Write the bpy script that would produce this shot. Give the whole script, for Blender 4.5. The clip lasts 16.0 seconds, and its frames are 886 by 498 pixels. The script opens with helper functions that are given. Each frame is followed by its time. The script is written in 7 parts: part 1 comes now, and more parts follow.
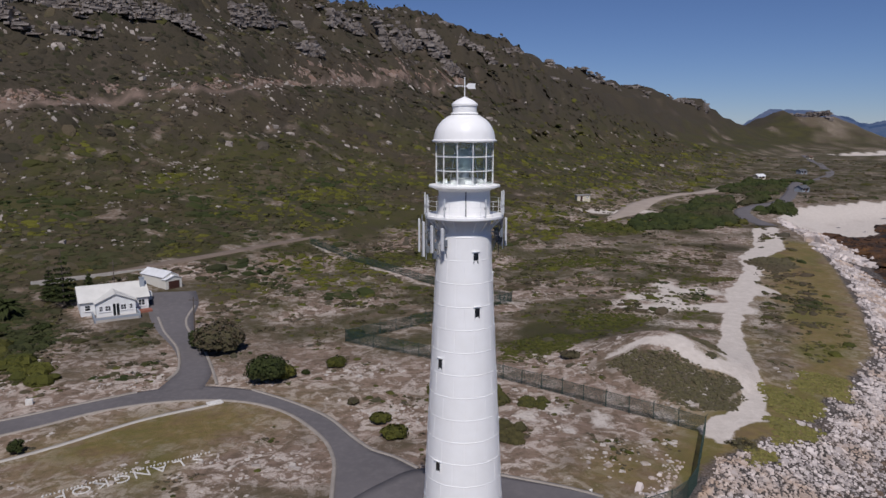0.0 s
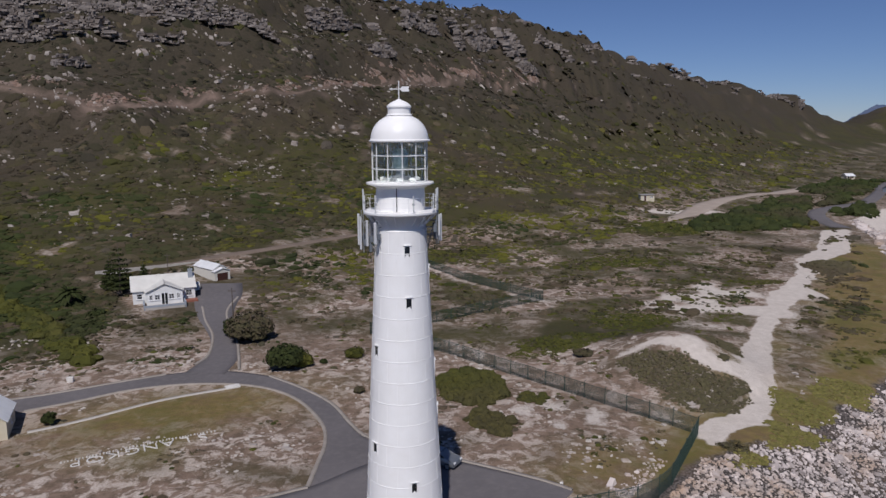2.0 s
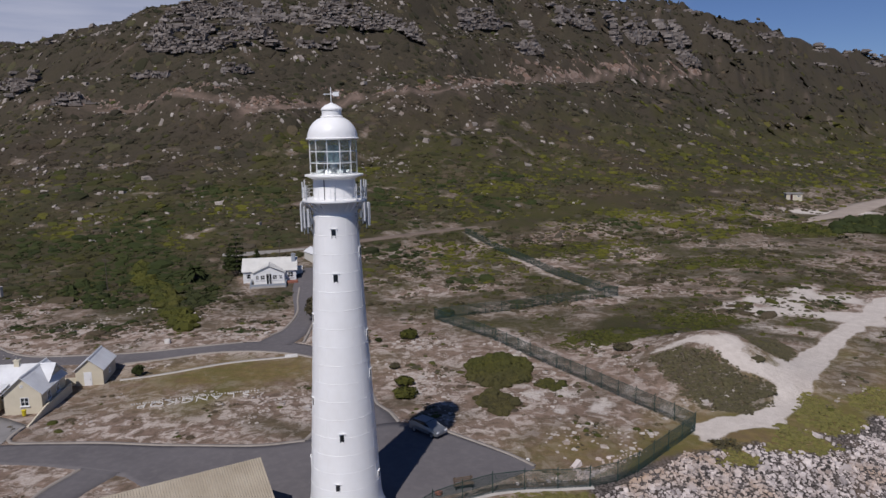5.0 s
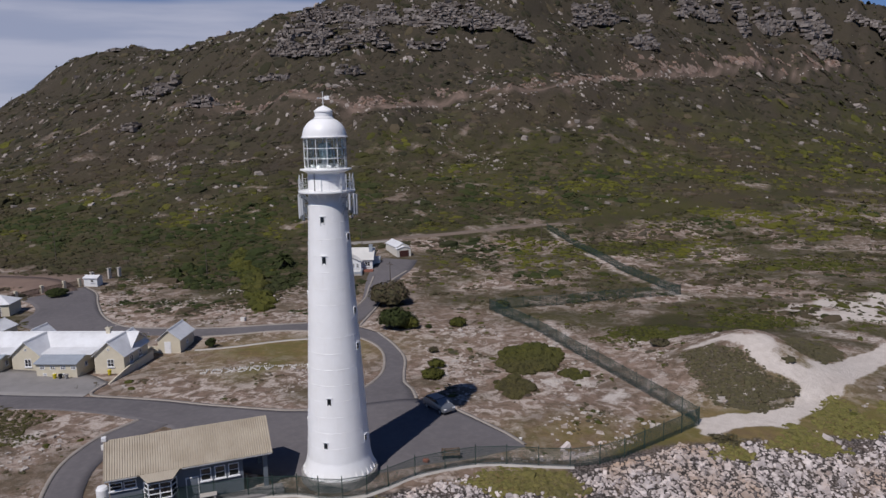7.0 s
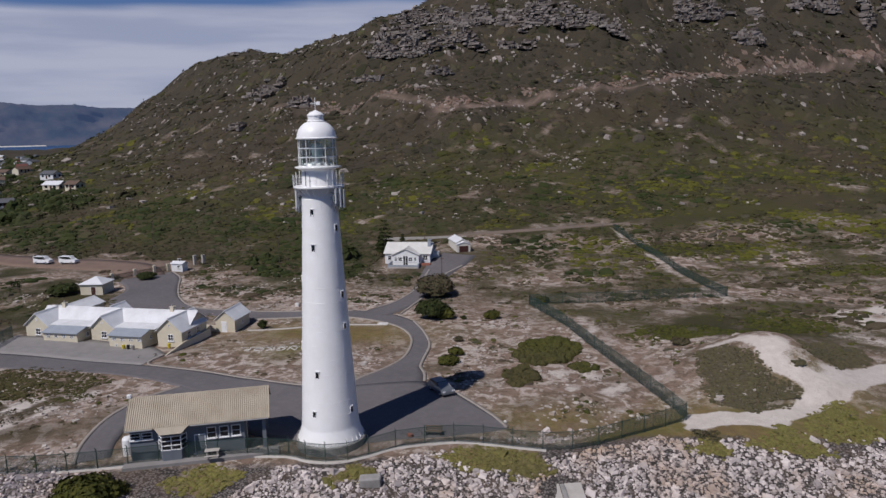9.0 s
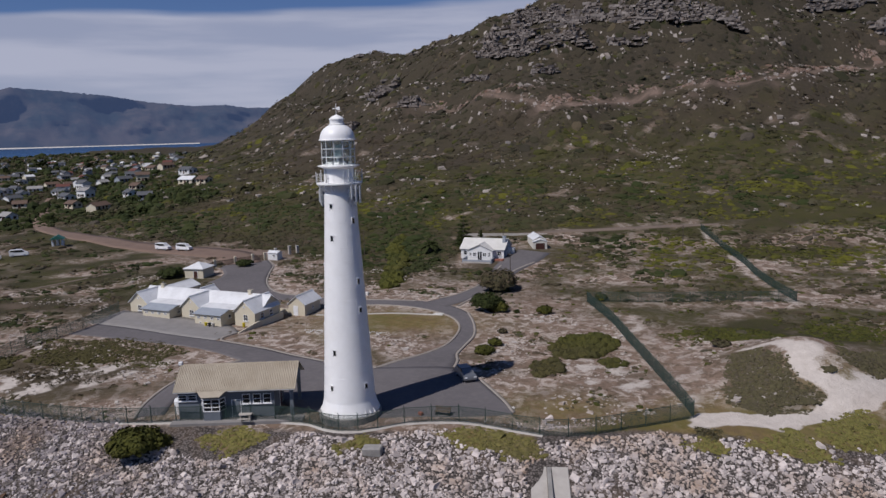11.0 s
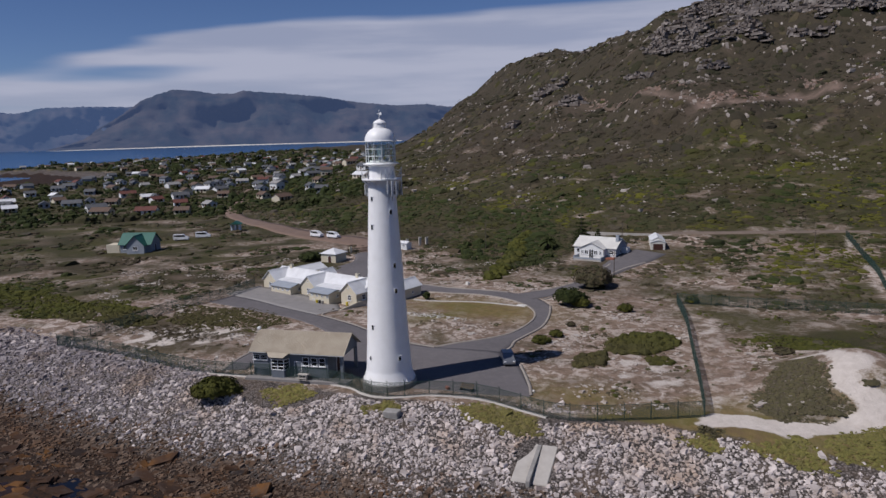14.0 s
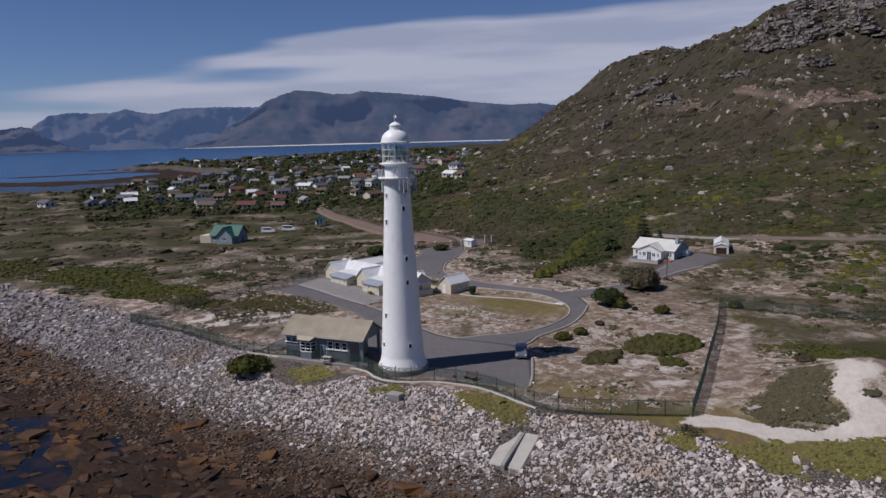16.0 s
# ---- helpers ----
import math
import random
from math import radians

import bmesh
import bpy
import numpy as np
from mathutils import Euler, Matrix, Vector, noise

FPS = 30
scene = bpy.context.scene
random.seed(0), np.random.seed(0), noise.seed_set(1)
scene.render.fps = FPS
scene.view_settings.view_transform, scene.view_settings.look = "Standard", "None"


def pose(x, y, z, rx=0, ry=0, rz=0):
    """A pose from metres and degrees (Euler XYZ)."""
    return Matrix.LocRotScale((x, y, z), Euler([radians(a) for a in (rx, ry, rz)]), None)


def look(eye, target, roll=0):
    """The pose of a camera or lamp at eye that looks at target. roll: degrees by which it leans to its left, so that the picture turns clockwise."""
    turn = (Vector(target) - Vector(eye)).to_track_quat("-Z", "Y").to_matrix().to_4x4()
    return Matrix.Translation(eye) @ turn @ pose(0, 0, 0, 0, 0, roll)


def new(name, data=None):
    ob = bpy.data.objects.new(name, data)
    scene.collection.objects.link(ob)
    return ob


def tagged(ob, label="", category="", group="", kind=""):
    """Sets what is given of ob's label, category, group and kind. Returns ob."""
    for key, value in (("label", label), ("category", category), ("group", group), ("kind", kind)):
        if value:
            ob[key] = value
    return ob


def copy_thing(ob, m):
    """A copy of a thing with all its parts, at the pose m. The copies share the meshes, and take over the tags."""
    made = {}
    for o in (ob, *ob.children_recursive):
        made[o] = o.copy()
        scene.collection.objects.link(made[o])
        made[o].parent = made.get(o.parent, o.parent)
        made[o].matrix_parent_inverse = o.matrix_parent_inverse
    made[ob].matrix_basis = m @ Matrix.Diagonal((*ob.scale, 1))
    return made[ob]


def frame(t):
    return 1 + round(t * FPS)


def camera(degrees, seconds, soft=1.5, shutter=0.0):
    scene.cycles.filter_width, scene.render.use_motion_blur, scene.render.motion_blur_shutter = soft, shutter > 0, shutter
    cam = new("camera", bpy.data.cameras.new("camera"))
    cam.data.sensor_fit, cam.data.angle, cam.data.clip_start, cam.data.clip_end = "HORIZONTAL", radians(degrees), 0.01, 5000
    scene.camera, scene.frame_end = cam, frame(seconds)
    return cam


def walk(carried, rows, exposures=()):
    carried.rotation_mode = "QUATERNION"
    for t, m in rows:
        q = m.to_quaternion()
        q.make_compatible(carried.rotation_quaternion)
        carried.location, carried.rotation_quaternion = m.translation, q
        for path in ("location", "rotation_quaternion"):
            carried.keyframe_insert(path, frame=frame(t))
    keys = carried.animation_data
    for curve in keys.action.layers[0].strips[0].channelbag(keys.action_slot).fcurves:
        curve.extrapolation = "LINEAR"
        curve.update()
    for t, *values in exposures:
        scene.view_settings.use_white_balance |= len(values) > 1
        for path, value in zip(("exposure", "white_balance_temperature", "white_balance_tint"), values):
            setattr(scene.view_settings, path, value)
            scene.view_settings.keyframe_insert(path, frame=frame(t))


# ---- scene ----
cam = camera(63.6, 16.0)
METRES, EYE, TILT, LEAN, TURN = 104.0, 33.24, 0.8, 0.96, 0.0
ROWS = [
    (0.0, 0.0, 0.0, 0.0, 0.17, -10.12, -0.95),
    (0.5, 0.0206, -0.0048, 0.0005, 1.63, -10.14, -0.89),
    (1.0, 0.043, -0.0095, 0.0011, 3.25, -10.2, -0.79),
    (1.5, 0.0668, -0.0142, 0.0017, 5.05, -10.24, -0.68),
    (2.0, 0.0926, -0.0189, 0.0024, 6.86, -10.29, -0.57),
    (2.5, 0.1198, -0.0234, 0.0031, 8.68, -10.32, -0.47),
    (3.0, 0.1483, -0.0276, 0.0039, 10.79, -10.38, -0.34),
    (3.5, 0.1779, -0.0313, 0.0045, 13.22, -10.43, -0.19),
    (4.0, 0.2087, -0.0347, 0.0048, 15.61, -10.49, -0.05),
    (6.5, 0.37, -0.0377, 0.0061, 28.41, -10.69, 0.64),
    (7.0, 0.4027, -0.0348, 0.0065, 30.91, -10.71, 0.75),
    (7.5, 0.4353, -0.031, 0.007, 33.17, -10.72, 0.81),
    (8.0, 0.4673, -0.0256, 0.0076, 35.29, -10.71, 0.88),
    (8.5, 0.4992, -0.0189, 0.0084, 37.52, -10.71, 0.93),
    (9.0, 0.5304, -0.0107, 0.009, 39.87, -10.71, 1.01),
    (11.5, 0.6817, 0.0504, 0.0128, 52.9, -10.67, 1.53),
    (12.0, 0.7106, 0.067, 0.0132, 55.58, -10.64, 1.6),
    (12.5, 0.7386, 0.0849, 0.0136, 58.08, -10.61, 1.66),
    (13.0, 0.7658, 0.1039, 0.0137, 60.79, -10.57, 1.74),
    (13.5, 0.7917, 0.1244, 0.0137, 63.36, -10.5, 1.8),
    (14.0, 0.817, 0.1464, 0.0138, 65.74, -10.43, 1.88),
    (14.5, 0.8412, 0.1697, 0.0137, 67.88, -10.36, 1.86),
    (15.0, 0.8641, 0.194, 0.0137, 70.03, -10.31, 1.88),
    (15.5, 0.8858, 0.2192, 0.0136, 72.4, -10.24, 1.9),
    (16.0, 0.9065, 0.2461, 0.0137, 74.74, -10.19, 1.93),
]
walk(cam, [(t, pose(0, 0, EYE, TILT, LEAN, TURN) @ pose(METRES * x, METRES * y, METRES * z, 90 + pitch, roll, yaw)) for t, x, y, z, yaw, pitch, roll in ROWS], exposures=[(0.0, 0.0, 6240.0, 14.0), (16.0, 0.0, 6240.0, 14.0)])

# ---- world, sun ----
SUN_AZ, SUN_EL = 178.2, 52.0      # clockwise from +y; the sun stands over the sea, behind the first view
world = bpy.data.worlds.new("world")
scene.world = world
world.use_nodes = True
wn, wl = world.node_tree.nodes, world.node_tree.links
wn.clear()
w_out = wn.new("ShaderNodeOutputWorld")
w_bg = wn.new("ShaderNodeBackground")
w_sky = wn.new("ShaderNodeTexSky")
w_sky.sky_type, w_sky.sun_disc = "NISHITA", False
w_sky.sun_elevation, w_sky.sun_rotation = radians(SUN_EL), radians(SUN_AZ)
w_sky.air_density, w_sky.dust_density, w_sky.ozone_density, w_sky.altitude = 0.9, 0.02, 4.5, 1500
w_bg.inputs["Strength"].default_value = 0.047
# a low, streaked cloud bank over the bay to the west
w_co = wn.new("ShaderNodeTexCoord")
w_sep = wn.new("ShaderNodeSeparateXYZ")
wl.new(w_co.outputs["Generated"], w_sep.inputs[0])
w_map = wn.new("ShaderNodeMapping")
w_map.inputs["Scale"].default_value = (1.6, 1.6, 15.0)
w_map.inputs["Rotation"].default_value = (radians(3), radians(-4), 0)
wl.new(w_co.outputs["Generated"], w_map.inputs["Vector"])
w_noi = wn.new("ShaderNodeTexNoise")
w_noi.inputs["Scale"].default_value, w_noi.inputs["Detail"].default_value, w_noi.inputs["Roughness"].default_value = 1.3, 3, 0.45
wl.new(w_map.outputs[0], w_noi.inputs["Vector"])


def w_ramp(src, a, b, va=0.0, vb=1.0):
    n = wn.new("ShaderNodeMapRange")
    n.interpolation_type = "SMOOTHSTEP"
    for i, v in zip(("From Min", "From Max", "To Min", "To Max"), (a, b, va, vb)):
        n.inputs[i].default_value = v
    wl.new(src, n.inputs["Value"])
    return n.outputs[0]


def w_math(op, a, b):
    n = wn.new("ShaderNodeMath")
    n.operation = op
    for i, v in enumerate((a, b)):
        if isinstance(v, (int, float)):
            n.inputs[i].default_value = v
        else:
            wl.new(v, n.inputs[i])
    return n.outputs[0]


w_west = w_ramp(w_sep.outputs["X"], -0.02, -0.2)
w_rim = w_ramp(w_sep.outputs["Y"], -0.36, 0.32, 0.055, 0.168)
w_edge = w_math("ADD", w_math("SUBTRACT", w_rim, w_sep.outputs["Z"]), w_math("MULTIPLY", w_math("SUBTRACT", w_noi.outputs["Fac"], 0.5), 0.07))
w_top = w_ramp(w_edge, 0.0, 0.013)
w_fine = wn.new("ShaderNodeTexNoise")
w_fine.inputs["Scale"].default_value, w_fine.inputs["Detail"].default_value, w_fine.inputs["Roughness"].default_value = 2.2, 6, 0.5
wl.new(w_map.outputs[0], w_fine.inputs["Vector"])
w_gap = w_ramp(w_math("ADD", w_noi.outputs["Fac"], w_ramp(w_sep.outputs["Y"], -0.3, 0.3, -0.06, 0.25)), 0.40, 0.58)
w_cov = w_math("MULTIPLY", w_math("MULTIPLY", w_west, w_top), w_gap)
w_cov = w_math("MULTIPLY", w_cov, w_ramp(w_fine.outputs["Fac"], 0.3, 0.65, 0.78, 0.95))
w_tone = wn.new("ShaderNodeMixRGB")
w_tone.inputs["Color1"].default_value = (7.2, 7.7, 9.6, 1)
w_tone.inputs["Color2"].default_value = (8.8, 9.2, 11.0, 1)
wl.new(w_ramp(w_fine.outputs["Fac"], 0.35, 0.65), w_tone.inputs["Fac"])
w_mix = wn.new("ShaderNodeMixRGB")
wl.new(w_tone.outputs[0], w_mix.inputs["Color2"])
wl.new(w_cov, w_mix.inputs["Fac"])
w_tint = wn.new("ShaderNodeMixRGB")
w_tint.blend_type = "MULTIPLY"
w_tint.inputs["Fac"].default_value = 1.0
w_tint.inputs["Color2"].default_value = (0.95, 1.0, 1.20, 1)
wl.new(w_sky.outputs[0], w_tint.inputs["Color1"])
wl.new(w_tint.outputs[0], w_mix.inputs["Color1"])
wl.new(w_mix.outputs[0], w_bg.inputs["Color"])
wl.new(w_bg.outputs[0], w_out.inputs["Surface"])

sun = new("sun", bpy.data.lights.new("sun", "SUN"))
sun.data.energy, sun.data.angle, sun.data.color = 3.5, radians(0.53), (1.0, 0.955, 0.90)
az, el = radians(SUN_AZ), radians(SUN_EL)
sun.matrix_world = look((math.sin(az) * math.cos(el) * 300, math.cos(az) * math.cos(el) * 300, math.sin(el) * 300), (0, 0, 0))

# ---- materials ----
class Shader:
    """A principled material and short calls for its nodes."""

    def __init__(self, name, rough=0.85, metal=0.0, spec=0.3):
        self.m = bpy.data.materials.new(name)
        self.m.use_nodes = True
        self.n, self.l = self.m.node_tree.nodes, self.m.node_tree.links
        self.p = self.n["Principled BSDF"]
        self.p.inputs["Roughness"].default_value = rough
        self.p.inputs["Metallic"].default_value = metal
        self.p.inputs["Specular IOR Level"].default_value = spec
        self.co = self.n.new("ShaderNodeTexCoord").outputs["Object"]

    def set(self, sock, v):
        if isinstance(v, tuple):
            sock.default_value = (*v, 1) if len(v) == 3 else v
        elif isinstance(v, (int, float)):
            sock.default_value = v
        else:
            self.l.new(v, sock)

    def noise(self, scale, detail=4, rough=0.6, co=None, stretch=None, distort=0.0):
        t = self.n.new("ShaderNodeTexNoise")
        t.inputs["Scale"].default_value, t.inputs["Detail"].default_value, t.inputs["Roughness"].default_value = scale, detail, rough
        t.inputs["Distortion"].default_value = distort
        src = co or self.co
        if stretch:
            mp = self.n.new("ShaderNodeMapping")
            mp.inputs["Scale"].default_value = stretch
            self.l.new(src, mp.inputs["Vector"])
            src = mp.outputs[0]
        self.l.new(src, t.inputs["Vector"])
        return t.outputs["Fac"]

    def voronoi(self, scale, feature="F1", out="Distance"):
        t = self.n.new("ShaderNodeTexVoronoi")
        t.feature = feature
        t.inputs["Scale"].default_value = scale
        self.l.new(self.co, t.inputs["Vector"])
        return t.outputs[out]

    def ramp(self, src, a, b, va=0.0, vb=1.0):
        t = self.n.new("ShaderNodeMapRange")
        for i, v in zip(("From Min", "From Max", "To Min", "To Max"), (a, b, va, vb)):
            t.inputs[i].default_value = v
        self.l.new(src, t.inputs["Value"])
        return t.outputs[0]

    def math(self, op, a, b=0.0):
        t = self.n.new("ShaderNodeMath")
        t.operation = op
        self.set(t.inputs[0], a)
        self.set(t.inputs[1], b)
        return t.outputs[0]

    def mix(self, fac, a, b, kind="MIX"):
        t = self.n.new("ShaderNodeMixRGB")
        t.blend_type = kind
        self.set(t.inputs["Fac"], fac)
        self.set(t.inputs["Color1"], a)
        self.set(t.inputs["Color2"], b)
        return t.outputs[0]

    def island(self):
        return self.n.new("ShaderNodeNewGeometry").outputs["Random Per Island"]

    def random(self):
        return self.n.new("ShaderNodeObjectInfo").outputs["Random"]

    def attribute(self, name):
        t = self.n.new("ShaderNodeAttribute")
        t.attribute_name = name
        return t.outputs["Fac"]

    def bump(self, src, strength, dist):
        t = self.n.new("ShaderNodeBump")
        t.inputs["Strength"].default_value, t.inputs["Distance"].default_value = strength, dist
        self.l.new(src, t.inputs["Height"])
        self.l.new(t.outputs[0], self.p.inputs["Normal"])

    def done(self, colour):
        self.set(self.p.inputs["Base Color"], colour)
        return self.m


def paint(name, c1, c2, scale=1.5, rough=0.6, metal=0.0, bumpiness=0.15, spec=0.35):
    """A worn, slightly stained paint or plaster."""
    s = Shader(name, rough, metal, spec)
    a, b = s.noise(scale, 5), s.noise(scale * 14, 3)
    f = s.math("MULTIPLY", s.ramp(a, 0.35, 0.7), s.ramp(b, 0.1, 0.9, 0.5, 1.0))
    s.bump(b, bumpiness, 0.02)
    return s.done(s.mix(f, c1, c2))


M = {}
M["tower_white"] = paint("tower_white_paint", (0.88, 0.875, 0.86), (0.82, 0.81, 0.785), 0.7, 0.42, 0, 0.06)
M["trim_white"] = paint("white_enamel", (0.80, 0.80, 0.80), (0.70, 0.70, 0.69), 2.0, 0.4, 0, 0.05)
M["dark_glass"] = paint("dark_pane", (0.012, 0.014, 0.016), (0.03, 0.033, 0.036), 3, 0.12, 0, 0.0, 0.6)
M["concrete"] = paint("grey_concrete", (0.31, 0.295, 0.275), (0.17, 0.162, 0.15), 0.8, 0.9)
M["pale_concrete"] = paint("pale_concrete", (0.44, 0.41, 0.37), (0.33, 0.30, 0.27), 0.8, 0.9)
M["kerb"] = paint("kerb_stone", (0.31, 0.275, 0.24), (0.21, 0.185, 0.16), 0.9, 0.92)
M["cream_wall"] = paint("cream_plaster", (0.62, 0.56, 0.43), (0.53, 0.475, 0.355), 0.8, 0.85)
M["grey_wall"] = paint("blue_grey_plaster", (0.155, 0.175, 0.20), (0.12, 0.135, 0.155), 0.9, 0.85)
M["white_wall"] = paint("white_plaster", (0.72, 0.72, 0.71), (0.62, 0.62, 0.60), 0.9, 0.8)
M["side_wall"] = paint("grey_plaster", (0.30, 0.33, 0.37), (0.25, 0.27, 0.30), 0.9, 0.85)
M["pale_cream"] = paint("pale_cream_plaster", (0.64, 0.615, 0.55), (0.55, 0.525, 0.465), 0.8, 0.85)
M["brick_red"] = paint("red_step", (0.28, 0.11, 0.075), (0.20, 0.075, 0.05), 2, 0.85)
M["door_brown"] = paint("brown_door", (0.075, 0.03, 0.022), (0.05, 0.02, 0.015), 3, 0.6)
M["steel"] = paint("galvanised_steel", (0.42, 0.43, 0.44), (0.30, 0.31, 0.32), 4, 0.45, 0.6, 0.05)
M["antenna"] = paint("pale_antenna_plastic", (0.62, 0.63, 0.64), (0.5, 0.51, 0.52), 3, 0.5, 0, 0.03)
M["fence_green"] = paint("dark_green_coating", (0.030, 0.058, 0.048), (0.04, 0.07, 0.058), 3, 0.5, 0.1, 0.03)
M["wood"] = paint("weathered_wood", (0.16, 0.115, 0.08), (0.10, 0.075, 0.055), 5, 0.85)
M["car_silver"] = paint("silver_car_paint", (0.24, 0.25, 0.265), (0.20, 0.21, 0.22), 1, 0.3, 0.5, 0.0, 0.6)
M["car_white"] = paint("white_car_paint", (0.75, 0.75, 0.75), (0.70, 0.70, 0.70), 1, 0.3, 0, 0.0, 0.5)
M["rubber"] = paint("black_rubber", (0.015, 0.015, 0.016), (0.025, 0.025, 0.025), 8, 0.8)
M["black"] = paint("dark_iron", (0.02, 0.02, 0.022), (0.035, 0.035, 0.035), 4, 0.6, 0.3)
M["yellow"] = paint("yellow_plastic", (0.55, 0.45, 0.02), (0.45, 0.36, 0.02), 4, 0.5)
M["green_roof"] = paint("green_sheet_roof", (0.028, 0.125, 0.095), (0.022, 0.10, 0.078), 0.6, 0.5)
M["red_roof"] = paint("red_tile_roof", (0.135, 0.05, 0.038), (0.10, 0.04, 0.032), 0.5, 0.75)
M["grey_roof"] = paint("grey_slate_roof", (0.105, 0.108, 0.115), (0.07, 0.073, 0.08), 0.5, 0.7)
M["brown_roof"] = paint("brown_tile_roof", (0.13, 0.085, 0.06), (0.09, 0.06, 0.045), 0.5, 0.75)
M["thatch"] = paint("pale_sheet_roof", (0.30, 0.29, 0.275), (0.23, 0.22, 0.21), 0.5, 0.7)
M["paving"] = paint("grey_paving", (0.25, 0.235, 0.225), (0.19, 0.18, 0.17), 0.6, 0.92)
M["stone_white"] = paint("whitewashed_stone", (0.68, 0.66, 0.62), (0.45, 0.42, 0.38), 3, 0.85)


def roof_sheet(name, c1, c2, pitch=0.076, axis=0, rough=0.5):
    s = Shader(name, rough, 0.0, 0.4)
    w = s.n.new("ShaderNodeTexWave")
    w.bands_direction = ("X", "Y", "Z")[axis]
    w.inputs["Scale"].default_value = 1.0 / pitch / 6.2832 * 2
    s.l.new(s.co, w.inputs["Vector"])
    a = s.noise(0.5, 5)
    s.bump(w.outputs["Fac"], 0.4, 0.03)
    return s.done(s.mix(s.ramp(a, 0.35, 0.68), c1, c2))


M["white_roof"] = roof_sheet("white_sheet_roof", (0.74, 0.745, 0.75), (0.62, 0.62, 0.62))
M["tan_roof"] = roof_sheet("tan_fibre_roof", (0.40, 0.345, 0.265), (0.32, 0.27, 0.20), 0.2)


def asphalt():
    s = Shader("asphalt", 0.9)
    a, b, c = s.noise(0.12, 5), s.noise(1.3, 4), s.noise(38, 2)
    col = s.mix(s.ramp(a, 0.3, 0.7), (0.108, 0.099, 0.101), (0.140, 0.128, 0.130))
    col = s.mix(s.ramp(b, 0.45, 0.75, 0, 0.55), col, (0.172, 0.157, 0.154))
    s.bump(c, 0.25, 0.01)
    return s.done(col)


def ground_mat():
    s = Shader("coastal_ground", 0.95, 0, 0.15)
    sand, grass, veg, shore, red = [s.attribute(k) for k in ("sand", "grass", "veg", "shore", "red")]
    upper = s.attribute("upper")
    a, b, c, d = s.noise(0.045, 5, 0.6), s.noise(0.22, 6, 0.65), s.noise(0.9, 5, 0.7), s.noise(5, 4, 0.7)
    soil = s.mix(s.ramp(b, 0.35, 0.65), (0.190, 0.134, 0.102), (0.268, 0.193, 0.147))
    soil = s.mix(s.ramp(c, 0.42, 0.62, 0, 0.75), soil, (0.105, 0.078, 0.052))
    streak = s.noise(0.55, 6, 0.72, None, (1, 1, 1), 0.6)
    pale_f = s.math("MULTIPLY", s.ramp(streak, 0.485, 0.565), s.ramp(a, 0.34, 0.56, 0.3, 1.0))
    soil = s.mix(pale_f, soil, s.mix(s.ramp(d, 0.35, 0.65), (0.38, 0.31, 0.26), (0.56, 0.49, 0.43)))
    dry = s.mix(s.ramp(c, 0.35, 0.65), (0.195, 0.140, 0.060), (0.135, 0.110, 0.036))
    dry = s.mix(s.ramp(b, 0.5, 0.66), dry, (0.145, 0.098, 0.056))
    dry = s.mix(s.ramp(s.noise(0.06, 4, 0.6, None, None, 0.5), 0.5, 0.6, 0, 0.75), dry, (0.112, 0.105, 0.030))
    g_f = s.math("MULTIPLY", grass, s.ramp(b, 0.25, 0.5, 0.65, 1.0))
    col = s.mix(g_f, soil, dry)
    green = s.mix(s.ramp(b, 0.35, 0.65), (0.056, 0.049, 0.025), (0.038, 0.038, 0.015))
    green = s.mix(s.ramp(a, 0.42, 0.62, 0, 0.7), green, (0.072, 0.067, 0.019))
    green = s.mix(s.ramp(streak, 0.5, 0.68, 0, 0.75), green, (0.078, 0.055, 0.042))
    green = s.mix(s.ramp(d, 0.4, 0.7, 0, 0.5), green, (0.035, 0.036, 0.018))
    green = s.mix(s.ramp(s.noise(0.02, 3, 0.5), 0.52, 0.62, 0, 0.45), green, (0.066, 0.048, 0.035))
    brown = s.mix(s.ramp(c, 0.35, 0.65), (0.064, 0.050, 0.038), (0.040, 0.034, 0.024))
    green = s.mix(upper, green, brown)
    col = s.mix(veg, col, green)
    sand_f = s.ramp(s.math("ADD", sand, s.math("MULTIPLY", s.math("ADD", s.math("SUBTRACT", c, 0.5), s.math("MULTIPLY", s.math("SUBTRACT", d, 0.5), 0.7)), 0.8)), 0.36, 0.62)
    col = s.mix(sand_f, col, s.mix(s.ramp(c, 0.3, 0.7), (0.60, 0.54, 0.485), (0.47, 0.415, 0.365)))
    col = s.mix(red, col, s.mix(s.ramp(c, 0.3, 0.7), (0.25, 0.18, 0.145), (0.18, 0.13, 0.105)))
    # wet reef below the boulders: rust, olive and black, darkened for shadow between slabs
    reef = s.mix(s.ramp(c, 0.42, 0.68), (0.020, 0.015, 0.012), (0.070, 0.032, 0.014))
    reef = s.mix(s.ramp(b, 0.42, 0.6), reef, (0.034, 0.021, 0.015))
    reef = s.mix(s.ramp(d, 0.5, 0.7, 0, 0.8), reef, (0.022, 0.02, 0.018))
    # cobble cells: dark rims stand in for shade in the gaps between stones
    cob = s.voronoi(4.2)
    beach = s.mix(s.ramp(cob, 0.28, 0.62), (0.17, 0.147, 0.135), (0.042, 0.036, 0.032))
    beach = s.mix(s.ramp(b, 0.5, 0.7, 0, 0.5), beach, (0.17, 0.12, 0.085))
    sh_f = s.ramp(s.math("ADD", shore, s.math("MULTIPLY", s.math("SUBTRACT", c, 0.5), 0.5)), 0.35, 0.55)
    col = s.mix(sh_f, col, beach)
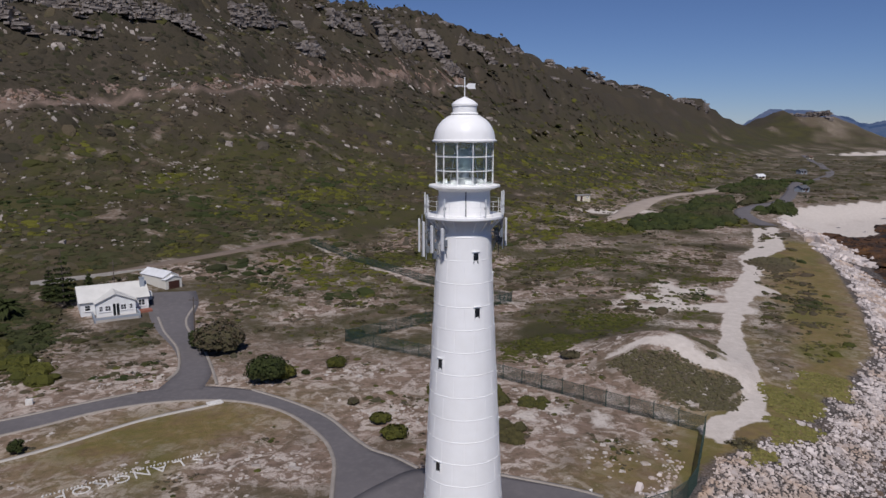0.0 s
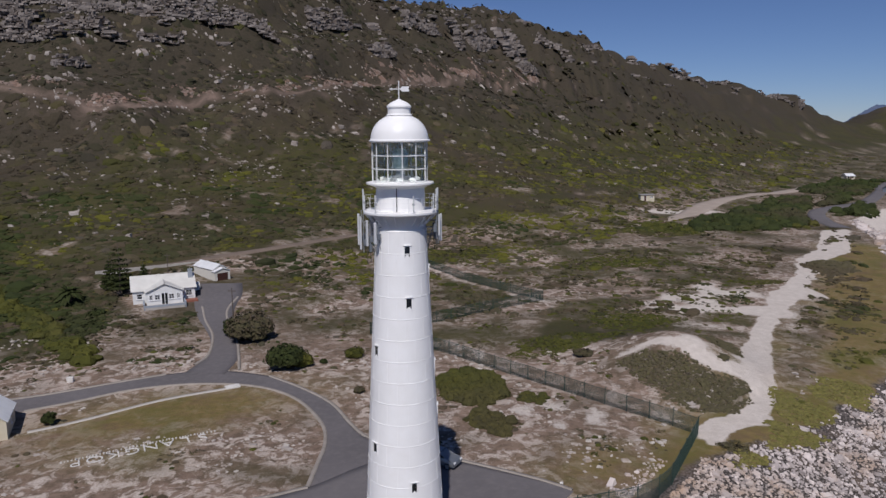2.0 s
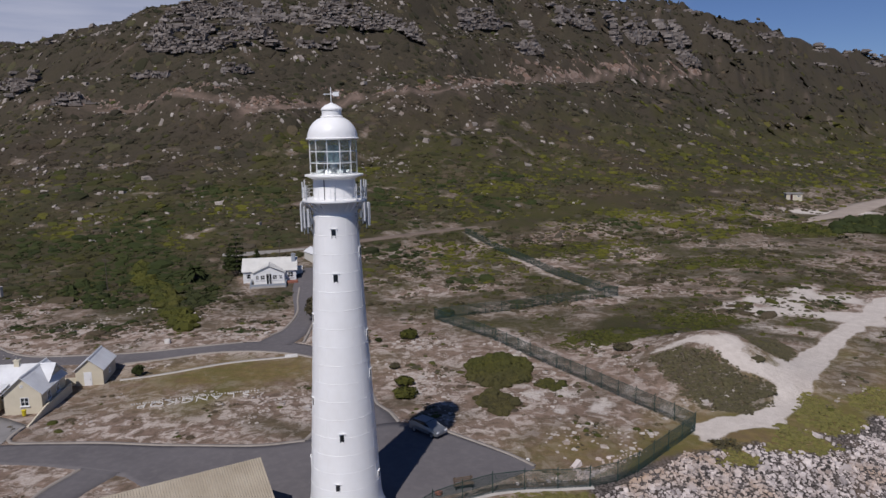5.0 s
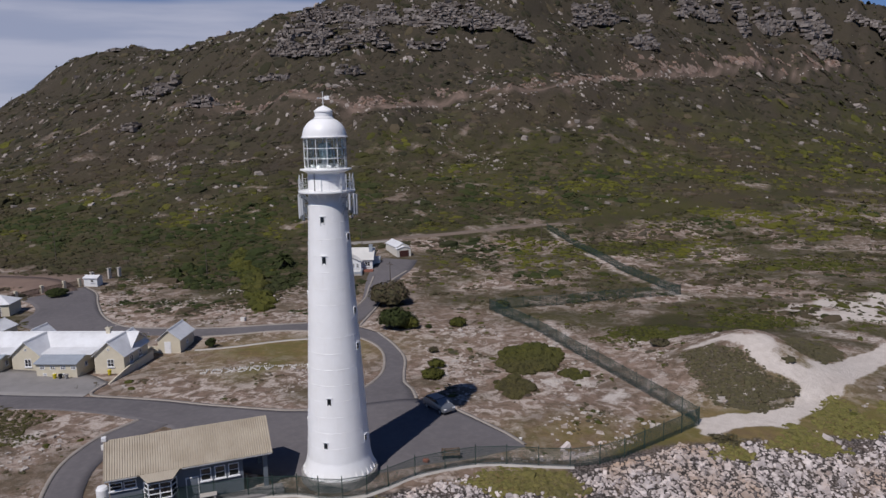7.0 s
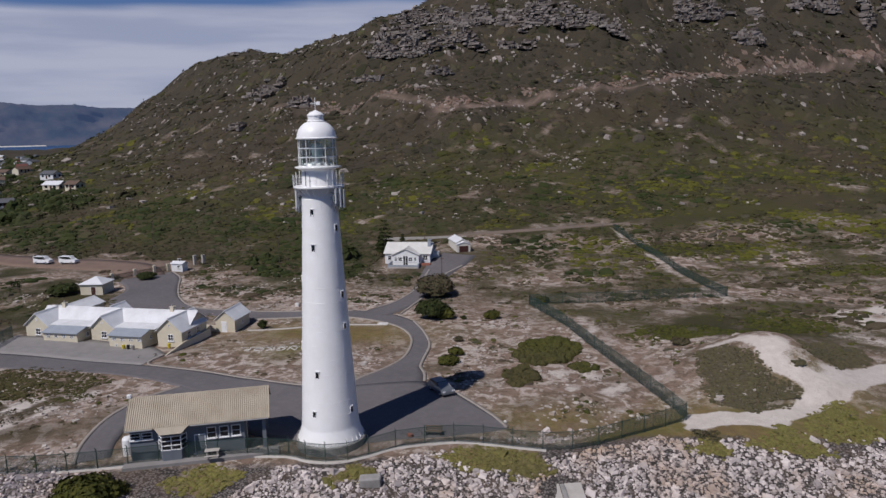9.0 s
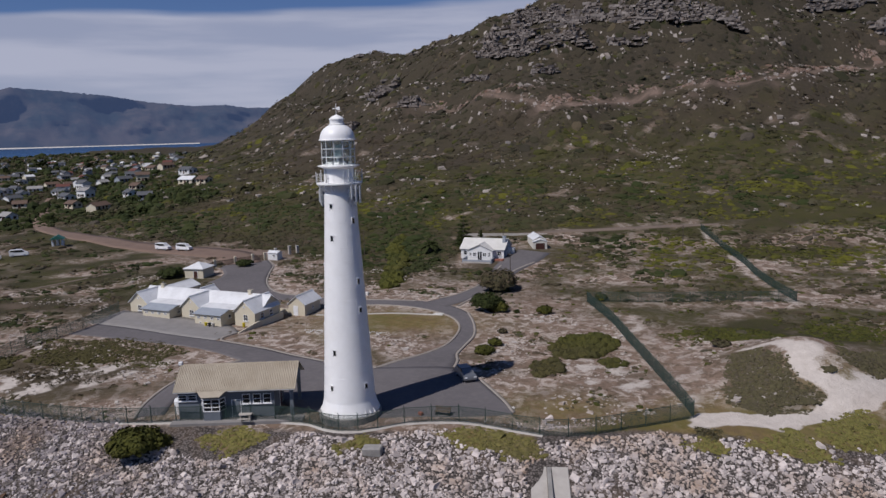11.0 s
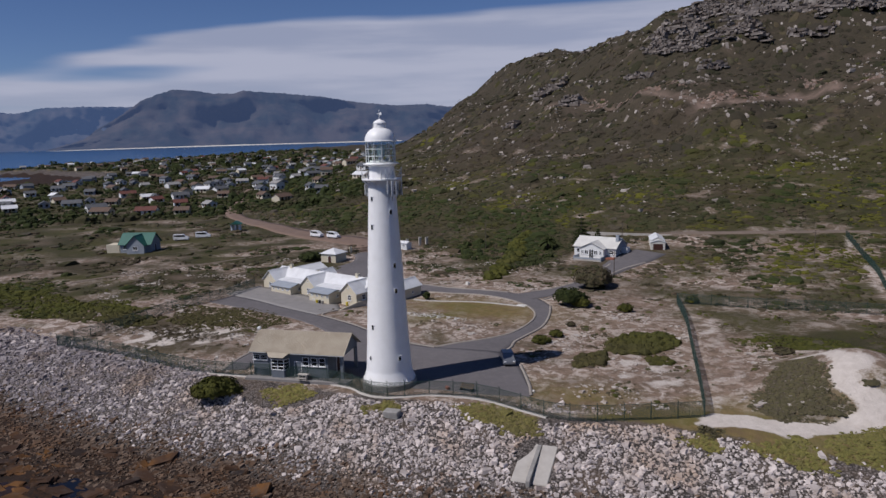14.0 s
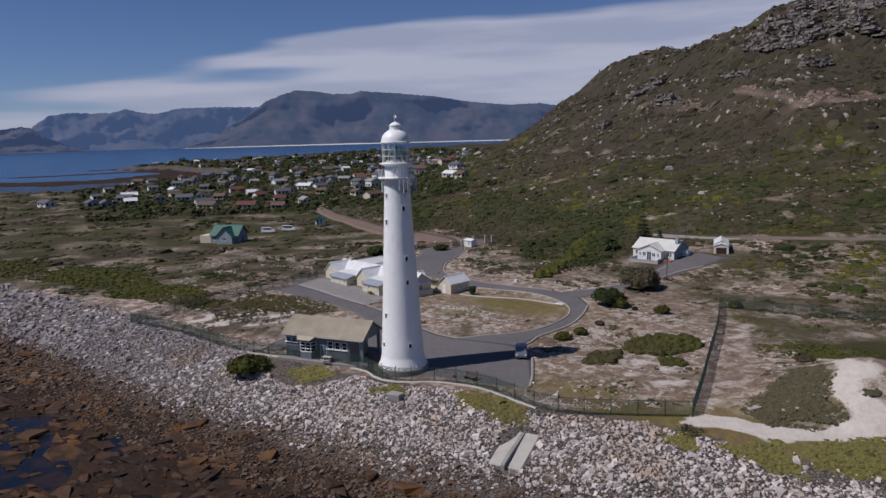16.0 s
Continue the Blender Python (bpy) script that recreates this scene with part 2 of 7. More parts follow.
    reef_f = s.ramp(s.math("ADD", shore, s.math("MULTIPLY", s.math("SUBTRACT", b, 0.5), 0.5)), 1.25, 1.45)
    col = s.mix(reef_f, col, reef)
    h = s.math("ADD", s.math("MULTIPLY", c, 1.0), s.math("MULTIPLY", d, 0.35))
    s.bump(h, 0.7, 0.35)
    return s.done(col)


def shrub_mat(name, cols):
    """Leaf masses: one tone a clump, broken by finer leaf noise."""
    s = Shader(name, 0.9, 0, 0.12)
    i = s.island()
    r = s.n.new("ShaderNodeValToRGB")
    r.color_ramp.elements[0].color, r.color_ramp.elements[1].color = (*cols[0], 1), (*cols[-1], 1)
    for k, c in enumerate(cols[1:-1]):
        e = r.color_ramp.elements.new((k + 1) / (len(cols) - 1))
        e.color = (*c, 1)
    s.l.new(i, r.inputs["Fac"])
    a, b = s.noise(2.2, 4, 0.7), s.noise(9, 3, 0.7)
    patch = s.noise(0.03, 4, 0.6)
    col = s.mix(s.ramp(patch, 0.45, 0.62, 0, 0.55), r.outputs[0], cols[len(cols) // 2])
    col = s.mix(s.ramp(s.noise(0.02, 3, 0.5), 0.52, 0.62, 0, 0.45), col, (0.082, 0.058, 0.042))
    col = s.mix(s.ramp(a, 0.4, 0.7, 0, 0.4), col, (0.030, 0.03, 0.014))
    s.bump(s.math("ADD", a, s.math("MULTIPLY", b, 0.6)), 0.8, 0.18)
    return s.done(col)


def rock_mat(name, c1, c2, c3, scale=0.8):
    s = Shader(name, 0.9, 0, 0.2)
    i, a, b = s.island(), s.noise(scale, 5, 0.65), s.noise(scale * 7, 4, 0.7)
    col = s.mix(i, c1, c2)
    col = s.mix(s.ramp(a, 0.5, 0.66, 0, 0.85), col, c3)
    col = s.mix(s.ramp(b, 0.5, 0.75, 0, 0.4), col, (0.10, 0.09, 0.08))
    s.bump(s.math("ADD", a, s.math("MULTIPLY", b, 0.4)), 0.7, 0.12)
    return s.done(col)


def sea_mat():
    s = Shader("sea_water", 0.25, 0, 0.17)
    kelp = s.attribute("kelp")
    a, b = s.noise(0.09, 4, 0.6), s.noise(0.012, 5, 0.6)
    col = s.mix(s.ramp(b, 0.35, 0.65), (0.018, 0.060, 0.150), (0.03, 0.085, 0.19))
    bed = s.mix(s.ramp(s.noise(0.2, 5, 0.65), 0.45, 0.62), (0.006, 0.008, 0.014), (0.030, 0.016, 0.009))
    col = s.mix(kelp, col, bed)
    s.bump(s.math("ADD", a, s.noise(0.9, 3)), 0.25, 0.3)
    return s.done(col)


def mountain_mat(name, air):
    """Far slopes whose own faint blue glow stands in for kilometres of bright, hazy air."""
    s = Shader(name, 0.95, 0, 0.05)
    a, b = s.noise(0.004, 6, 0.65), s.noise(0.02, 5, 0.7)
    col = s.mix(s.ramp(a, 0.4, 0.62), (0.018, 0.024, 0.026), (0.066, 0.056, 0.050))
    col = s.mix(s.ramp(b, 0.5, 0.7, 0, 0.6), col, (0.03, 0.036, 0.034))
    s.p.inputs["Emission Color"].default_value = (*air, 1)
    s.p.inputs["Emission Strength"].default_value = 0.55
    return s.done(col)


M["asphalt"], M["ground"], M["sea"], M["mountain"] = asphalt(), ground_mat(), sea_mat(), mountain_mat("haze_glow_mountain", (0.060, 0.092, 0.185))
M["far_mountain"] = mountain_mat("haze_glow_far_mountain", (0.082, 0.135, 0.275))
M["fynbos"] = shrub_mat("fynbos_leaves", [(0.036, 0.041, 0.013), (0.054, 0.056, 0.016), (0.072, 0.070, 0.016), (0.050, 0.046, 0.020), (0.058, 0.045, 0.031), (0.040, 0.043, 0.016)])
M["fynbos_yellow"] = shrub_mat("yellow_green_fynbos", [(0.082, 0.085, 0.016), (0.120, 0.115, 0.017), (0.102, 0.098, 0.018), (0.064, 0.069, 0.017)])
M["green_bush"] = shrub_mat("green_bush_leaves", [(0.042, 0.048, 0.013), (0.064, 0.068, 0.015), (0.088, 0.087, 0.018), (0.052, 0.058, 0.015)])
M["dark_bush"] = shrub_mat("dark_bush_leaves", [(0.022, 0.031, 0.011), (0.037, 0.048, 0.015), (0.050, 0.058, 0.018)])
M["heath"] = shrub_mat("heath_leaves", [(0.040, 0.034, 0.024), (0.058, 0.047, 0.033), (0.034, 0.034, 0.018), (0.050, 0.041, 0.033), (0.030, 0.031, 0.016)])
M["dry_bush"] = shrub_mat("dry_bush_leaves", [(0.085, 0.065, 0.042), (0.11, 0.082, 0.055), (0.075, 0.07, 0.035), (0.09, 0.075, 0.06)])
M["hill_rock"] = rock_mat("grey_sandstone", (0.40, 0.355, 0.315), (0.20, 0.172, 0.150), (0.19, 0.145, 0.115), 0.25)
M["red_rock"] = rock_mat("red_brown_rock", (0.26, 0.20, 0.165), (0.145, 0.098, 0.075), (0.20, 0.115, 0.078), 0.3)
M["crag_rock"] = rock_mat("banded_sandstone", (0.29, 0.255, 0.23), (0.125, 0.106, 0.094), (0.115, 0.088, 0.072), 0.3)
M["dune_mat"] = shrub_mat("dune_mat_leaves", [(0.105, 0.088, 0.054), (0.118, 0.104, 0.052), (0.090, 0.080, 0.044), (0.110, 0.090, 0.064)])
M["turf"] = shrub_mat("coastal_turf", [(0.185, 0.168, 0.050), (0.225, 0.196, 0.062), (0.155, 0.146, 0.044), (0.215, 0.172, 0.075)])
M["tide_stone"] = rock_mat("brown_tide_stone", (0.165, 0.115, 0.082), (0.078, 0.053, 0.038), (0.13, 0.066, 0.032), 0.2)
M["dirt"] = paint("dusty_dirt", (0.185, 0.142, 0.112), (0.13, 0.10, 0.08), 0.3, 0.95)
M["pale_dirt"] = paint("pale_sandy_dirt", (0.36, 0.30, 0.25), (0.26, 0.21, 0.175), 0.2, 0.95)
M["red_dirt"] = paint("reddish_dirt", (0.20, 0.138, 0.105), (0.145, 0.10, 0.078), 0.3, 0.95)
M["beach_stone"] = rock_mat("pale_beach_stone", (0.68, 0.60, 0.56), (0.33, 0.288, 0.27), (0.42, 0.30, 0.21), 0.12)
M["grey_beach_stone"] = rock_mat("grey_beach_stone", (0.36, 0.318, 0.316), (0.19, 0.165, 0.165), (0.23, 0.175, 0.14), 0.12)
M["reef_stone"] = rock_mat("rust_reef_stone", (0.020, 0.014, 0.012), (0.075, 0.038, 0.020), (0.15, 0.068, 0.020), 0.12)
M["bark"] = paint("grey_bark", (0.10, 0.08, 0.065), (0.065, 0.052, 0.042), 6, 0.95)
M["pale_stone"] = rock_mat("pale_limestone", (0.52, 0.47, 0.42), (0.40, 0.35, 0.31), (0.28, 0.22, 0.17), 0.6)
M["far_sand"] = paint("pale_beach_sand", (0.66, 0.62, 0.56), (0.56, 0.52, 0.46), 0.02, 0.95)


def glass(name, tint, rough=0.02):
    s = Shader(name, rough, 0, 0.5)
    s.p.inputs["Transmission Weight"].default_value = 1.0
    s.p.inputs["IOR"].default_value = 1.45
    return s.done(tint)


M["clear_glass"] = glass("clear_glass", (0.90, 0.95, 0.94))
M["lens_glass"] = paint("lens_glass", (0.34, 0.44, 0.45), (0.25, 0.33, 0.35), 2, 0.15, 0.0, 0.0, 0.7)

# ---- the lie of the land ----
FOOT = [(-1500, 420), (-900, 330), (-600, 203), (-400, 121), (-250, 100), (-130, 113), (-58, 150), (20, 235), (100, 380), (190, 560), (360, 860), (590, 1220), (740, 1440)]
SLOPE_D = [-40, -15, 0, 20, 50, 75, 100, 130, 155, 172, 185, 205, 230, 260, 330, 420, 700]
SLOPE_Z = [0, 1.5, 4, 8, 14.5, 21, 32, 49, 58, 73, 82, 86, 104, 126, 150, 165, 170]
CREST_S = [0, 450, 650, 800, 950, 1160, 1300, 1430, 1520, 1640, 1800, 1990, 2330, 2520, 2750, 3010]
CREST_Z = [0, 4, 25, 58, 86, 91, 111, 150, 160, 165, 153, 196, 190, 118, 118, 20]


def polyline(x, y, pts):
    """Distance to a polyline, its side (left of its way is positive), and the length along it."""
    best = np.full(np.shape(x), 1e9)
    side = np.zeros(np.shape(x))
    along = np.zeros(np.shape(x))
    run = 0.0
    for (ax, ay), (bx, by) in zip(pts[:-1], pts[1:]):
        dx, dy = bx - ax, by - ay
        length = math.hypot(dx, dy)
        t = np.clip(((x - ax) * dx + (y - ay) * dy) / length ** 2, 0, 1)
        d = np.hypot(x - ax - t * dx, y - ay - t * dy)
        near = d < best
        best = np.where(near, d, best)
        side = np.where(near, np.sign(dx * (y - ay) - dy * (x - ax)), side)
        along = np.where(near, run + t * length, along)
        run += length
    return best, side, along


def inside(x, y, pts):
    """Whether places lie in a closed outline."""
    odd = np.zeros(np.shape(x), bool)
    for (ax, ay), (bx, by) in zip(pts, pts[1:] + pts[:1]):
        if ay != by:
            odd ^= ((ay > y) != (by > y)) & (x < (bx - ax) * (y - ay) / (by - ay) + ax)
    return odd


def bump(x, y, cx, cy, rx, ry, turn=0.0):
    c, s = math.cos(radians(turn)), math.sin(radians(turn))
    u, v = (x - cx) * c + (y - cy) * s, -(x - cx) * s + (y - cy) * c
    return np.exp(-(u / rx) ** 2 - (v / ry) ** 2)


def waves(x, y, size, seed):
    """Smooth noise between about -1 and 1, from turned sine waves."""
    rng = np.random.default_rng(seed)
    z = np.zeros(np.shape(x))
    for k in range(9):
        a, p, q = rng.uniform(0, 6.283, 3)
        f = 6.283 / size * rng.uniform(0.6, 1.7)
        u, v = math.cos(a) * f, math.sin(a) * f
        z = z + np.sin(u * x + v * y + p + 1.1 * np.sin((v * x - u * y) * 0.7 + q))
    return z / 4.5


def hill(x, y):
    d, side, along = polyline(x, y, FOOT)
    d = np.where(inside(x, y, FOOT + [(740, 9000), (-9000, 9000), (-9000, 900)]), d, -d)
    wob = np.clip((d - 10) / 90, 0, 1)
    dd = d + wob * (waves(x, y, 95, 3) * 6 + waves(x, y, 38, 4) * 2.4)
    z = np.interp(dd, SLOPE_D, SLOPE_Z)
    top = np.interp(along, CREST_S, CREST_Z)
    low = np.minimum(z, top)
    z = low - 4.0 * np.exp(-np.abs(z - top) / 9.0) + np.clip(z - top, 0, 60) * 0.08
    z = z + wob * (waves(x, y, 24, 5) * 1.2 + waves(x, y, 11, 6) * 0.55)
    rug = wob * np.clip((y - 380) / 250, 0, 1)
    z = z + rug * (waves(x, y, 75, 15) * 3.0 + np.abs(waves(x, y, 34, 16)) * 5.0 - 2.5)
    return np.maximum(z, np.interp(d, [-40, 0], [0, 2])), d


COAST = [(2200, 4900), (1500, 2500), (1150, 1750), (900, 1330), (660, 1150), (540, 1010), (600, 900), (560, 600), (440, 420), (300, 380), (190, 326), (145, 297), (122, 257),
         (111.5, 214), (95.5, 170.5), (78, 128.5), (65, 101.5), (51, 86), (42, 76.5), (35, 70), (29, 64), (24, 57), (19, 51), (12, 43.5), (5, 37), (-3, 30.5), (-13, 20.5),
         (-26, 11), (-41, 0.5), (-59, -13), (-75, -27), (-130, -75), (-250, -170), (-430, -230), (-500, -170), (-440, -98), (-540, -80), (-590, -28), (-720, 10),
         (-900, -60), (-1010, -150), (-1150, -60), (-1300, 100), (-1700, 350), (-1950, 800), (-2050, 4900)]
BARS = [[(-690, -330), (-695, -210), (-672, -145), (-700, -87), (-800, -45)], [(-850, -230), (-880, -170), (-915, -125)]]
SEA = -4.0
# rises and saddles of the far crest: x, y, rise, radius
KNOLLS = [(-30, 818, 4.2, 34), (-2, 808, -1.8, 34), (27, 825, -10.8, 34), (68, 872, 5.0, 34), (115, 1049, -4.0, 34), (160, 1079, -12.6, 34), (221, 1136, -6.1, 34), (269, 1195, -4.9, 34), (305, 1264, -11.6, 34), (475, 1359, 20.4, 42), (508, 1399, 6.3, 42), (-30, 818, 1.8, 34), (29, 883, -4.6, 34), (107, 979, -2.6, 34), (168, 1134, -6.5, 34), (319, 1321, -8.9, 34), (426, 1385, -4.8, 34), (495, 1363, -5.5, 42)]


def land(x, y):
    """Metres seaward of the land's edge (negative inland)."""
    d, side, along = polyline(x, y, COAST)
    return np.where(inside(x, y, COAST + [(-2050, 9000), (2200, 9000)]), -d, d)


def ground(x, y):
    x, y = np.asarray(x, float), np.asarray(y, float)
    h, d = hill(x, y)
    far = np.clip((np.hypot(x, y - 60) - 150) / 250, 0, 1)
    z = 1.6 + h + 0.25 * waves(x, y, 40, 7) + far * 1.2 * waves(x, y, 160, 8)
    z = z - 0.95 * bump(x, y, -47, 63, 19, 17) - 0.5 * bump(x, y, -14, 104, 22, 17) + 0.9 * bump(x, y, -55, 124, 14, 13)
    z = z + 4.3 * bump(x, y, 30.5, 93, 7.5, 8.5, 20) + 1.2 * bump(x, y, 27, 100, 9, 9) + 0.7 * bump(x, y, 40, 150, 26, 26) + 0.6 * bump(x, y, 12, 112, 20, 9, 20)
    z = z + 0.35 * bump(x, y, 1, 47, 13, 13) + 60 * np.clip(1.25 * bump(x, y, 812, 1612, 120, 200, -26), 0, 1.04) * (1 + 0.05 * waves(x, y, 60, 17) + 0.06 * np.abs(waves(x, y, 28, 18))) + 24 * bump(x, y, -560, 400, 110, 80) + 17 * bump(x, y, 30, 800, 110, 120, -30)
    for cx, cy, up, r in KNOLLS:
        z = z + up * bump(x, y, cx, cy, r, r)
    s = land(x, y)
    shore = np.interp(s, [-9, -2, 0, 2.5, 5, 8, 11, 16, 24, 40, 90], [0, -0.3, -0.85, -1.7, -2.6, -3.75, -4.6, -5.45, -5.6, -5.8, -8])
    z = np.where(s > -9, np.minimum(z, 1.9) + shore, z)
    reef = np.clip((s - 14) / 8, 0, 1) * np.clip((95 - s) / 50, 0, 1)
    z = z + reef * (0.42 * waves(x, y, 13, 9) + 0.3 * np.abs(waves(x, y, 5, 10)) - 0.05)
    east = np.clip((x - 60) / 40, 0, 1) * np.clip((700 - x) / 200, 0, 1) * np.clip((s - 12) / 6, 0, 1) * np.clip((150 - s) / 40, 0, 1)
    z = z + east * (-3.75 + 0.4 * waves(x, y, 17, 11) + 0.2 * np.abs(waves(x, y, 6, 12)) - z)
    for bar, w in zip(BARS, (1.0, 0.5)):
        db = polyline(x, y, bar)[0] / w + 9 * waves(x, y, 45, 13)
        z = np.where(s > 4, np.maximum(z, np.interp(db, [0, 42, 75], [-3.4, -3.85, -9])), z)
    return z


# ---- mesh helpers ----
def part(name, bm, material, parent=None, label="", smooth=False):
    """Links a bmesh as one mesh object, under a thing or a part."""
    me = bpy.data.meshes.new(name)
    bmesh.ops.recalc_face_normals(bm, faces=bm.faces)
    bm.to_mesh(me)
    bm.free()
    me.materials.append(M[material])
    if smooth:
        me.shade_smooth()
    ob = new(name, me)
    ob.parent = parent
    if label:
        tagged(ob, label)
    return ob


def thing(name, m, label, category, group="", kind=""):
    ob = new(name)
    ob.matrix_world = m
    return tagged(ob, label, category, group, kind)


def solid(name, V, F, material, label, category="", kind="", smooth=False):
    """One big mesh from arrays of places and of triangles (or quads)."""
    V, F = np.asarray(V, np.float32), np.asarray(F, np.int32)
    k = F.shape[1]
    me = bpy.data.meshes.new(name)
    me.vertices.add(len(V))
    me.vertices.foreach_set("co", V.ravel())
    me.loops.add(F.size)
    me.loops.foreach_set("vertex_index", F.ravel())
    me.polygons.add(len(F))
    me.polygons.foreach_set("loop_start", np.arange(0, F.size, k, dtype=np.int32))
    me.polygons.foreach_set("loop_total", np.full(len(F), k, np.int32))
    me.update(calc_edges=True)
    me.materials.append(M[material])
    if smooth:
        me.shade_smooth()
    else:
        me.shade_flat()
    return tagged(new(name, me), label, category, "", kind)


def box(bm, x0, y0, z0, x1, y1, z1):
    r = bmesh.ops.create_cube(bm, size=1, matrix=Matrix.LocRotScale(((x0 + x1) / 2, (y0 + y1) / 2, (z0 + z1) / 2), None, (abs(x1 - x0), abs(y1 - y0), abs(z1 - z0))))
    return r["verts"]


def rod(bm, a, b, r, n=8, r2=None):
    a, b = Vector(a), Vector(b)
    m = Matrix.Translation((a + b) / 2) @ (b - a).to_track_quat("Z", "Y").to_matrix().to_4x4()
    bmesh.ops.create_cone(bm, cap_ends=True, segments=n, radius1=r, radius2=r if r2 is None else r2, depth=(b - a).length, matrix=m)


def lathe(bm, prof, n=48):
    """A turned form from (radius, height) pairs."""
    rings = []
    for r, z in prof:
        rings.append([bm.verts.new((r * math.cos(6.28319 * k / n), r * math.sin(6.28319 * k / n), z)) for k in range(n)])
    for a, b in zip(rings[:-1], rings[1:]):
        for k in range(n):
            bm.faces.new((a[k], a[(k + 1) % n], b[(k + 1) % n], b[k]))
    if prof[0][0] > 0.001:
        bm.faces.new(rings[0][::-1])
    if prof[-1][0] > 0.001:
        bm.faces.new(rings[-1])
    return rings


def prism(bm, pts, axis, a, b):
    """A polygon, given in the two other axes, drawn out along an axis from a to b."""
    def at(u, v, w):
        return {"x": (w, u, v), "y": (u, w, v), "z": (u, v, w)}[axis]
    lo = [bm.verts.new(at(u, v, a)) for u, v in pts]
    hi = [bm.verts.new(at(u, v, b)) for u, v in pts]
    n = len(pts)
    bm.faces.new(lo[::-1])
    bm.faces.new(hi)
    for k in range(n):
        bm.faces.new((lo[k], lo[(k + 1) % n], hi[(k + 1) % n], hi[k]))


def bevel(bm, w, seg=1):
    bmesh.ops.bevel(bm, geom=list(bm.edges), offset=w, segments=seg, affect="EDGES", clamp_overlap=True)
    return bm


def made(fn, *a):
    bm = bmesh.new()
    fn(bm, *a)
    return bm


def smooth_line(pts, step):
    """Points at even steps along a rounded line through the given ones."""
    P = np.array(pts, float)
    E = np.vstack([2 * P[0] - P[1], P, 2 * P[-1] - P[-2]])
    out = []
    for i in range(1, len(E) - 2):
        a, b, c, d = E[i - 1], E[i], E[i + 1], E[i + 2]
        n = max(2, int(np.linalg.norm(c - b) / step))
        for k in range(n):
            t = k / n
            out.append(0.5 * (2 * b + (c - a) * t + (2 * a - 5 * b + 4 * c - d) * t * t + (3 * b - a - 3 * c + d) * t ** 3))
    out.append(P[-1])
    return np.array(out)


def even_line(pts, n):
    L = smooth_line(pts, 0.5)
    s = np.concatenate([[0], np.cumsum(np.linalg.norm(np.diff(L, axis=0), axis=1))])
    t = np.linspace(0, s[-1], n)
    return np.stack([np.interp(t, s, L[:, 0]), np.interp(t, s, L[:, 1])], 1)


def loft(name, left, right, material, label, rise=0.06, n=60, cross=9, category="road"):
    """A sheet on the ground between two edges, with turned-down rims."""
    A, B = even_line(left, n), even_line(right, n)
    w = np.linspace(0, 1, cross)
    X = A[:, None, 0] * (1 - w) + B[:, None, 0] * w
    Y = A[:, None, 1] * (1 - w) + B[:, None, 1] * w
    Z = ground(X, Y) + rise
    X, Y = np.concatenate([X[:, :1], X, X[:, -1:]], 1), np.concatenate([Y[:, :1], Y, Y[:, -1:]], 1)
    Z = np.concatenate([Z[:, :1] - 0.3, Z, Z[:, -1:] - 0.3], 1)
    c = cross + 2
    V = np.stack([X, Y, Z], 2).reshape(-1, 3)
    I = np.arange(n * c).reshape(n, c)
    F = np.stack([I[:-1, :-1], I[1:, :-1], I[1:, 1:], I[:-1, 1:]], 2).reshape(-1, 4)
    return solid(name, V, F, material, label, category, "structure", True)


def ribbon(name, pts, width, material, label, rise=0.06, step=1.2, cross=5, category="road"):
    L = smooth_line(pts, step)
    T = np.gradient(L, axis=0)
    T /= np.linalg.norm(T, axis=1)[:, None]
    N = np.stack([-T[:, 1], T[:, 0]], 1)
    w = np.interp(np.linspace(0, 1, len(L)), np.linspace(0, 1, len(width)), width)[:, None] / 2 if isinstance(width, (list, tuple)) else width / 2
    A, B = L + N * w, L - N * w
    u = np.linspace(0, 1, cross)
    X = A[:, None, 0] * (1 - u) + B[:, None, 0] * u
    Y = A[:, None, 1] * (1 - u) + B[:, None, 1] * u
    Z = ground(X, Y) + rise
    X, Y = np.concatenate([X[:, :1], X, X[:, -1:]], 1), np.concatenate([Y[:, :1], Y, Y[:, -1:]], 1)
    Z = np.concatenate([Z[:, :1] - 0.4, Z, Z[:, -1:] - 0.4], 1)
    c, n = cross + 2, len(L)
    V = np.stack([X, Y, Z], 2).reshape(-1, 3)
    I = np.arange(n * c).reshape(n, c)
    F = np.stack([I[:-1, :-1], I[1:, :-1], I[1:, 1:], I[:-1, 1:]], 2).reshape(-1, 4)
    return solid(name, V, F, material, label, category, "structure", True)


def gz(x, y):
    return float(ground(x, y))

# ---- ground and sea ----
def graded(lo, a, b, hi, step, grow):
    """Grid lines: even between a and b, then ever wider out to lo and hi."""
    mid = list(np.arange(a, b + 0.01, step))
    up, s = [mid[-1]], step
    while up[-1] < hi:
        s = min(s * grow, 160)
        up.append(up[-1] + s)
    down, s = [mid[0]], step
    while down[-1] > lo:
        s = min(s * grow, 160)
        down.append(down[-1] - s)
    return np.array(down[:0:-1] + mid + up[1:])


GX = graded(-4900, -105, 75, 2400, 0.95, 1.03)
GY = graded(-1900, -12, 165, 4900, 0.95, 1.03)
XX, YY = np.meshgrid(GX, GY)
ZZ = ground(XX, YY)
I = np.arange(XX.size).reshape(XX.shape)
sheet = solid("ground", np.stack([XX, YY, ZZ], 2).reshape(-1, 3), np.stack([I[:-1, :-1], I[:-1, 1:], I[1:, 1:], I[1:, :-1]], 2).reshape(-1, 4),
              "ground", "sandy coastal ground rising to a fynbos hillside, with a rocky shore", "ground", "structure", True)

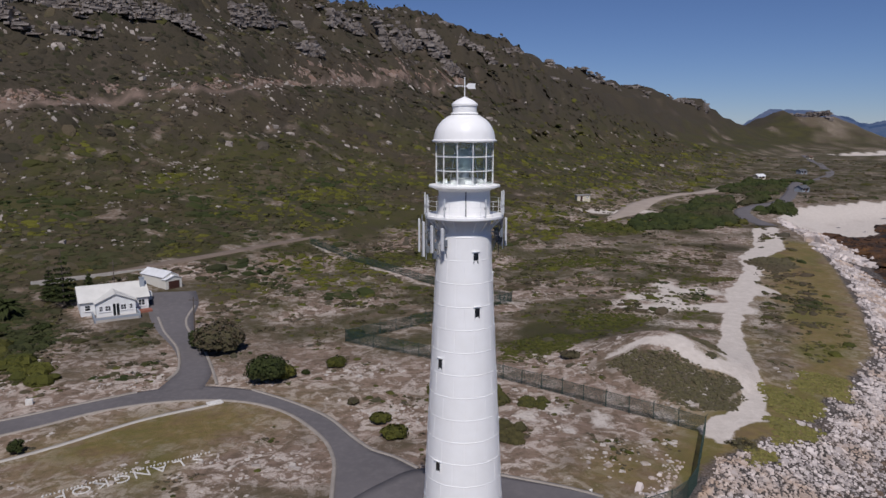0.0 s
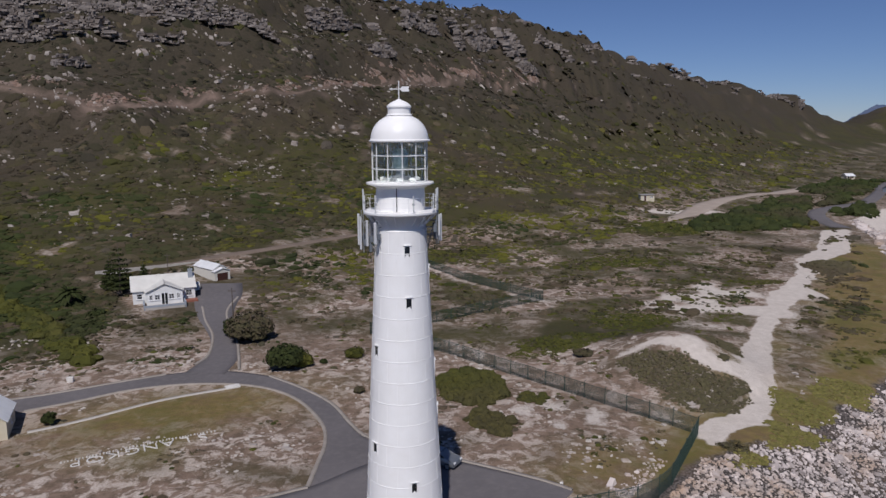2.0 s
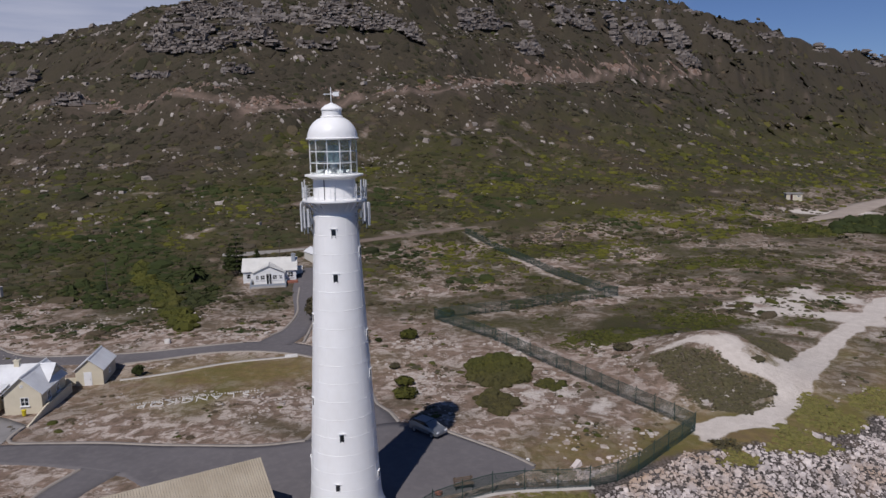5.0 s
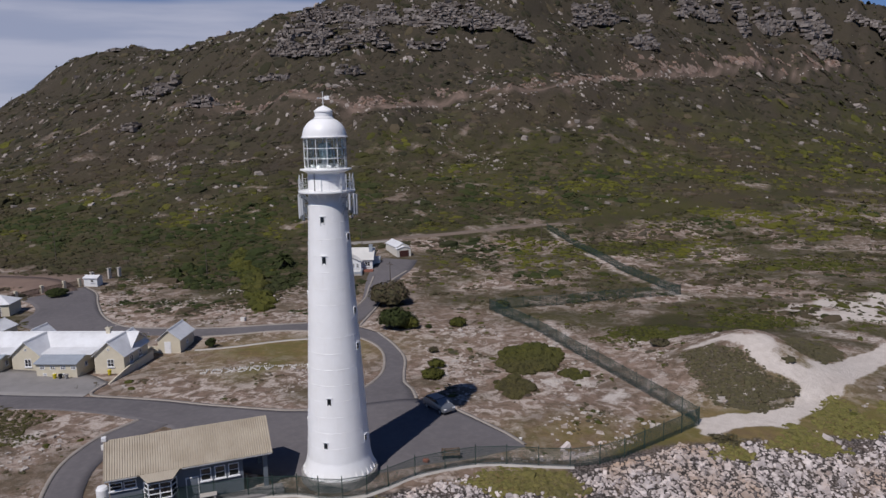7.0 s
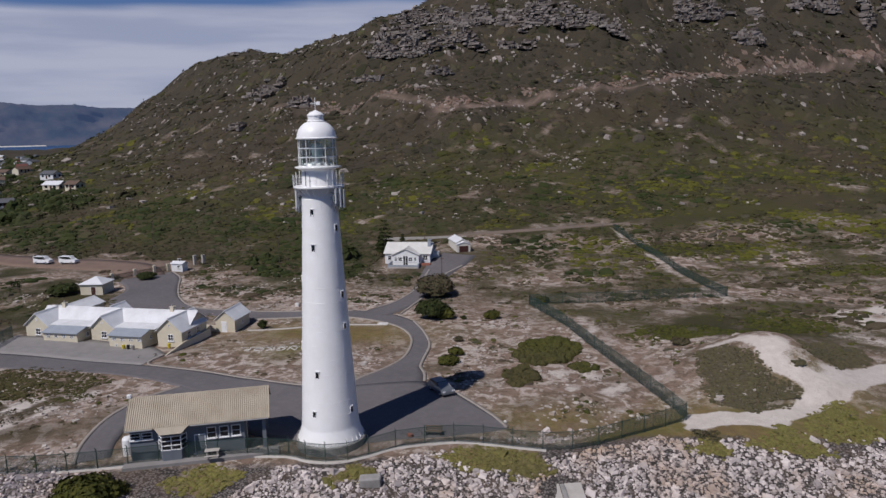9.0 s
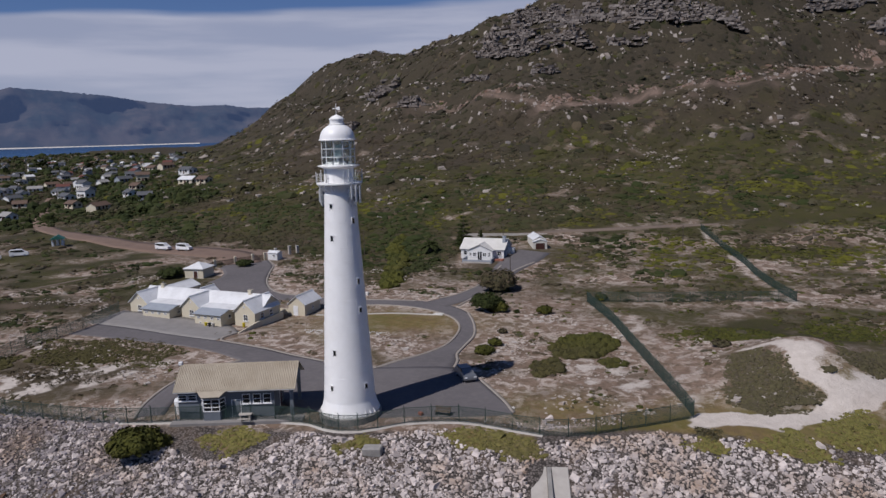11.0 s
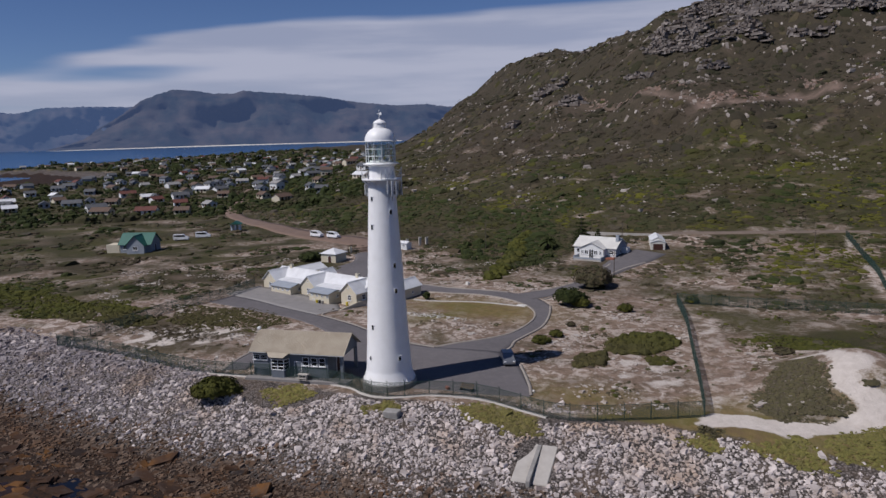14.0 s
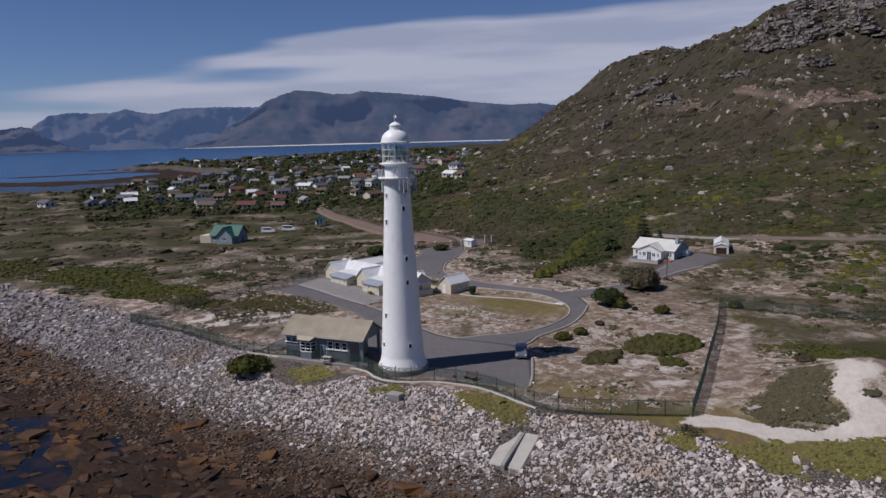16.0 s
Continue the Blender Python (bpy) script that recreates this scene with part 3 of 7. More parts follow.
HILL_ROAD = [(-240, 222), (-200, 228), (-160, 230), (-138, 233), (-127, 242), (-126, 266), (-117, 280), (-104, 283), (-95, 293), (-86, 317), (-78, 346), (-70, 393), (-55, 420), (-42, 460), (-24, 503), (-2, 546), (21, 599)]
SAND_PATH = [(27.5, 70.5), (33.5, 75.6), (37.7, 84.5), (41, 97), (44.8, 110), (50.3, 122), (58, 136), (62.5, 151), (72, 172), (80, 189), (86, 205), (100, 232)]
FENCE_PATH = [(28.5, 72.5), (22.5, 81), (14, 89.5), (4, 96.5), (-4, 101.5)]
SAND_OUTLINE = [(27.4, 73.2), (30.4, 76.3), (32.2, 77.1), (34.3, 79.0), (36, 82.3), (37.2, 88), (38.4, 93.8), (40.4, 102.3), (44.1, 110), (46.5, 116.3), (52.1, 127.8), (56, 139.2), (61.6, 147.5), (68.6, 160.7), (75.3, 179.7), (86, 196.4), (102, 235), (112, 240),
                (93, 193), (78.5, 175.5), (72.8, 161.2), (65.6, 147.1), (66.5, 138.2), (60.3, 135.6), (55.5, 128.2), (49.6, 116.5), (46, 107), (43.3, 98.2), (41, 90), (38.8, 82.5), (36, 75.8), (32, 73.8), (28.6, 69.5)]
DUNE_SAND = [(20.5, 93), (24.8, 93.5), (28, 93.5), (30, 95), (32, 95.9), (33.3, 92.3), (35.7, 91.6), (39, 95), (38.4, 88), (36.5, 86), (33.2, 86.3), (30.8, 87.8), (29.3, 90), (26.2, 92.2), (23.5, 92.4)]
DUNE_HEATH = [[(21.5, 91.5), (23.5, 91.8), (26, 91.2), (29, 89), (30.5, 86.9), (33, 85.5), (36.3, 85.3), (36, 83.2), (34.2, 79.2), (31.8, 77.6), (28.8, 78.2), (26.2, 82.5), (24, 85.6)],
              [(32.5, 97), (33, 108), (37, 109), (40, 104), (39, 98), (37.5, 94), (35.2, 93)], [(73, 172), (80, 178), (86, 176), (83, 166), (76, 160)]]
TURF = [[(11.8, 48.4), (13.5, 52.6), (18.8, 55.6), (22.3, 54.4), (20.1, 52.1), (16.1, 49.3)], [(5.6, 39), (7, 42.6), (9.6, 43), (7.6, 38.8)], [(-5.8, 29.2), (-4.5, 33.8), (-0.5, 35.4), (-1, 31.5), (-3.5, 29)],
        [(29, 65.8), (31.6, 69.3), (34, 68.4), (31.5, 65.7)], [(34.3, 70.5), (36.5, 76.6), (42, 74.8), (37.9, 71.8)], [(37.8, 77.8), (39.2, 86.7), (45.1, 80.6), (41.4, 76.6)], [(-11, 24), (-10, 26), (-7, 27.5), (-8, 24.5)], [(44, 84), (47, 92), (53, 90), (49, 83)]]
COAST_THICKET = [(62, 229), (88, 235), (106, 258), (110, 270), (136, 340), (118, 330), (92, 288), (66, 253)]
HEATH_STRIP = [(44, 90), (49, 103), (54, 115), (60, 128)]
TURF_LINE = [(24, 60), (34, 73), (48, 93), (62, 118), (80, 155), (98, 200)]


def within(x, y, pts, soft, wob=0.0):
    """1 inside an outline, 0 outside, with a soft uneven edge."""
    d = polyline(x, y, pts + pts[:1])[0]
    return np.clip(0.5 + (np.where(inside(x, y, pts), d, -d) + wob) / soft, 0, 1)


def bare_patches(x, y, d):
    """Where the scrub of the lower slope opens on bare ground."""
    return np.clip((waves(x, y, 30, 41) + 0.55 * waves(x, y, 10, 42) - 0.9) * 3, 0, 1) * (d > -45) * (d < 105)


def zones():
    S = land(XX, YY)
    hz, D = hill(XX, YY)
    n1, n2, n3 = waves(XX, YY, 13, 21), waves(XX, YY, 34, 22), waves(XX, YY, 6, 23)
    near = lambda pts: polyline(XX, YY, pts)
    sand = 1.25 * within(XX, YY, SAND_OUTLINE, 1.2, 0.5 * n3)
    sand = np.maximum(sand, within(XX, YY, DUNE_SAND, 1.2, 0.5 * n3) * np.clip(0.85 + 0.5 * n3 + 0.3 * n1, 0, 1))
    d2, side2, al2 = near(FENCE_PATH)
    sand = np.maximum(sand, 0.55 * np.clip(1.2 - np.abs(d2) / 4.5, 0, 1) * np.clip(0.45 + 0.8 * n3 + 0.4 * n1, 0, 1))
    sand = np.maximum(sand, 0.8 * np.clip(2.2 * bump(XX, YY, 45, 130, 13, 17, -25) * (0.42 + 0.8 * n1), 0, 1))
    sand = np.maximum(sand, 0.62 * np.clip(2.2 * bump(XX, YY, 13.5, 77, 8, 5.5, 15) * (0.3 + 0.9 * n3), 0, 1))
    sand = np.maximum(sand, 0.8 * np.clip(2.0 * bump(XX, YY, -36.5, 24, 5.5, 13, -8) * (0.4 + 0.75 * n3), 0, 1))
    sand = np.maximum(sand, 0.8 * np.clip(1.6 * bump(XX, YY, 66, 277, 20, 7, 25) + 0.2 * n1 - 0.2, 0, 1))
    sand = np.maximum(sand, 0.5 * np.clip(0.95 + 0.5 * n1 - near([(14, 128), (1, 141), (-11, 155), (-22, 166), (-34, 177)])[0] / 1.6 + 0.4 * n3, 0, 1))
    far_beach = (S > -3) & (S < 31) & (XX > 126) & (YY > 250)
    sand = np.where(far_beach, 0.95 + 0.25 * n3, sand)
    grass = np.clip(1.3 * bump(XX, YY, -31, 73, 15, 6.5, 30) + 1.1 * bump(XX, YY, -30, 62, 9, 5, 35) * (0.4 + 0.6 * n1), 0, 1)
    dt, st, at = near(TURF_LINE)
    grass = np.maximum(grass, np.clip(1.5 - dt / 9, 0, 1) * (XX > 22))
    grass = np.maximum(grass, np.clip((-S) / 4, 0, 1) * np.clip((9 + S) / 4, 0, 1) * np.clip(0.2 + n1, 0, 0.6) * (YY < 30))
    grass = np.maximum(grass, np.clip(0.9 * bump(XX, YY, 17, 63, 8, 5, 35), 0, 1))
    for outline in TURF:
        grass = np.maximum(grass, within(XX, YY, outline, 1.2, 0.4 * n3))
    veg = np.clip((D + 18) / 24 + 0.55 * n2 + 0.2 * n1, 0, 1)
    veg = np.maximum(veg, np.clip((D + 45) / 16 + 0.4 * n1, 0, 1) * np.clip((-XX - 38) / 14, 0, 1) * (polyline(XX, YY, [(-40, 112), (-56, 128), (-56, 140)])[0] > 13))
    veg = np.maximum(veg, np.clip((np.hypot(XX, YY - 60) - 95) / 60, 0, 1) * np.clip(0.5 + 0.65 * n2 + 0.5 * (XX < -130), 0, 1))
    veg = np.maximum(veg, np.clip(1.6 * bump(XX, YY, -70, 100, 16, 15) - 0.2 + 0.5 * n1, 0, 1))
    veg = np.maximum(veg, np.clip(1.6 * bump(XX, YY, 20, 111, 20, 11, 20) - 0.3 + 0.5 * n1, 0, 1))
    for outline in DUNE_HEATH:
        heath = within(XX, YY, outline, 0.9, 0.3 * n3)
        veg, sand, grass = np.maximum(veg, 0.62 * heath), sand * (1 - heath), grass * (1 - heath)
    strip = np.clip(1.3 - polyline(XX, YY, HEATH_STRIP)[0] / (3.2 + 1.5 * n1), 0, 1) * (sand < 0.5)
    veg, grass = np.maximum(veg, 0.45 * strip), grass * (1 - 0.7 * strip)
    veg = np.maximum(veg, 0.85 * np.clip(1.4 * bump(XX, YY, -38, 22, 16, 8, 32) - 0.2 + 0.7 * n1, 0, 1))
    veg = np.maximum(veg, np.clip((np.hypot(XX, YY) - 290) / 160, 0, 1) * np.clip(0.85 + 0.4 * n2 + 0.25 * n1, 0, 1) * (YY > 150))
    flat = np.clip((YY - 92) / 14, 0, 1) * (XX < 58) * (XX > -60)
    veg = np.maximum(veg, flat * np.clip(0.52 + 0.7 * n2 + 0.4 * n1, 0, 0.9) * (sand < 0.3))
    veg = np.maximum(veg, np.clip((-XX - 66) / 10, 0, 1) * (YY < 66) * (S < -6) * np.clip(0.8 + 0.7 * n2 + 0.4 * n1, 0, 1))
    veg = veg * (1 - 0.6 * bare_patches(XX, YY, D))
    veg = veg * (1 - np.clip(1.6 * grass - 0.3, 0, 1) * (D < -40))
    upper = 0.8 * np.clip((D + 30 * n2 + 10 * n1 - np.where(XX < -120, 40, 80)) / 50, 0, 1)
    red = np.clip(1.6 * bump(XX, YY, -122, 79, 26, 7, 25) - 0.35, 0, 1) + np.clip(0.7 * np.exp(-(near(HILL_ROAD)[0] / 1.3) ** 2) * np.clip(0.9 + n2, 0.4, 1) + 0.42 * np.clip(np.exp(-(near(HILL_ROAD)[0] / 10) ** 2) * (0.0 + n1), 0, 1), 0, 0.95)
    red = np.maximum(red, np.clip(1.5 * bump(XX, YY, 812, 1612, 85, 140, -26) - 0.6 + 0.5 * n2 + 0.5 * n1, 0, 0.4))
    shore = np.interp(S + 2.2 * np.clip((74 - YY) / 9, 0, 1) * np.clip(1 - S / 4, 0, 1), [-3.5, 1, 10, 15], [0, 1, 1, 2])
    for outline in TURF:
        shore = shore * (1 - within(XX, YY, outline, 1.2, 0.4 * n3))
    shore = np.where(far_beach, 0.0, shore)
    for key, val in (("sand", sand), ("grass", grass), ("veg", veg), ("shore", shore), ("red", np.clip(red, 0, 1)), ("upper", upper)):
        at = sheet.data.attributes.new(key, "FLOAT", "POINT")
        at.data.foreach_set("value", np.ascontiguousarray(val, np.float32).ravel())


zones()


def sea():
    xs, ys = graded(-4950, -140, 180, 4950, 6, 1.11), graded(-4950, -110, 320, 4950, 6, 1.11)
    x, y = np.meshgrid(xs, ys)
    i = np.arange(x.size).reshape(x.shape)
    water = solid("water", np.stack([x, y, np.full(x.shape, SEA)], 2).reshape(-1, 3), np.stack([i[:-1, :-1], i[:-1, 1:], i[1:, 1:], i[1:, :-1]], 2).reshape(-1, 4),
          "sea", "dark blue sea with small ripples", "water", "structure", True)
    kelp = np.clip(2.3 - land(x, y) / 110 + 0.35 * waves(x, y, 40, 43), 0, 1) * (np.hypot(x, y) < 700)
    at = water.data.attributes.new("kelp", "FLOAT", "POINT")
    at.data.foreach_set("value", np.ascontiguousarray(kelp, np.float32).ravel())


sea()

# ---- roads ----
LAWN_EDGE = [(-9.6, 55.5), (-10.2, 60.9), (-10.9, 65.6), (-12.9, 71), (-17.5, 77.2), (-22.5, 80.6), (-27.9, 81.7), (-34.1, 81.0), (-40, 78.4), (-44.4, 75), (-49.1, 71.5)]
LOOP_EDGE = [(-2.5, 63.2), (-5, 66), (-7.3, 67.8), (-9.7, 71.2), (-13.3, 76.6), (-18.6, 81.3), (-24, 85), (-32, 86.2), (-38, 84), (-44, 79.9), (-49.5, 76.2)]
loft("road", [(-7.6, 52.6)] + LAWN_EDGE, [(0.6, 61.2)] + LOOP_EDGE, "asphalt", "dark asphalt loop road with pale kerbs", 0.055, 92)
YARD_EDGE = [(-49.5, 76.2), (-54, 73.6), (-60, 70.8), (-66, 69.2), (-74, 71), (-84, 76.5), (-92, 81.5), (-99.5, 84)]
loft("road", [(-49.1, 71.5), (-56, 68.6), (-64, 65.2), (-74, 60.5), (-82, 60.5), (-88, 66.5), (-94, 69.5), (-100.5, 70.5)], YARD_EDGE,
     "asphalt", "dark asphalt yard inside the gate", 0.06, 60, 13)
loft("road", [(-64, 34), (-53.4, 39.4), (-44.4, 43.4), (-35.8, 47.3), (-30, 49.4), (-22, 50.8)], [(-60, 28.5), (-50, 35), (-42, 39.8), (-34, 43), (-28, 44), (-22, 44)],
     "asphalt", "dark asphalt lane past the keepers' cottages", 0.06, 50)
loft("road", [(-22, 50.8), (-14, 52.7), (-9.6, 55.5), (-6, 60), (-2.5, 63.2), (3.2, 62.5), (7, 61), (11.2, 59.2), (13.6, 58.2)],
     [(-22, 44), (-16, 42), (-7, 40.5), (3, 45), (7, 49.2), (10, 52.2), (12, 54.8), (13.2, 56.5), (13.9, 57.8)], "asphalt", "dark asphalt forecourt round the lighthouse", 0.065, 70, 15)
ribbon("road", [(-33, 85), (-33.6, 92), (-37.5, 101.5), (-42.5, 110), (-46.4, 118), (-49, 126), (-51, 131)], [5.5, 4.2, 4.2, 4.6, 6.5, 8.5, 8], "asphalt", "dark asphalt driveway to the white house", 0.07)
ribbon("road", [(-25.5, 44.5), (-25, 39), (-22.4, 33.5), (-18.5, 29.5), (-15, 27.2)], [4.6, 3.8, 3.6, 3.6, 3.4], "asphalt", "dark asphalt lane beside the visitor building", 0.07)
ribbon("road", [(-99.5, 77), (-105, 79), (-114, 80), (-128, 76), (-145, 69), (-172, 64), (-200, 59), (-236, 58), (-292, 70), (-360, 86), (-470, 118), (-600, 140)],
       [9, 10, 9, 6, 4.4, 4, 4, 4, 5, 5, 5, 5], "red_dirt", "dusty road from the gate towards the village", 0.12, 3)
ribbon("road", [(111, 243), (113, 266), (122, 291), (140, 312), (157, 330), (190, 391), (214, 436), (300, 560), (420, 830), (490, 985)], [6, 6, 6, 6, 6, 6, 6, 6, 7, 7], "asphalt", "coastal tar road among bushes", 0.15, 3)
ribbon("track", [(-78, 134), (-68, 141), (-60.4, 148), (-50, 160.5), (-40, 175), (-36, 180), (-32.5, 184)], [2.0, 2.0, 2.0, 1.9, 1.7, 1.2], "dirt", "pale gravel track along the foot of the hill", 0.12, 3)
for edge in (LAWN_EDGE, LOOP_EDGE[:7], LOOP_EDGE[8:], [(-42.2, 49.9), (-41.2, 47.6), (-39.6, 46.2), (-35.8, 47.5), (-30, 49.6), (-22, 51), (-14, 52.9), (-9.6, 55.5)],
             YARD_EDGE, [(-27.7, 44), (-27.2, 39), (-24.3, 33), (-19.6, 28.2), (-15.5, 25.6)], [(13.8, 58), (11.2, 59.4), (7, 61.2), (3.2, 62.7)],
             [(-35.9, 88), (-36, 92.5), (-39.8, 102.3), (-44.8, 110.5), (-48.4, 117)], [(-29, 86.8), (-31.4, 92.5), (-35.3, 101), (-40.2, 109.5), (-43.5, 116.5), (-44.6, 124)]):
    ribbon("kerb", edge, 0.38, "kerb", "pale stone kerb along the road", 0.15, 1.0, 3, "kerb")
ribbon("footpath", [(-27.4, 80.6), (-33.5, 76.5), (-39.5, 71), (-45, 66.5)], 0.55, "pale_concrete", "narrow pale footpath across the lawn", 0.1, 1, 3, "path")
ribbon("footpath", [(-98, 2), (-100.4, 8.4), (-105.2, 28.6), (-110.5, 43), (-116, 55)], 1.1, "dirt", "narrow dusty footpath across the flats", 0.08, 1.5, 3, "path")


def far_beach_strip():
    """The long beach on the other side of the bay, at the mountains' foot."""
    az = np.radians(np.linspace(69, 96, 90))
    rows = [(3990, SEA - 0.5), (4010, SEA + 0.5), (4060, SEA + 1.2), (4120, SEA + 2.6), (4175, SEA + 3.2)]
    fade = np.clip((96 - np.degrees(az)) / 8, 0.15, 1) * (1 + 0.35 * waves(az * 900, az * 0, 90, 44))
    V = np.stack([np.stack([60 - np.sin(az) * r, 20 + np.cos(az) * r, SEA - 0.5 + (z - SEA + 0.5) * fade], 1) for r, z in rows], 0)
    i = np.arange(len(rows) * 90).reshape(len(rows), 90)
    solid("sand_beach", V.reshape(-1, 3), np.stack([i[:-1, :-1], i[1:, :-1], i[1:, 1:], i[:-1, 1:]], 2).reshape(-1, 4), "far_sand", "long pale sand beach across the bay", "beach", "structure", True)


far_beach_strip()
ribbon("parking_ground", [(42, 232), (54, 248), (65, 265), (80, 296), (96, 325), (114, 350), (147, 394), (171, 431)], [1.5, 5, 10, 6, 4, 7, 7, 3], "pale_dirt", "pale bare parking ground among the bushes", 0.16, 3, 5, "road")

# ---- far mountains across the bay ----
def range_of_hills(name, eye, bearings, tops, dist, label, seed, material="mountain"):
    """A mountain front that stands round a viewpoint: bearings in degrees from +y to the left, heights of the crest."""
    n, rows = 220, 26
    az = np.linspace(bearings[0], bearings[-1], n)
    top = np.interp(az, bearings, tops)
    u = np.linspace(0, 1, rows)
    A, U = np.meshgrid(np.radians(az), u, indexing="ij")
    rib = waves(A * 1500, U * 240, 110, seed) * 70 + waves(A * 1500, U * 240, 46, seed + 1) * 22 + waves(A * 1500, U * 240, 20, seed + 3) * 7
    R = dist[0] + (dist[1] - dist[0]) * U + rib * np.sin(U * 3.14)
    prof = np.where(U < 0.45, 0.5 * (U / 0.45) ** 1.2, np.where(U < 0.8, 0.5 + 0.5 * np.clip((U - 0.45) / 0.35, 0, 1) ** 0.9, 1.0))
    Z = SEA - 1 + (top[:, None] - SEA) * prof + waves(A * 1500, U * 50, 14, seed + 2) * 5 * U
    V = np.stack([eye[0] - np.sin(A) * R, eye[1] + np.cos(A) * R, Z], 2).reshape(-1, 3)
    I = np.arange(n * rows).reshape(n, rows)
    solid(name, V, np.stack([I[:-1, :-1], I[:-1, 1:], I[1:, 1:], I[1:, :-1]], 2).reshape(-1, 4), material, label, "mountain", "structure", True)


FRONT_B = [50, 58, 63, 65.5, 67, 69.5, 72.5, 75.6, 78.2, 80.9, 81.8, 83.1, 84.4, 86, 87, 88.3, 89.4, 90.4, 91.6, 93, 94.6]
FRONT_H = [120, 180, 197, 200, 220, 214, 243, 280, 304, 321, 305, 306, 325, 332, 306, 262, 200, 150, 95, 45, 2]
BACK_B = [82, 86, 89, 91, 93.5, 95, 95.6, 96.4, 97.4, 98.2, 99.2, 100.5, 101.8, 103.3, 104.4, 105.4, 106.5]
BACK_H = [190, 225, 236, 238, 236, 232, 212, 204, 214, 232, 212, 208, 214, 196, 130, 66, 10]
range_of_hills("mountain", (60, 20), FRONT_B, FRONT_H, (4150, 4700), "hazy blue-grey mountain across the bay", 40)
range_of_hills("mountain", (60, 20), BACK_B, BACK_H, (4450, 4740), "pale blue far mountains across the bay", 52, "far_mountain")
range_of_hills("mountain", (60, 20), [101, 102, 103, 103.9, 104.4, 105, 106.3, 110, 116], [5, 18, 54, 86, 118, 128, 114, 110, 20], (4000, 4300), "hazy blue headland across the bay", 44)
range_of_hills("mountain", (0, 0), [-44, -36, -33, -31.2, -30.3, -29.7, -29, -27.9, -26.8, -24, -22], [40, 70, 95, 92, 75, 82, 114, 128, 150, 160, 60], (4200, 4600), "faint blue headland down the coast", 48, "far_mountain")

# ---- the lighthouse ----
TX, TY, TZ = 1.2, 44.45, 1.9


def tower_r(z):
    """The tower's radius at a height over its foot."""
    return 1.72 + max(0.0, 24.2 - z) * 0.0515 + 0.10 * max(0.0, 1 - z / 6) ** 2


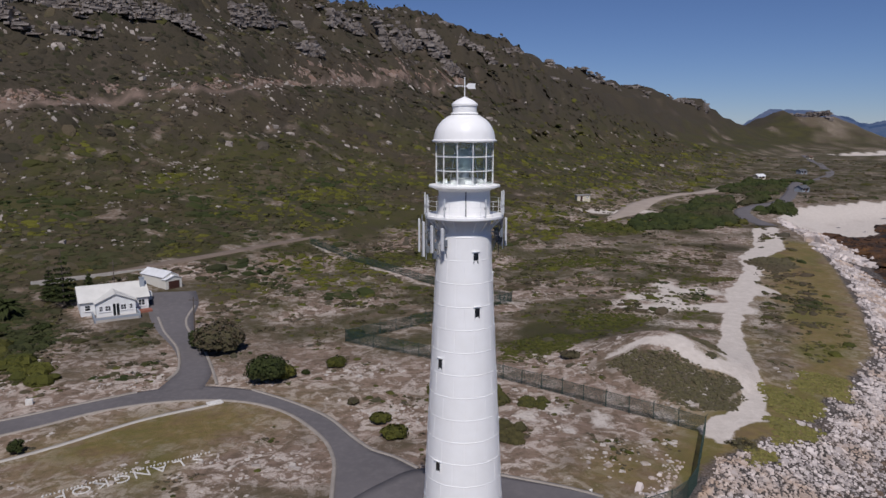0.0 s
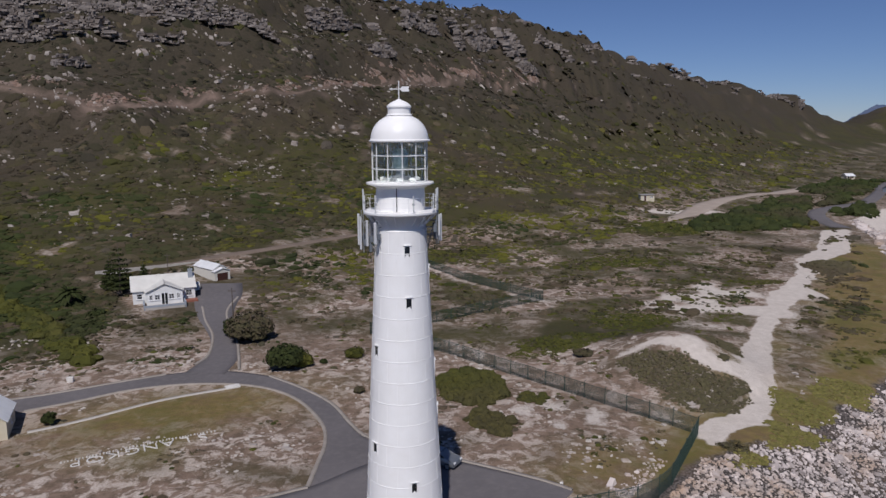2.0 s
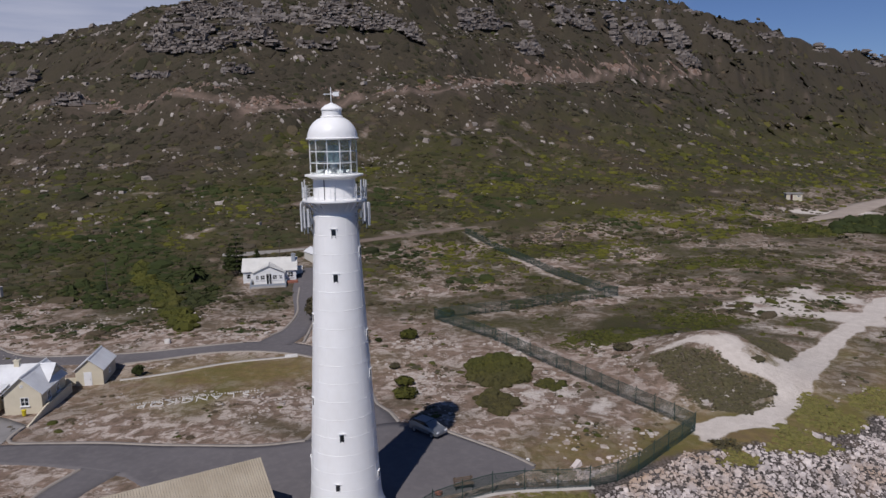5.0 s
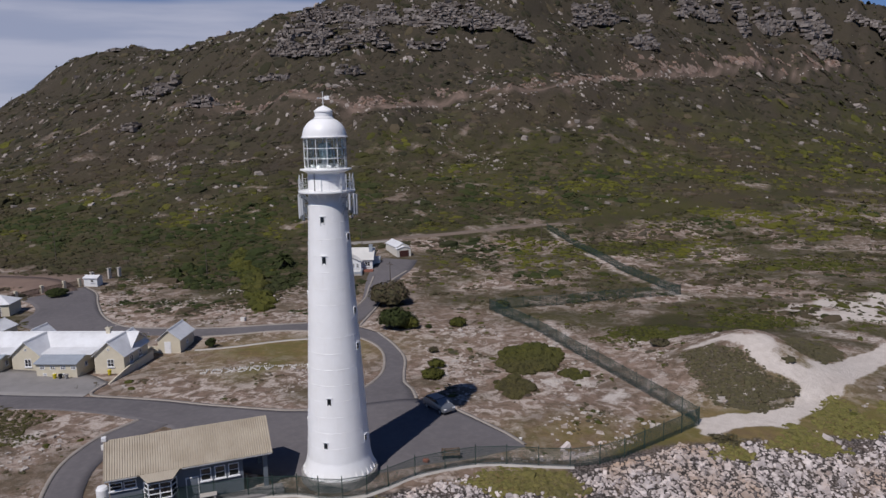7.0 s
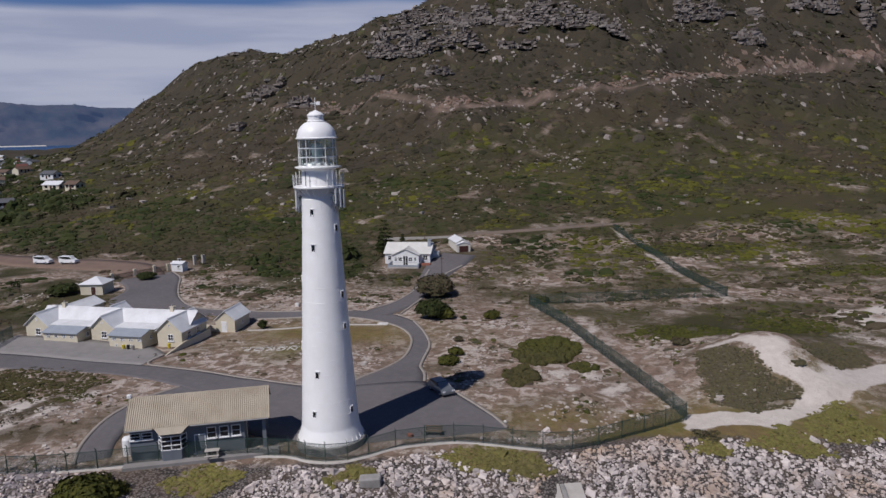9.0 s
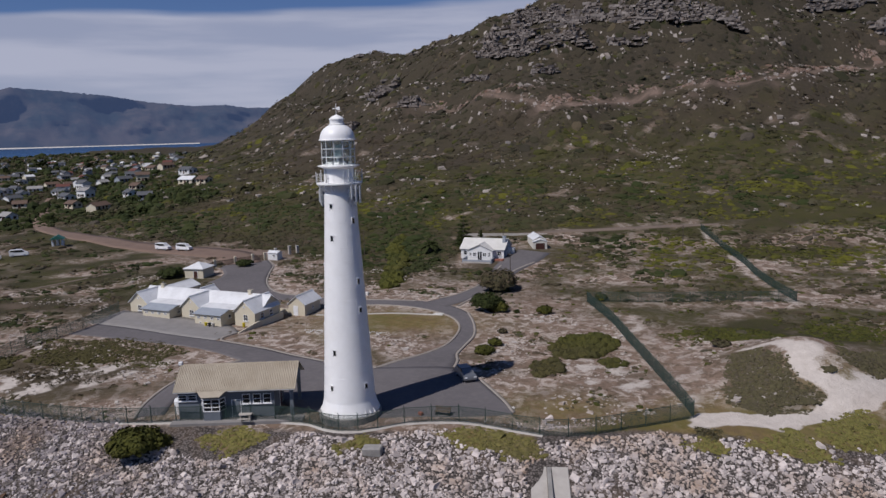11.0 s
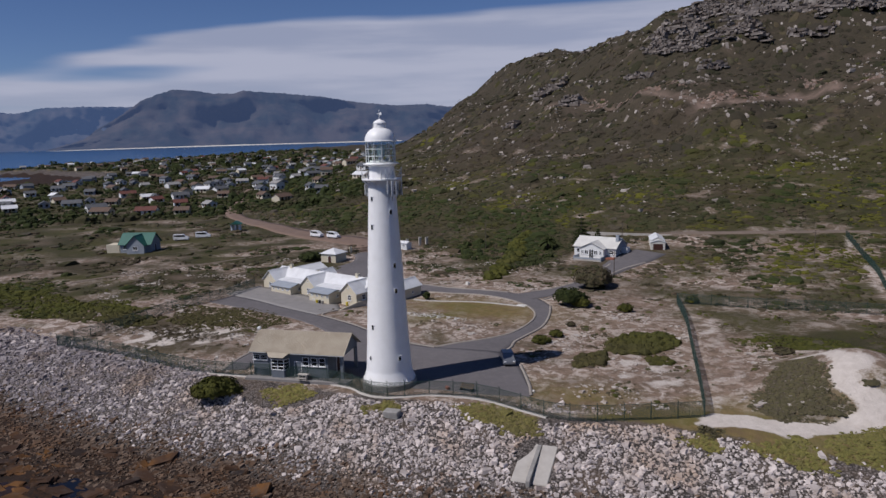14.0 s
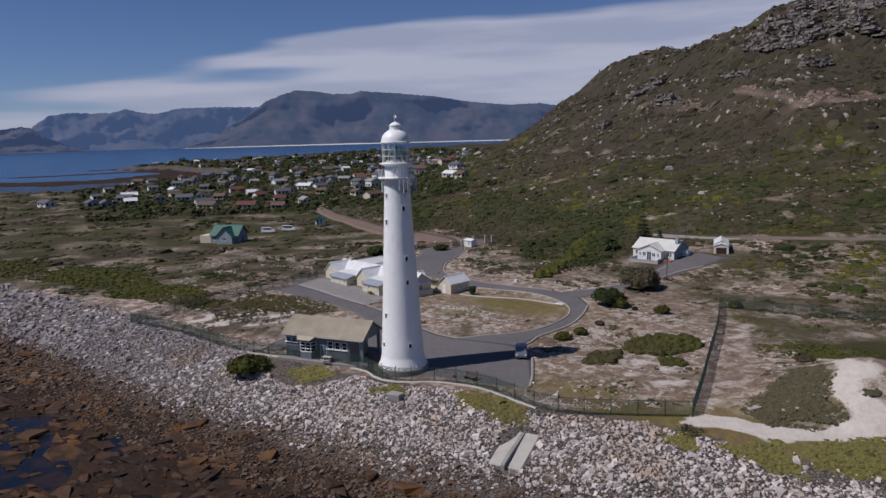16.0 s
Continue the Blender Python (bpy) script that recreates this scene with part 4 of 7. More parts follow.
def lighthouse():
    T = thing("lighthouse", pose(TX, TY, TZ), "tall white cast-iron lighthouse with gallery, glazed lantern and dome", "lighthouse")
    bm = bmesh.new()
    lathe(bm, [(3.52, -0.4), (3.52, 0.55), (3.44, 0.62), (3.2, 0.62)], 64)
    part("plinth", bm, "concrete", T, "grey concrete plinth ring")
    # plates: courses slightly proud of one another, with flanged seams
    zs = np.linspace(0.62, 25.0, 18)
    bm = bmesh.new()
    prof = [(3.3, 0.62), (3.28, 0.72)]
    for k, z in enumerate(zs):
        if z > 1.9:
            r = tower_r(z)
            prof += [(r + 0.006, z - 0.035), (r + 0.014, z - 0.022), (r + 0.014, z + 0.022), (r, z + 0.035)]
        elif k:
            prof += [(tower_r(1.9) + 0.05, 1.75)]
        else:
            prof += [(tower_r(1.2) + 0.22, 0.95)]
    lathe(bm, prof, 72)
    body = part("tower_body", bm, "tower_white", T, "white painted iron plates with ring seams")
    body.data.shade_smooth()
    body.data.set_sharp_from_angle(angle=radians(25))
    # vertical seams, staggered from course to course
    for k in range(2, len(zs) - 1):
        for j in range(10):
            bm = bmesh.new()
            a = 6.28319 * (j + (k % 2) * 0.5) / 10
            z0, z1 = zs[k] + 0.06, zs[k + 1] - 0.06
            rod(bm, ((tower_r(z0) + 0.004) * math.cos(a), (tower_r(z0) + 0.004) * math.sin(a), z0), ((tower_r(z1) + 0.004) * math.cos(a), (tower_r(z1) + 0.004) * math.sin(a), z1), 0.011, 4)
            part("seam", bm, "tower_white", T)
    bm = bmesh.new()
    prism(bm, [(2.86, 0.66), (3.36, 0.66), (3.36, 0.78), (2.98, 1.45), (2.84, 1.45)], "y", -0.045, 0.045)
    rib = part("foot_bracket", bm, "tower_white", T, "white iron bracket round the foot")
    for k in range(32):
        r = rib if k == 0 else rib.copy()
        if k:
            scene.collection.objects.link(r)
        r.matrix_basis = pose(0, 0, 0, 0, 0, k * 360 / 32)
    # windows: azimuth in degrees, height over the foot
    for a, z in ((-67, 23.7), (-66, 20.3), (-65, 7.75), (-74, 3.7), (12, 22.1), (13, 15.5), (12, 12.3), (10, 3.75), (-135, 16.95), (-132, 10.25), (-150, 5.0), (150, 20), (95, 18), (100, 9)):
        r = tower_r(z)
        m = pose(0, 0, z, 0, 0, a) @ pose(r - 0.10, 0, 0)
        bm = bmesh.new()
        for y0, y1, z0, z1 in ((-0.24, -0.17, -0.42, 0.42), (0.17, 0.24, -0.42, 0.42), (-0.17, 0.17, 0.36, 0.42), (-0.17, 0.17, -0.42, -0.38)):
            box(bm, -0.1, y0, z0, 0.13, y1, z1)
        w = part("window_frame", bm, "tower_white", T, "white window frame")
        w.matrix_basis = m
        bm = bmesh.new()
        box(bm, 0.0, -0.17, -0.38, 0.112, 0.17, 0.36)
        p = part("pane", bm, "dark_glass", w, "dark window pane")
        bm = bmesh.new()
        box(bm, 0.10, -0.27, 0.42, 0.18, 0.27, 0.46)
        part("hood", bm, "tower_white", w)
    # neck, gallery, lantern
    bm = bmesh.new()
    lathe(bm, [(1.70, 24.4), (1.705, 24.6), (1.705, 24.66), (1.68, 24.7), (1.66, 26.05), (1.7, 26.06)], 64)
    part("neck", bm, "tower_white", T, "white neck under the gallery", True)
    bm = bmesh.new()
    prism(bm, [(1.62, 25.3), (1.7, 25.3), (2.36, 25.98), (2.36, 26.06), (2.28, 26.06), (1.72, 25.44), (1.62, 25.40)], "y", -0.02, 0.02)
    br = part("gallery_bracket", bm, "tower_white", T)
    for k in range(20):
        b = br if k == 0 else br.copy()
        if k:
            scene.collection.objects.link(b)
        b.matrix_basis = pose(0, 0, 0, 0, 0, k * 18)
    bm = bmesh.new()
    lathe(bm, [(1.5, 26.06), (2.42, 26.06), (2.46, 26.12), (2.46, 26.24), (2.40, 26.28), (1.5, 26.28)], 64)
    part("gallery_deck", bm, "tower_white", T, "round white gallery deck")
    for h, r in ((27.2, 0.013), (26.9, 0.010), (26.6, 0.010)):
        bm = bmesh.new()
        n = 48
        for k in range(n):
            a, b = 6.28319 * k / n, 6.28319 * (k + 1) / n
            rod(bm, (2.40 * math.cos(a), 2.40 * math.sin(a), h), (2.40 * math.cos(b), 2.40 * math.sin(b), h), r, 5)
        part("rail", bm, "trim_white", T)
    for k in range(16):
        a = 6.28319 * k / 16
        bm = bmesh.new()
        rod(bm, (2.40 * math.cos(a), 2.40 * math.sin(a), 26.25), (2.40 * math.cos(a), 2.40 * math.sin(a), 27.22), 0.016, 6)
        part("rail_post", bm, "trim_white", T)
    bm = bmesh.new()
    lathe(bm, [(1.62, 26.2), (1.62, 27.4), (1.60, 27.45), (1.60, 27.75), (2.10, 27.98), (2.22, 28.0), (2.22, 28.1), (1.9, 28.14), (1.5, 28.14)], 64)
    wr = part("watch_room", bm, "tower_white", T, "white drum under the lantern")
    wr.data.shade_smooth()
    wr.data.set_sharp_from_angle(angle=radians(25))
    # glazing: upright bars, three bands of panes
    n, r0, z0, z1 = 12, 1.80, 28.14, 30.75
    for k in range(n):
        a = 6.28319 * (k + 0.5) / n
        bm = bmesh.new()
        rod(bm, (r0 * math.cos(a), r0 * math.sin(a), z0), (r0 * math.cos(a), r0 * math.sin(a), z1), 0.035, 6)
        part("glazing_bar", bm, "trim_white", T)
    for h in (28.2, 29.0, 29.85, 30.72):
        bm = bmesh.new()
        for k in range(n):
            a, b = 6.28319 * (k + 0.5) / n, 6.28319 * (k + 1.5) / n
            rod(bm, (r0 * math.cos(a), r0 * math.sin(a), h), (r0 * math.cos(b), r0 * math.sin(b), h), 0.032, 6)
        part("glazing_ring", bm, "trim_white", T)
    for k in range(n):
        a, b = 6.28319 * (k + 0.5) / n, 6.28319 * (k + 1.5) / n
        bm = bmesh.new()
        q = [(1.77, a), (1.77, b), (1.765, b), (1.765, a)]
        lo = [bm.verts.new((r * math.cos(t), r * math.sin(t), z0)) for r, t in q]
        hi = [bm.verts.new((r * math.cos(t), r * math.sin(t), z1)) for r, t in q]
        bm.faces.new(lo[::-1]), bm.faces.new(hi)
        for i in range(4):
            bm.faces.new((lo[i], lo[(i + 1) % 4], hi[(i + 1) % 4], hi[i]))
        g = part("lantern_pane", bm, "clear_glass", T)
        g.visible_shadow = False
    # the optic: lens drum, cradle and machinery
    bm = bmesh.new()
    lathe(bm, [(0.35, 28.9), (0.5, 29.1), (0.56, 29.6), (0.5, 30.1), (0.35, 30.3)], 20)
    part("lens", bm, "lens_glass", T, "pale blue-green lens drum", True)
    bm = bmesh.new()
    lathe(bm, [(0.75, 28.14), (0.75, 28.5), (0.3, 28.55), (0.3, 28.9)], 20)
    for k in range(6):
        a = 6.28319 * k / 6
        rod(bm, (0.9 * math.cos(a), 0.9 * math.sin(a), 28.14), (0.55 * math.cos(a), 0.55 * math.sin(a), 30.35), 0.03, 5)
    part("lens_stand", bm, "steel", T, "grey steel lens stand")
    for k in range(9):
        a = 6.28319 * k / 9
        bm = bmesh.new()
        m = pose(1.25 * math.cos(a), 1.25 * math.sin(a), 28.34, 0, 0, math.degrees(a))
        bmesh.ops.create_cube(bm, size=1, matrix=m @ Matrix.Diagonal((0.12, 0.4, 0.2, 1)))
        part("battery_box", bm, "trim_white", T, "white box beside the lens")
    # dome, ventilator, vane
    bm = bmesh.new()
    prof = [(1.80, 30.70), (1.98, 30.74), (2.0, 30.82), (1.9, 30.88)]
    for k in range(1, 13):
        a = radians(k * 90 / 13)
        prof.append((1.88 * math.cos(a) ** 0.92, 30.88 + 1.62 * math.sin(a)))
    lathe(bm, [p for p in prof if p[0] > 0.72] + [(0.80, 32.38), (0.86, 32.42), (0.80, 32.48), (0.74, 32.5), (0.74, 32.86), (0.80, 32.9), (0.80, 33.0), (0.72, 33.08), (0.5, 33.25), (0.2, 33.38), (0.06, 33.45)], 64)
    dm = part("dome", bm, "tower_white", T, "smooth white dome with a round ventilator")
    dm.data.shade_smooth()
    dm.data.set_sharp_from_angle(angle=radians(32))
    bm = bmesh.new()
    rod(bm, (0, 0, 33.4), (0, 0, 34.6), 0.035, 6)
    part("vane_pole", bm, "trim_white", T)
    bm = bmesh.new()
    rod(bm, (-0.45, 0, 0), (0.5, 0, 0), 0.025, 6)
    V = part("wind_vane", bm, "trim_white", T, "white arrow wind vane")
    V.matrix_basis = pose(0, 0, 34.08, 0, 0, 6)
    bm = bmesh.new()
    prism(bm, [(0.05, 0), (0.22, 0.16), (0.68, 0.16), (0.62, 0), (0.68, -0.16), (0.22, -0.16)], "y", -0.015, 0.015)
    part("vane_tail", bm, "trim_white", V)
    bm = bmesh.new()
    rod(bm, (-0.45, 0, 0), (-0.62, 0, 0), 0.09, 8, 0.01)
    part("vane_tip", bm, "trim_white", V)
    return T


LH = lighthouse()

# ---- buildings ----
def framed_window(parent, m, w, h, bars=1, frame_mat="trim_white", sill=True):
    """A window set on a wall that faces local -y."""
    bm = bmesh.new()
    t = 0.07
    box(bm, -w / 2, -0.05, 0, -w / 2 + t, 0.04, h)
    box(bm, w / 2 - t, -0.05, 0, w / 2, 0.04, h)
    box(bm, -w / 2 + t, -0.05, 0, w / 2 - t, 0.04, t)
    box(bm, -w / 2 + t, -0.05, h - t, w / 2 - t, 0.04, h)
    for k in range(1, bars + 1):
        x = -w / 2 + w * k / (bars + 1)
        box(bm, x - 0.03, -0.045, t, x + 0.03, 0.03, h - t)
    box(bm, -w / 2 + t, -0.04, h * 0.5 - 0.025, w / 2 - t, 0.02, h * 0.5 + 0.025)
    f = part("window", bm, frame_mat, parent, "white framed window")
    f.matrix_basis = m
    bm = bmesh.new()
    box(bm, -w / 2 + 0.02, -0.015, 0.02, w / 2 - 0.02, 0.012, h - 0.02)
    part("pane", bm, "dark_glass", f)
    if sill:
        bm = bmesh.new()
        box(bm, -w / 2 - 0.08, -0.14, -0.09, w / 2 + 0.08, 0.02, 0)
        part("sill", bm, frame_mat, f)
    return f


def plain_door(parent, m, w=0.9, h=2.05, material="door_brown"):
    bm = bmesh.new()
    box(bm, -w / 2, -0.06, 0, w / 2, 0.02, h)
    d = part("door", bm, material, parent)
    d.matrix_basis = m
    bm = bmesh.new()
    box(bm, -w / 2 - 0.09, -0.045, 0, -w / 2, 0.03, h + 0.09)
    box(bm, w / 2, -0.045, 0, w / 2 + 0.09, 0.03, h + 0.09)
    box(bm, -w / 2, -0.045, h, w / 2, 0.03, h + 0.09)
    part("door_frame", bm, "trim_white", d)
    bm = bmesh.new()
    box(bm, w / 2 - 0.16, -0.12, 1.0, w / 2 - 0.06, -0.06, 1.06)
    part("door_handle", bm, "steel", d)
    return d


def gable_block(T, x0, y0, x1, y1, eave, ridge, along, wall, roof, over=0.25, base=-0.5, m=None):
    """Walls with gables and a two-slope roof sheet of real thickness, ridge along 'x' or 'y'."""
    mid = (y0 + y1) / 2 if along == "x" else (x0 + x1) / 2
    a, b = (y0, y1) if along == "x" else (x0, x1)
    lo, hi = (x0, x1) if along == "x" else (y0, y1)
    bm = bmesh.new()
    prism(bm, [(a, base), (b, base), (b, eave), (mid, ridge - 0.02), (a, eave)], along, lo, hi)
    W = part("wall", bm, wall, T)
    sl = (ridge - eave) / (mid - a)
    bm = bmesh.new()
    z_e = eave - over * sl
    t = 0.09
    prism(bm, [(a - over, z_e + 0.03), (mid, ridge + 0.03), (b + over, z_e + 0.03), (b + over, z_e + 0.03 + t), (mid, ridge + 0.03 + t), (a - over, z_e + 0.03 + t)], along, lo - over, hi + over)
    R = part("roof", bm, roof, T)
    bm = bmesh.new()
    prism(bm, [(mid - 0.16, ridge + 0.07), (mid, ridge + 0.16), (mid + 0.16, ridge + 0.07), (mid, ridge + 0.19 + 0.02)], along, lo - over, hi + over)
    part("ridge_cap", bm, roof, R)
    if m is not None:
        W.matrix_basis = m
        R.matrix_basis = m
    return W, R


def gutter(T, a, b, material="trim_white"):
    bm = bmesh.new()
    rod(bm, a, b, 0.06, 6)
    part("gutter", bm, material, T)


def chimney(T, x, y, z0, z1, w=0.6, wall="cream_wall"):
    bm = bmesh.new()
    box(bm, x - w / 2, y - w / 2, z0, x + w / 2, y + w / 2, z1)
    box(bm, x - w / 2 - 0.07, y - w / 2 - 0.07, z1, x + w / 2 + 0.07, y + w / 2 + 0.07, z1 + 0.12)
    c = part("chimney", bm, wall, T)
    bm = bmesh.new()
    rod(bm, (x, y, z1 + 0.12), (x, y, z1 + 0.45), 0.13, 8, 0.11)
    part("chimney_pot", bm, "concrete", c)


def visitor_building():
    T = thing("visitor_building", pose(-9.1, 36.1, 1.75, 0, 0, 52.1), "low blue-grey plastered building with a tan sheet roof and bay window", "building")
    L, R, F, B = -6.75, 6.75, -2.7, 2.7
    # walls: the east end is an open porch
    bm = bmesh.new()
    prism(bm, [(F, -0.6), (B, -0.6), (B, 3.68), (0, 5.44), (F, 3.68)], "x", L + 0.25, 4.3)
    part("wall", bm, "grey_wall", T)
    bm = bmesh.new()
    prism(bm, [(F + 0.1, 3.1), (B - 0.1, 3.1), (B - 0.1, 3.68), (0, 5.4), (F + 0.1, 3.68)], "x", 4.3, 6.45)
    part("porch_ceiling", bm, "grey_wall", T)
    for y in (F + 0.2, B - 0.2):
        bm = bmesh.new()
        box(bm, 6.05, y - 0.2, -0.6, 6.42, y + 0.2, 3.12)
        part("porch_post", bm, "grey_wall", T)
    bm = bmesh.new()
    z = lambda y: 5.50 - abs(y) * 0.655
    prism(bm, [(-3.32, z(3.32)), (0, z(0)), (3.32, z(3.32)), (3.32, z(3.32) + 0.1), (0, z(0) + 0.1), (-3.32, z(3.32) + 0.1)], "x", L - 0.1, R + 0.1)
    roof = part("roof", bm, "tan_roof", T, "tan corrugated sheet roof")
    bm = bmesh.new()
    for k in range(68):          # corrugation ridges on both slopes
        x = L - 0.05 + k * 0.2
        for sgn in (-1, 1):
            rod(bm, (x, sgn * 0.05, z(0.05) + 0.10), (x, sgn * 3.32, z(3.32) + 0.10), 0.045, 4)
    ribs = part("roof_ribs", bm, "tan_roof", roof)
    tagged(ribs, "", "", "", "stuff")
    bm = bmesh.new()
    prism(bm, [(-4.1, 0), (-0.9, 0), (-1.5, -0.85), (-3.55, -0.85)], "z", 0, 0.1)
    ext = part("roof_skirt", bm, "tan_roof", roof, "roof skirt carried out over the bay")
    ext.matrix_basis = Matrix.Translation((0, -3.29, z(3.29))) @ Matrix.Rotation(math.atan(0.655), 4, "X")
    # bay window
    bm = bmesh.new()
    prism(bm, [(-3.9, F + 0.1), (-3.5, F - 0.75), (-1.7, F - 0.75), (-1.2, F + 0.1)], "z", -0.6, 1.05)
    bay = part("bay", bm, "grey_wall", T, "projecting bay")
    bm = bmesh.new()
    prism(bm, [(-3.9, F + 0.1), (-3.5, F - 0.75), (-1.7, F - 0.75), (-1.2, F + 0.1)], "z", 2.5, 2.85)
    part("bay_head", bm, "grey_wall", bay)
    bm = bmesh.new()
    prism(bm, [(-3.85, F + 0.05), (-3.47, F - 0.68), (-1.73, F - 0.68), (-1.25, F + 0.05)], "z", 1.05, 2.5)
    part("bay_glass", bm, "dark_glass", bay)
    bm = bmesh.new()
    for x, y in ((-3.5, F - 0.73), (-2.6, F - 0.73), (-1.7, F - 0.73), (-3.86, F), (-1.24, F)):
        rod(bm, (x, y, 1.05), (x, y, 2.5), 0.055, 6)
    for h in (1.08, 1.55, 2.02, 2.47):
        rod(bm, (-3.86, F, h), (-3.5, F - 0.73, h), 0.05, 6)
        rod(bm, (-3.5, F - 0.73, h), (-1.7, F - 0.73, h), 0.05, 6)
        rod(bm, (-1.7, F - 0.73, h), (-1.24, F, h), 0.05, 6)
    part("bay_frame", bm, "trim_white", bay, "white bay window frame")
    for x in (1.15, 2.35, 3.5):
        framed_window(T, pose(x, F, 1.6), 0.9, 1.15, 0)
    for x in (-6.0, -4.9):
        framed_window(T, pose(x, F, 2.15), 1.0, 0.7, 0)
    plain_door(T, pose(0.0, F, 0), 0.9, 2.05, "grey_wall")
    plain_door(T, pose(4.36, 0.6, 0, 0, 0, 90), 0.9, 2.05)
    gutter(T, (L, -3.37, z(3.32)), (-4.3, -3.37, z(3.32)), "steel")
    gutter(T, (-0.7, -3.37, z(3.32)), (R, -3.37, z(3.32)), "steel")
    part("vent", bevel(made(box, L - 0.25, -0.2, z(0) + 0.05, L + 0.15, 0.2, z(0) + 0.42), 0.03), "trim_white", T, "small white vent on the ridge")
    # terrace
    bm = bmesh.new()
    box(bm, L - 0.4, F - 1.5, -0.75, 7.6, F + 0.1, 0.02)
    P = tagged(part("terrace", bm, "paving"), "grey concrete terrace in front of the visitor building", "terrace", "", "structure")
    P.matrix_world = T.matrix_basis
    W = thing("water_tank", T.matrix_basis @ pose(-7.3, -0.3, 0), "white plastic water tank beside the visitor building", "tank")
    part("tank_body", made(lathe, [(0.5, -0.3), (0.52, 0), (0.52, 1.4), (0.4, 1.6), (0.15, 1.66)], 20), "trim_white", W)
    Q = thing("picnic_table", T.matrix_basis @ pose(1.2, F - 1.1, 0.08), "small wooden table with benches on the terrace", "table")
    part("tabletop", made(box, -0.7, -0.35, 0.68, 0.7, 0.35, 0.74), "pale_concrete", Q)
    for x in (-0.5, 0.5):
        part("leg", made(box, x - 0.06, -0.3, 0, x + 0.06, 0.3, 0.68), "pale_concrete", Q)
    for y in (-0.75, 0.75):
        part("seat", made(box, -0.7, y - 0.15, 0.38, 0.7, y + 0.15, 0.44), "pale_concrete", Q)


def keepers_cottages():
    m = pose(-69.6, 41.3, 1.0, 0, 0, 27.5)
    T = thing("keepers_cottages", m, "row of cream cottages with white sheet roofs and gabled wings", "cottage")
    gable_block(T, 0.3, 2.4, 27.8, 7.8, 2.45, 4.25, "x", "cream_wall", "white_roof", 0.3)
    for x in (0, 12.2, 24):
        gable_block(T, x, 0, x + 4.2, 6.9 if x == 24 else 5.4, 2.45, 4.3, "y", "cream_wall", "white_roof", 0.28)
        framed_window(T, pose(x + 2.3, 0, 0.85), 0.95, 1.05, 1)
        framed_window(T, pose(x + 2.1, 0, 3.1), 0.35, 0.35, 0, sill=False)
    gable_block(T, 9.5, 6.2, 13.3, 9.6, 2.5, 4.3, "y", "cream_wall", "white_roof", 0.25)
    for x0, x1 in ((5.0, 11.2), (16.9, 22.6)):
        bm = bmesh.new()
        prism(bm, [(-2.0, -0.5), (2.4, -0.5), (2.4, 2.55), (-2.0, 1.95)], "x", x0, x1)
        part("lean_to", bm, "cream_wall", T, "cream lean-to")
        bm = bmesh.new()
        prism(bm, [(-2.3, 1.93), (0.1, 2.5), (0.1, 2.58), (-2.3, 2.01)], "x", x0 - 0.2, x1 + 0.2)
        part("lean_to_roof", bm, "side_wall", T, "grey lean-to roof")
        bm = bmesh.new()
        prism(bm, [(0.1, 2.52), (2.6, 2.75), (2.6, 2.83), (0.1, 2.6)], "x", x0 - 0.6, x1 + 1.0)
        part("lean_to_roof", bm, "white_roof", T)
        for k in range(4):
            framed_window(T, pose(x0 + 0.9 + k * 1.45, -2.0, 1.15), 0.7, 0.5, 1, sill=False)
        for k in range(3):
            framed_window(T, pose(x0 + 1.2 + k * 1.3, -2.0, 0.25), 0.45, 0.35, 0, sill=False)
        framed_window(T, pose(x1, 0.3, 1.0, 0, 0, 90), 0.6, 0.6, 0)
        plain_door(T, pose(x1 + 0.85, 2.4, 0), 0.85, 2.0, "trim_white")
        framed_window(T, pose(x1 + 0.15, 2.4, 0.9), 0.5, 0.9, 0)
    for y in (2.0, 4.6):
        framed_window(T, pose(28.2, y, 0.9, 0, 0, 90), 0.9, 1.05, 1)
    chimney(T, 23.6, 5.1, 3.9, 4.9)
    chimney(T, 3.4, 5.1, 3.9, 4.9)
    gutter(T, (4.5, 2.1, 2.35), (12, 2.1, 2.35))
    # paving, low yard wall and bins in front
    loft("paved_strip", [(-71.2, 40.4), (-60, 46.2), (-50, 51.4), (-42.7, 50.6)], [(-66.5, 32.8), (-53.4, 39.4), (-44.4, 43.4), (-40.2, 45.4)], "paving", "grey paved strip in front of the cottages", 0.055, 30, 7, "paving")
    bm = bmesh.new()
    prism(bm, [(-5.0, -0.5), (0, -0.5), (7.5, -0.5), (7.5, 0.9), (0, 0.85), (-5.0, 0.3)], "x", 28.5, 28.72)
    Y = tagged(part("yard_wall", bevel(bm, 0.02), "cream_wall"), "low cream yard wall beside the end cottage", "wall", "", "structure")
    Y.matrix_world = m
    for u, v, n, c in ((19.8, -2.6, "bin", "yellow"), (21.5, -2.7, "bin", "concrete"), (26.5, -0.9, "bin", "yellow"), (20.6, -2.6, "bin", "black")):
        B = thing(n, m @ pose(u, v, 0.02), "small plastic refuse bin by the cottage wall", "bin", "bins by the cottages")
        part("bin_body", made(lathe, [(0.2, 0), (0.26, 0.62)], 10), c, B)
        part("lid", made(lathe, [(0.28, 0.62), (0.28, 0.68), (0.05, 0.75)], 10), c, B)
    # annex and the square pump house behind
    A = thing("annex", m, "low white-roofed annex behind the cottages", "annex")
    gable_block(A, -2.2, 7.6, 1.9, 16.5, 2.3, 3.3, "y", "cream_wall", "white_roof", 0.2)
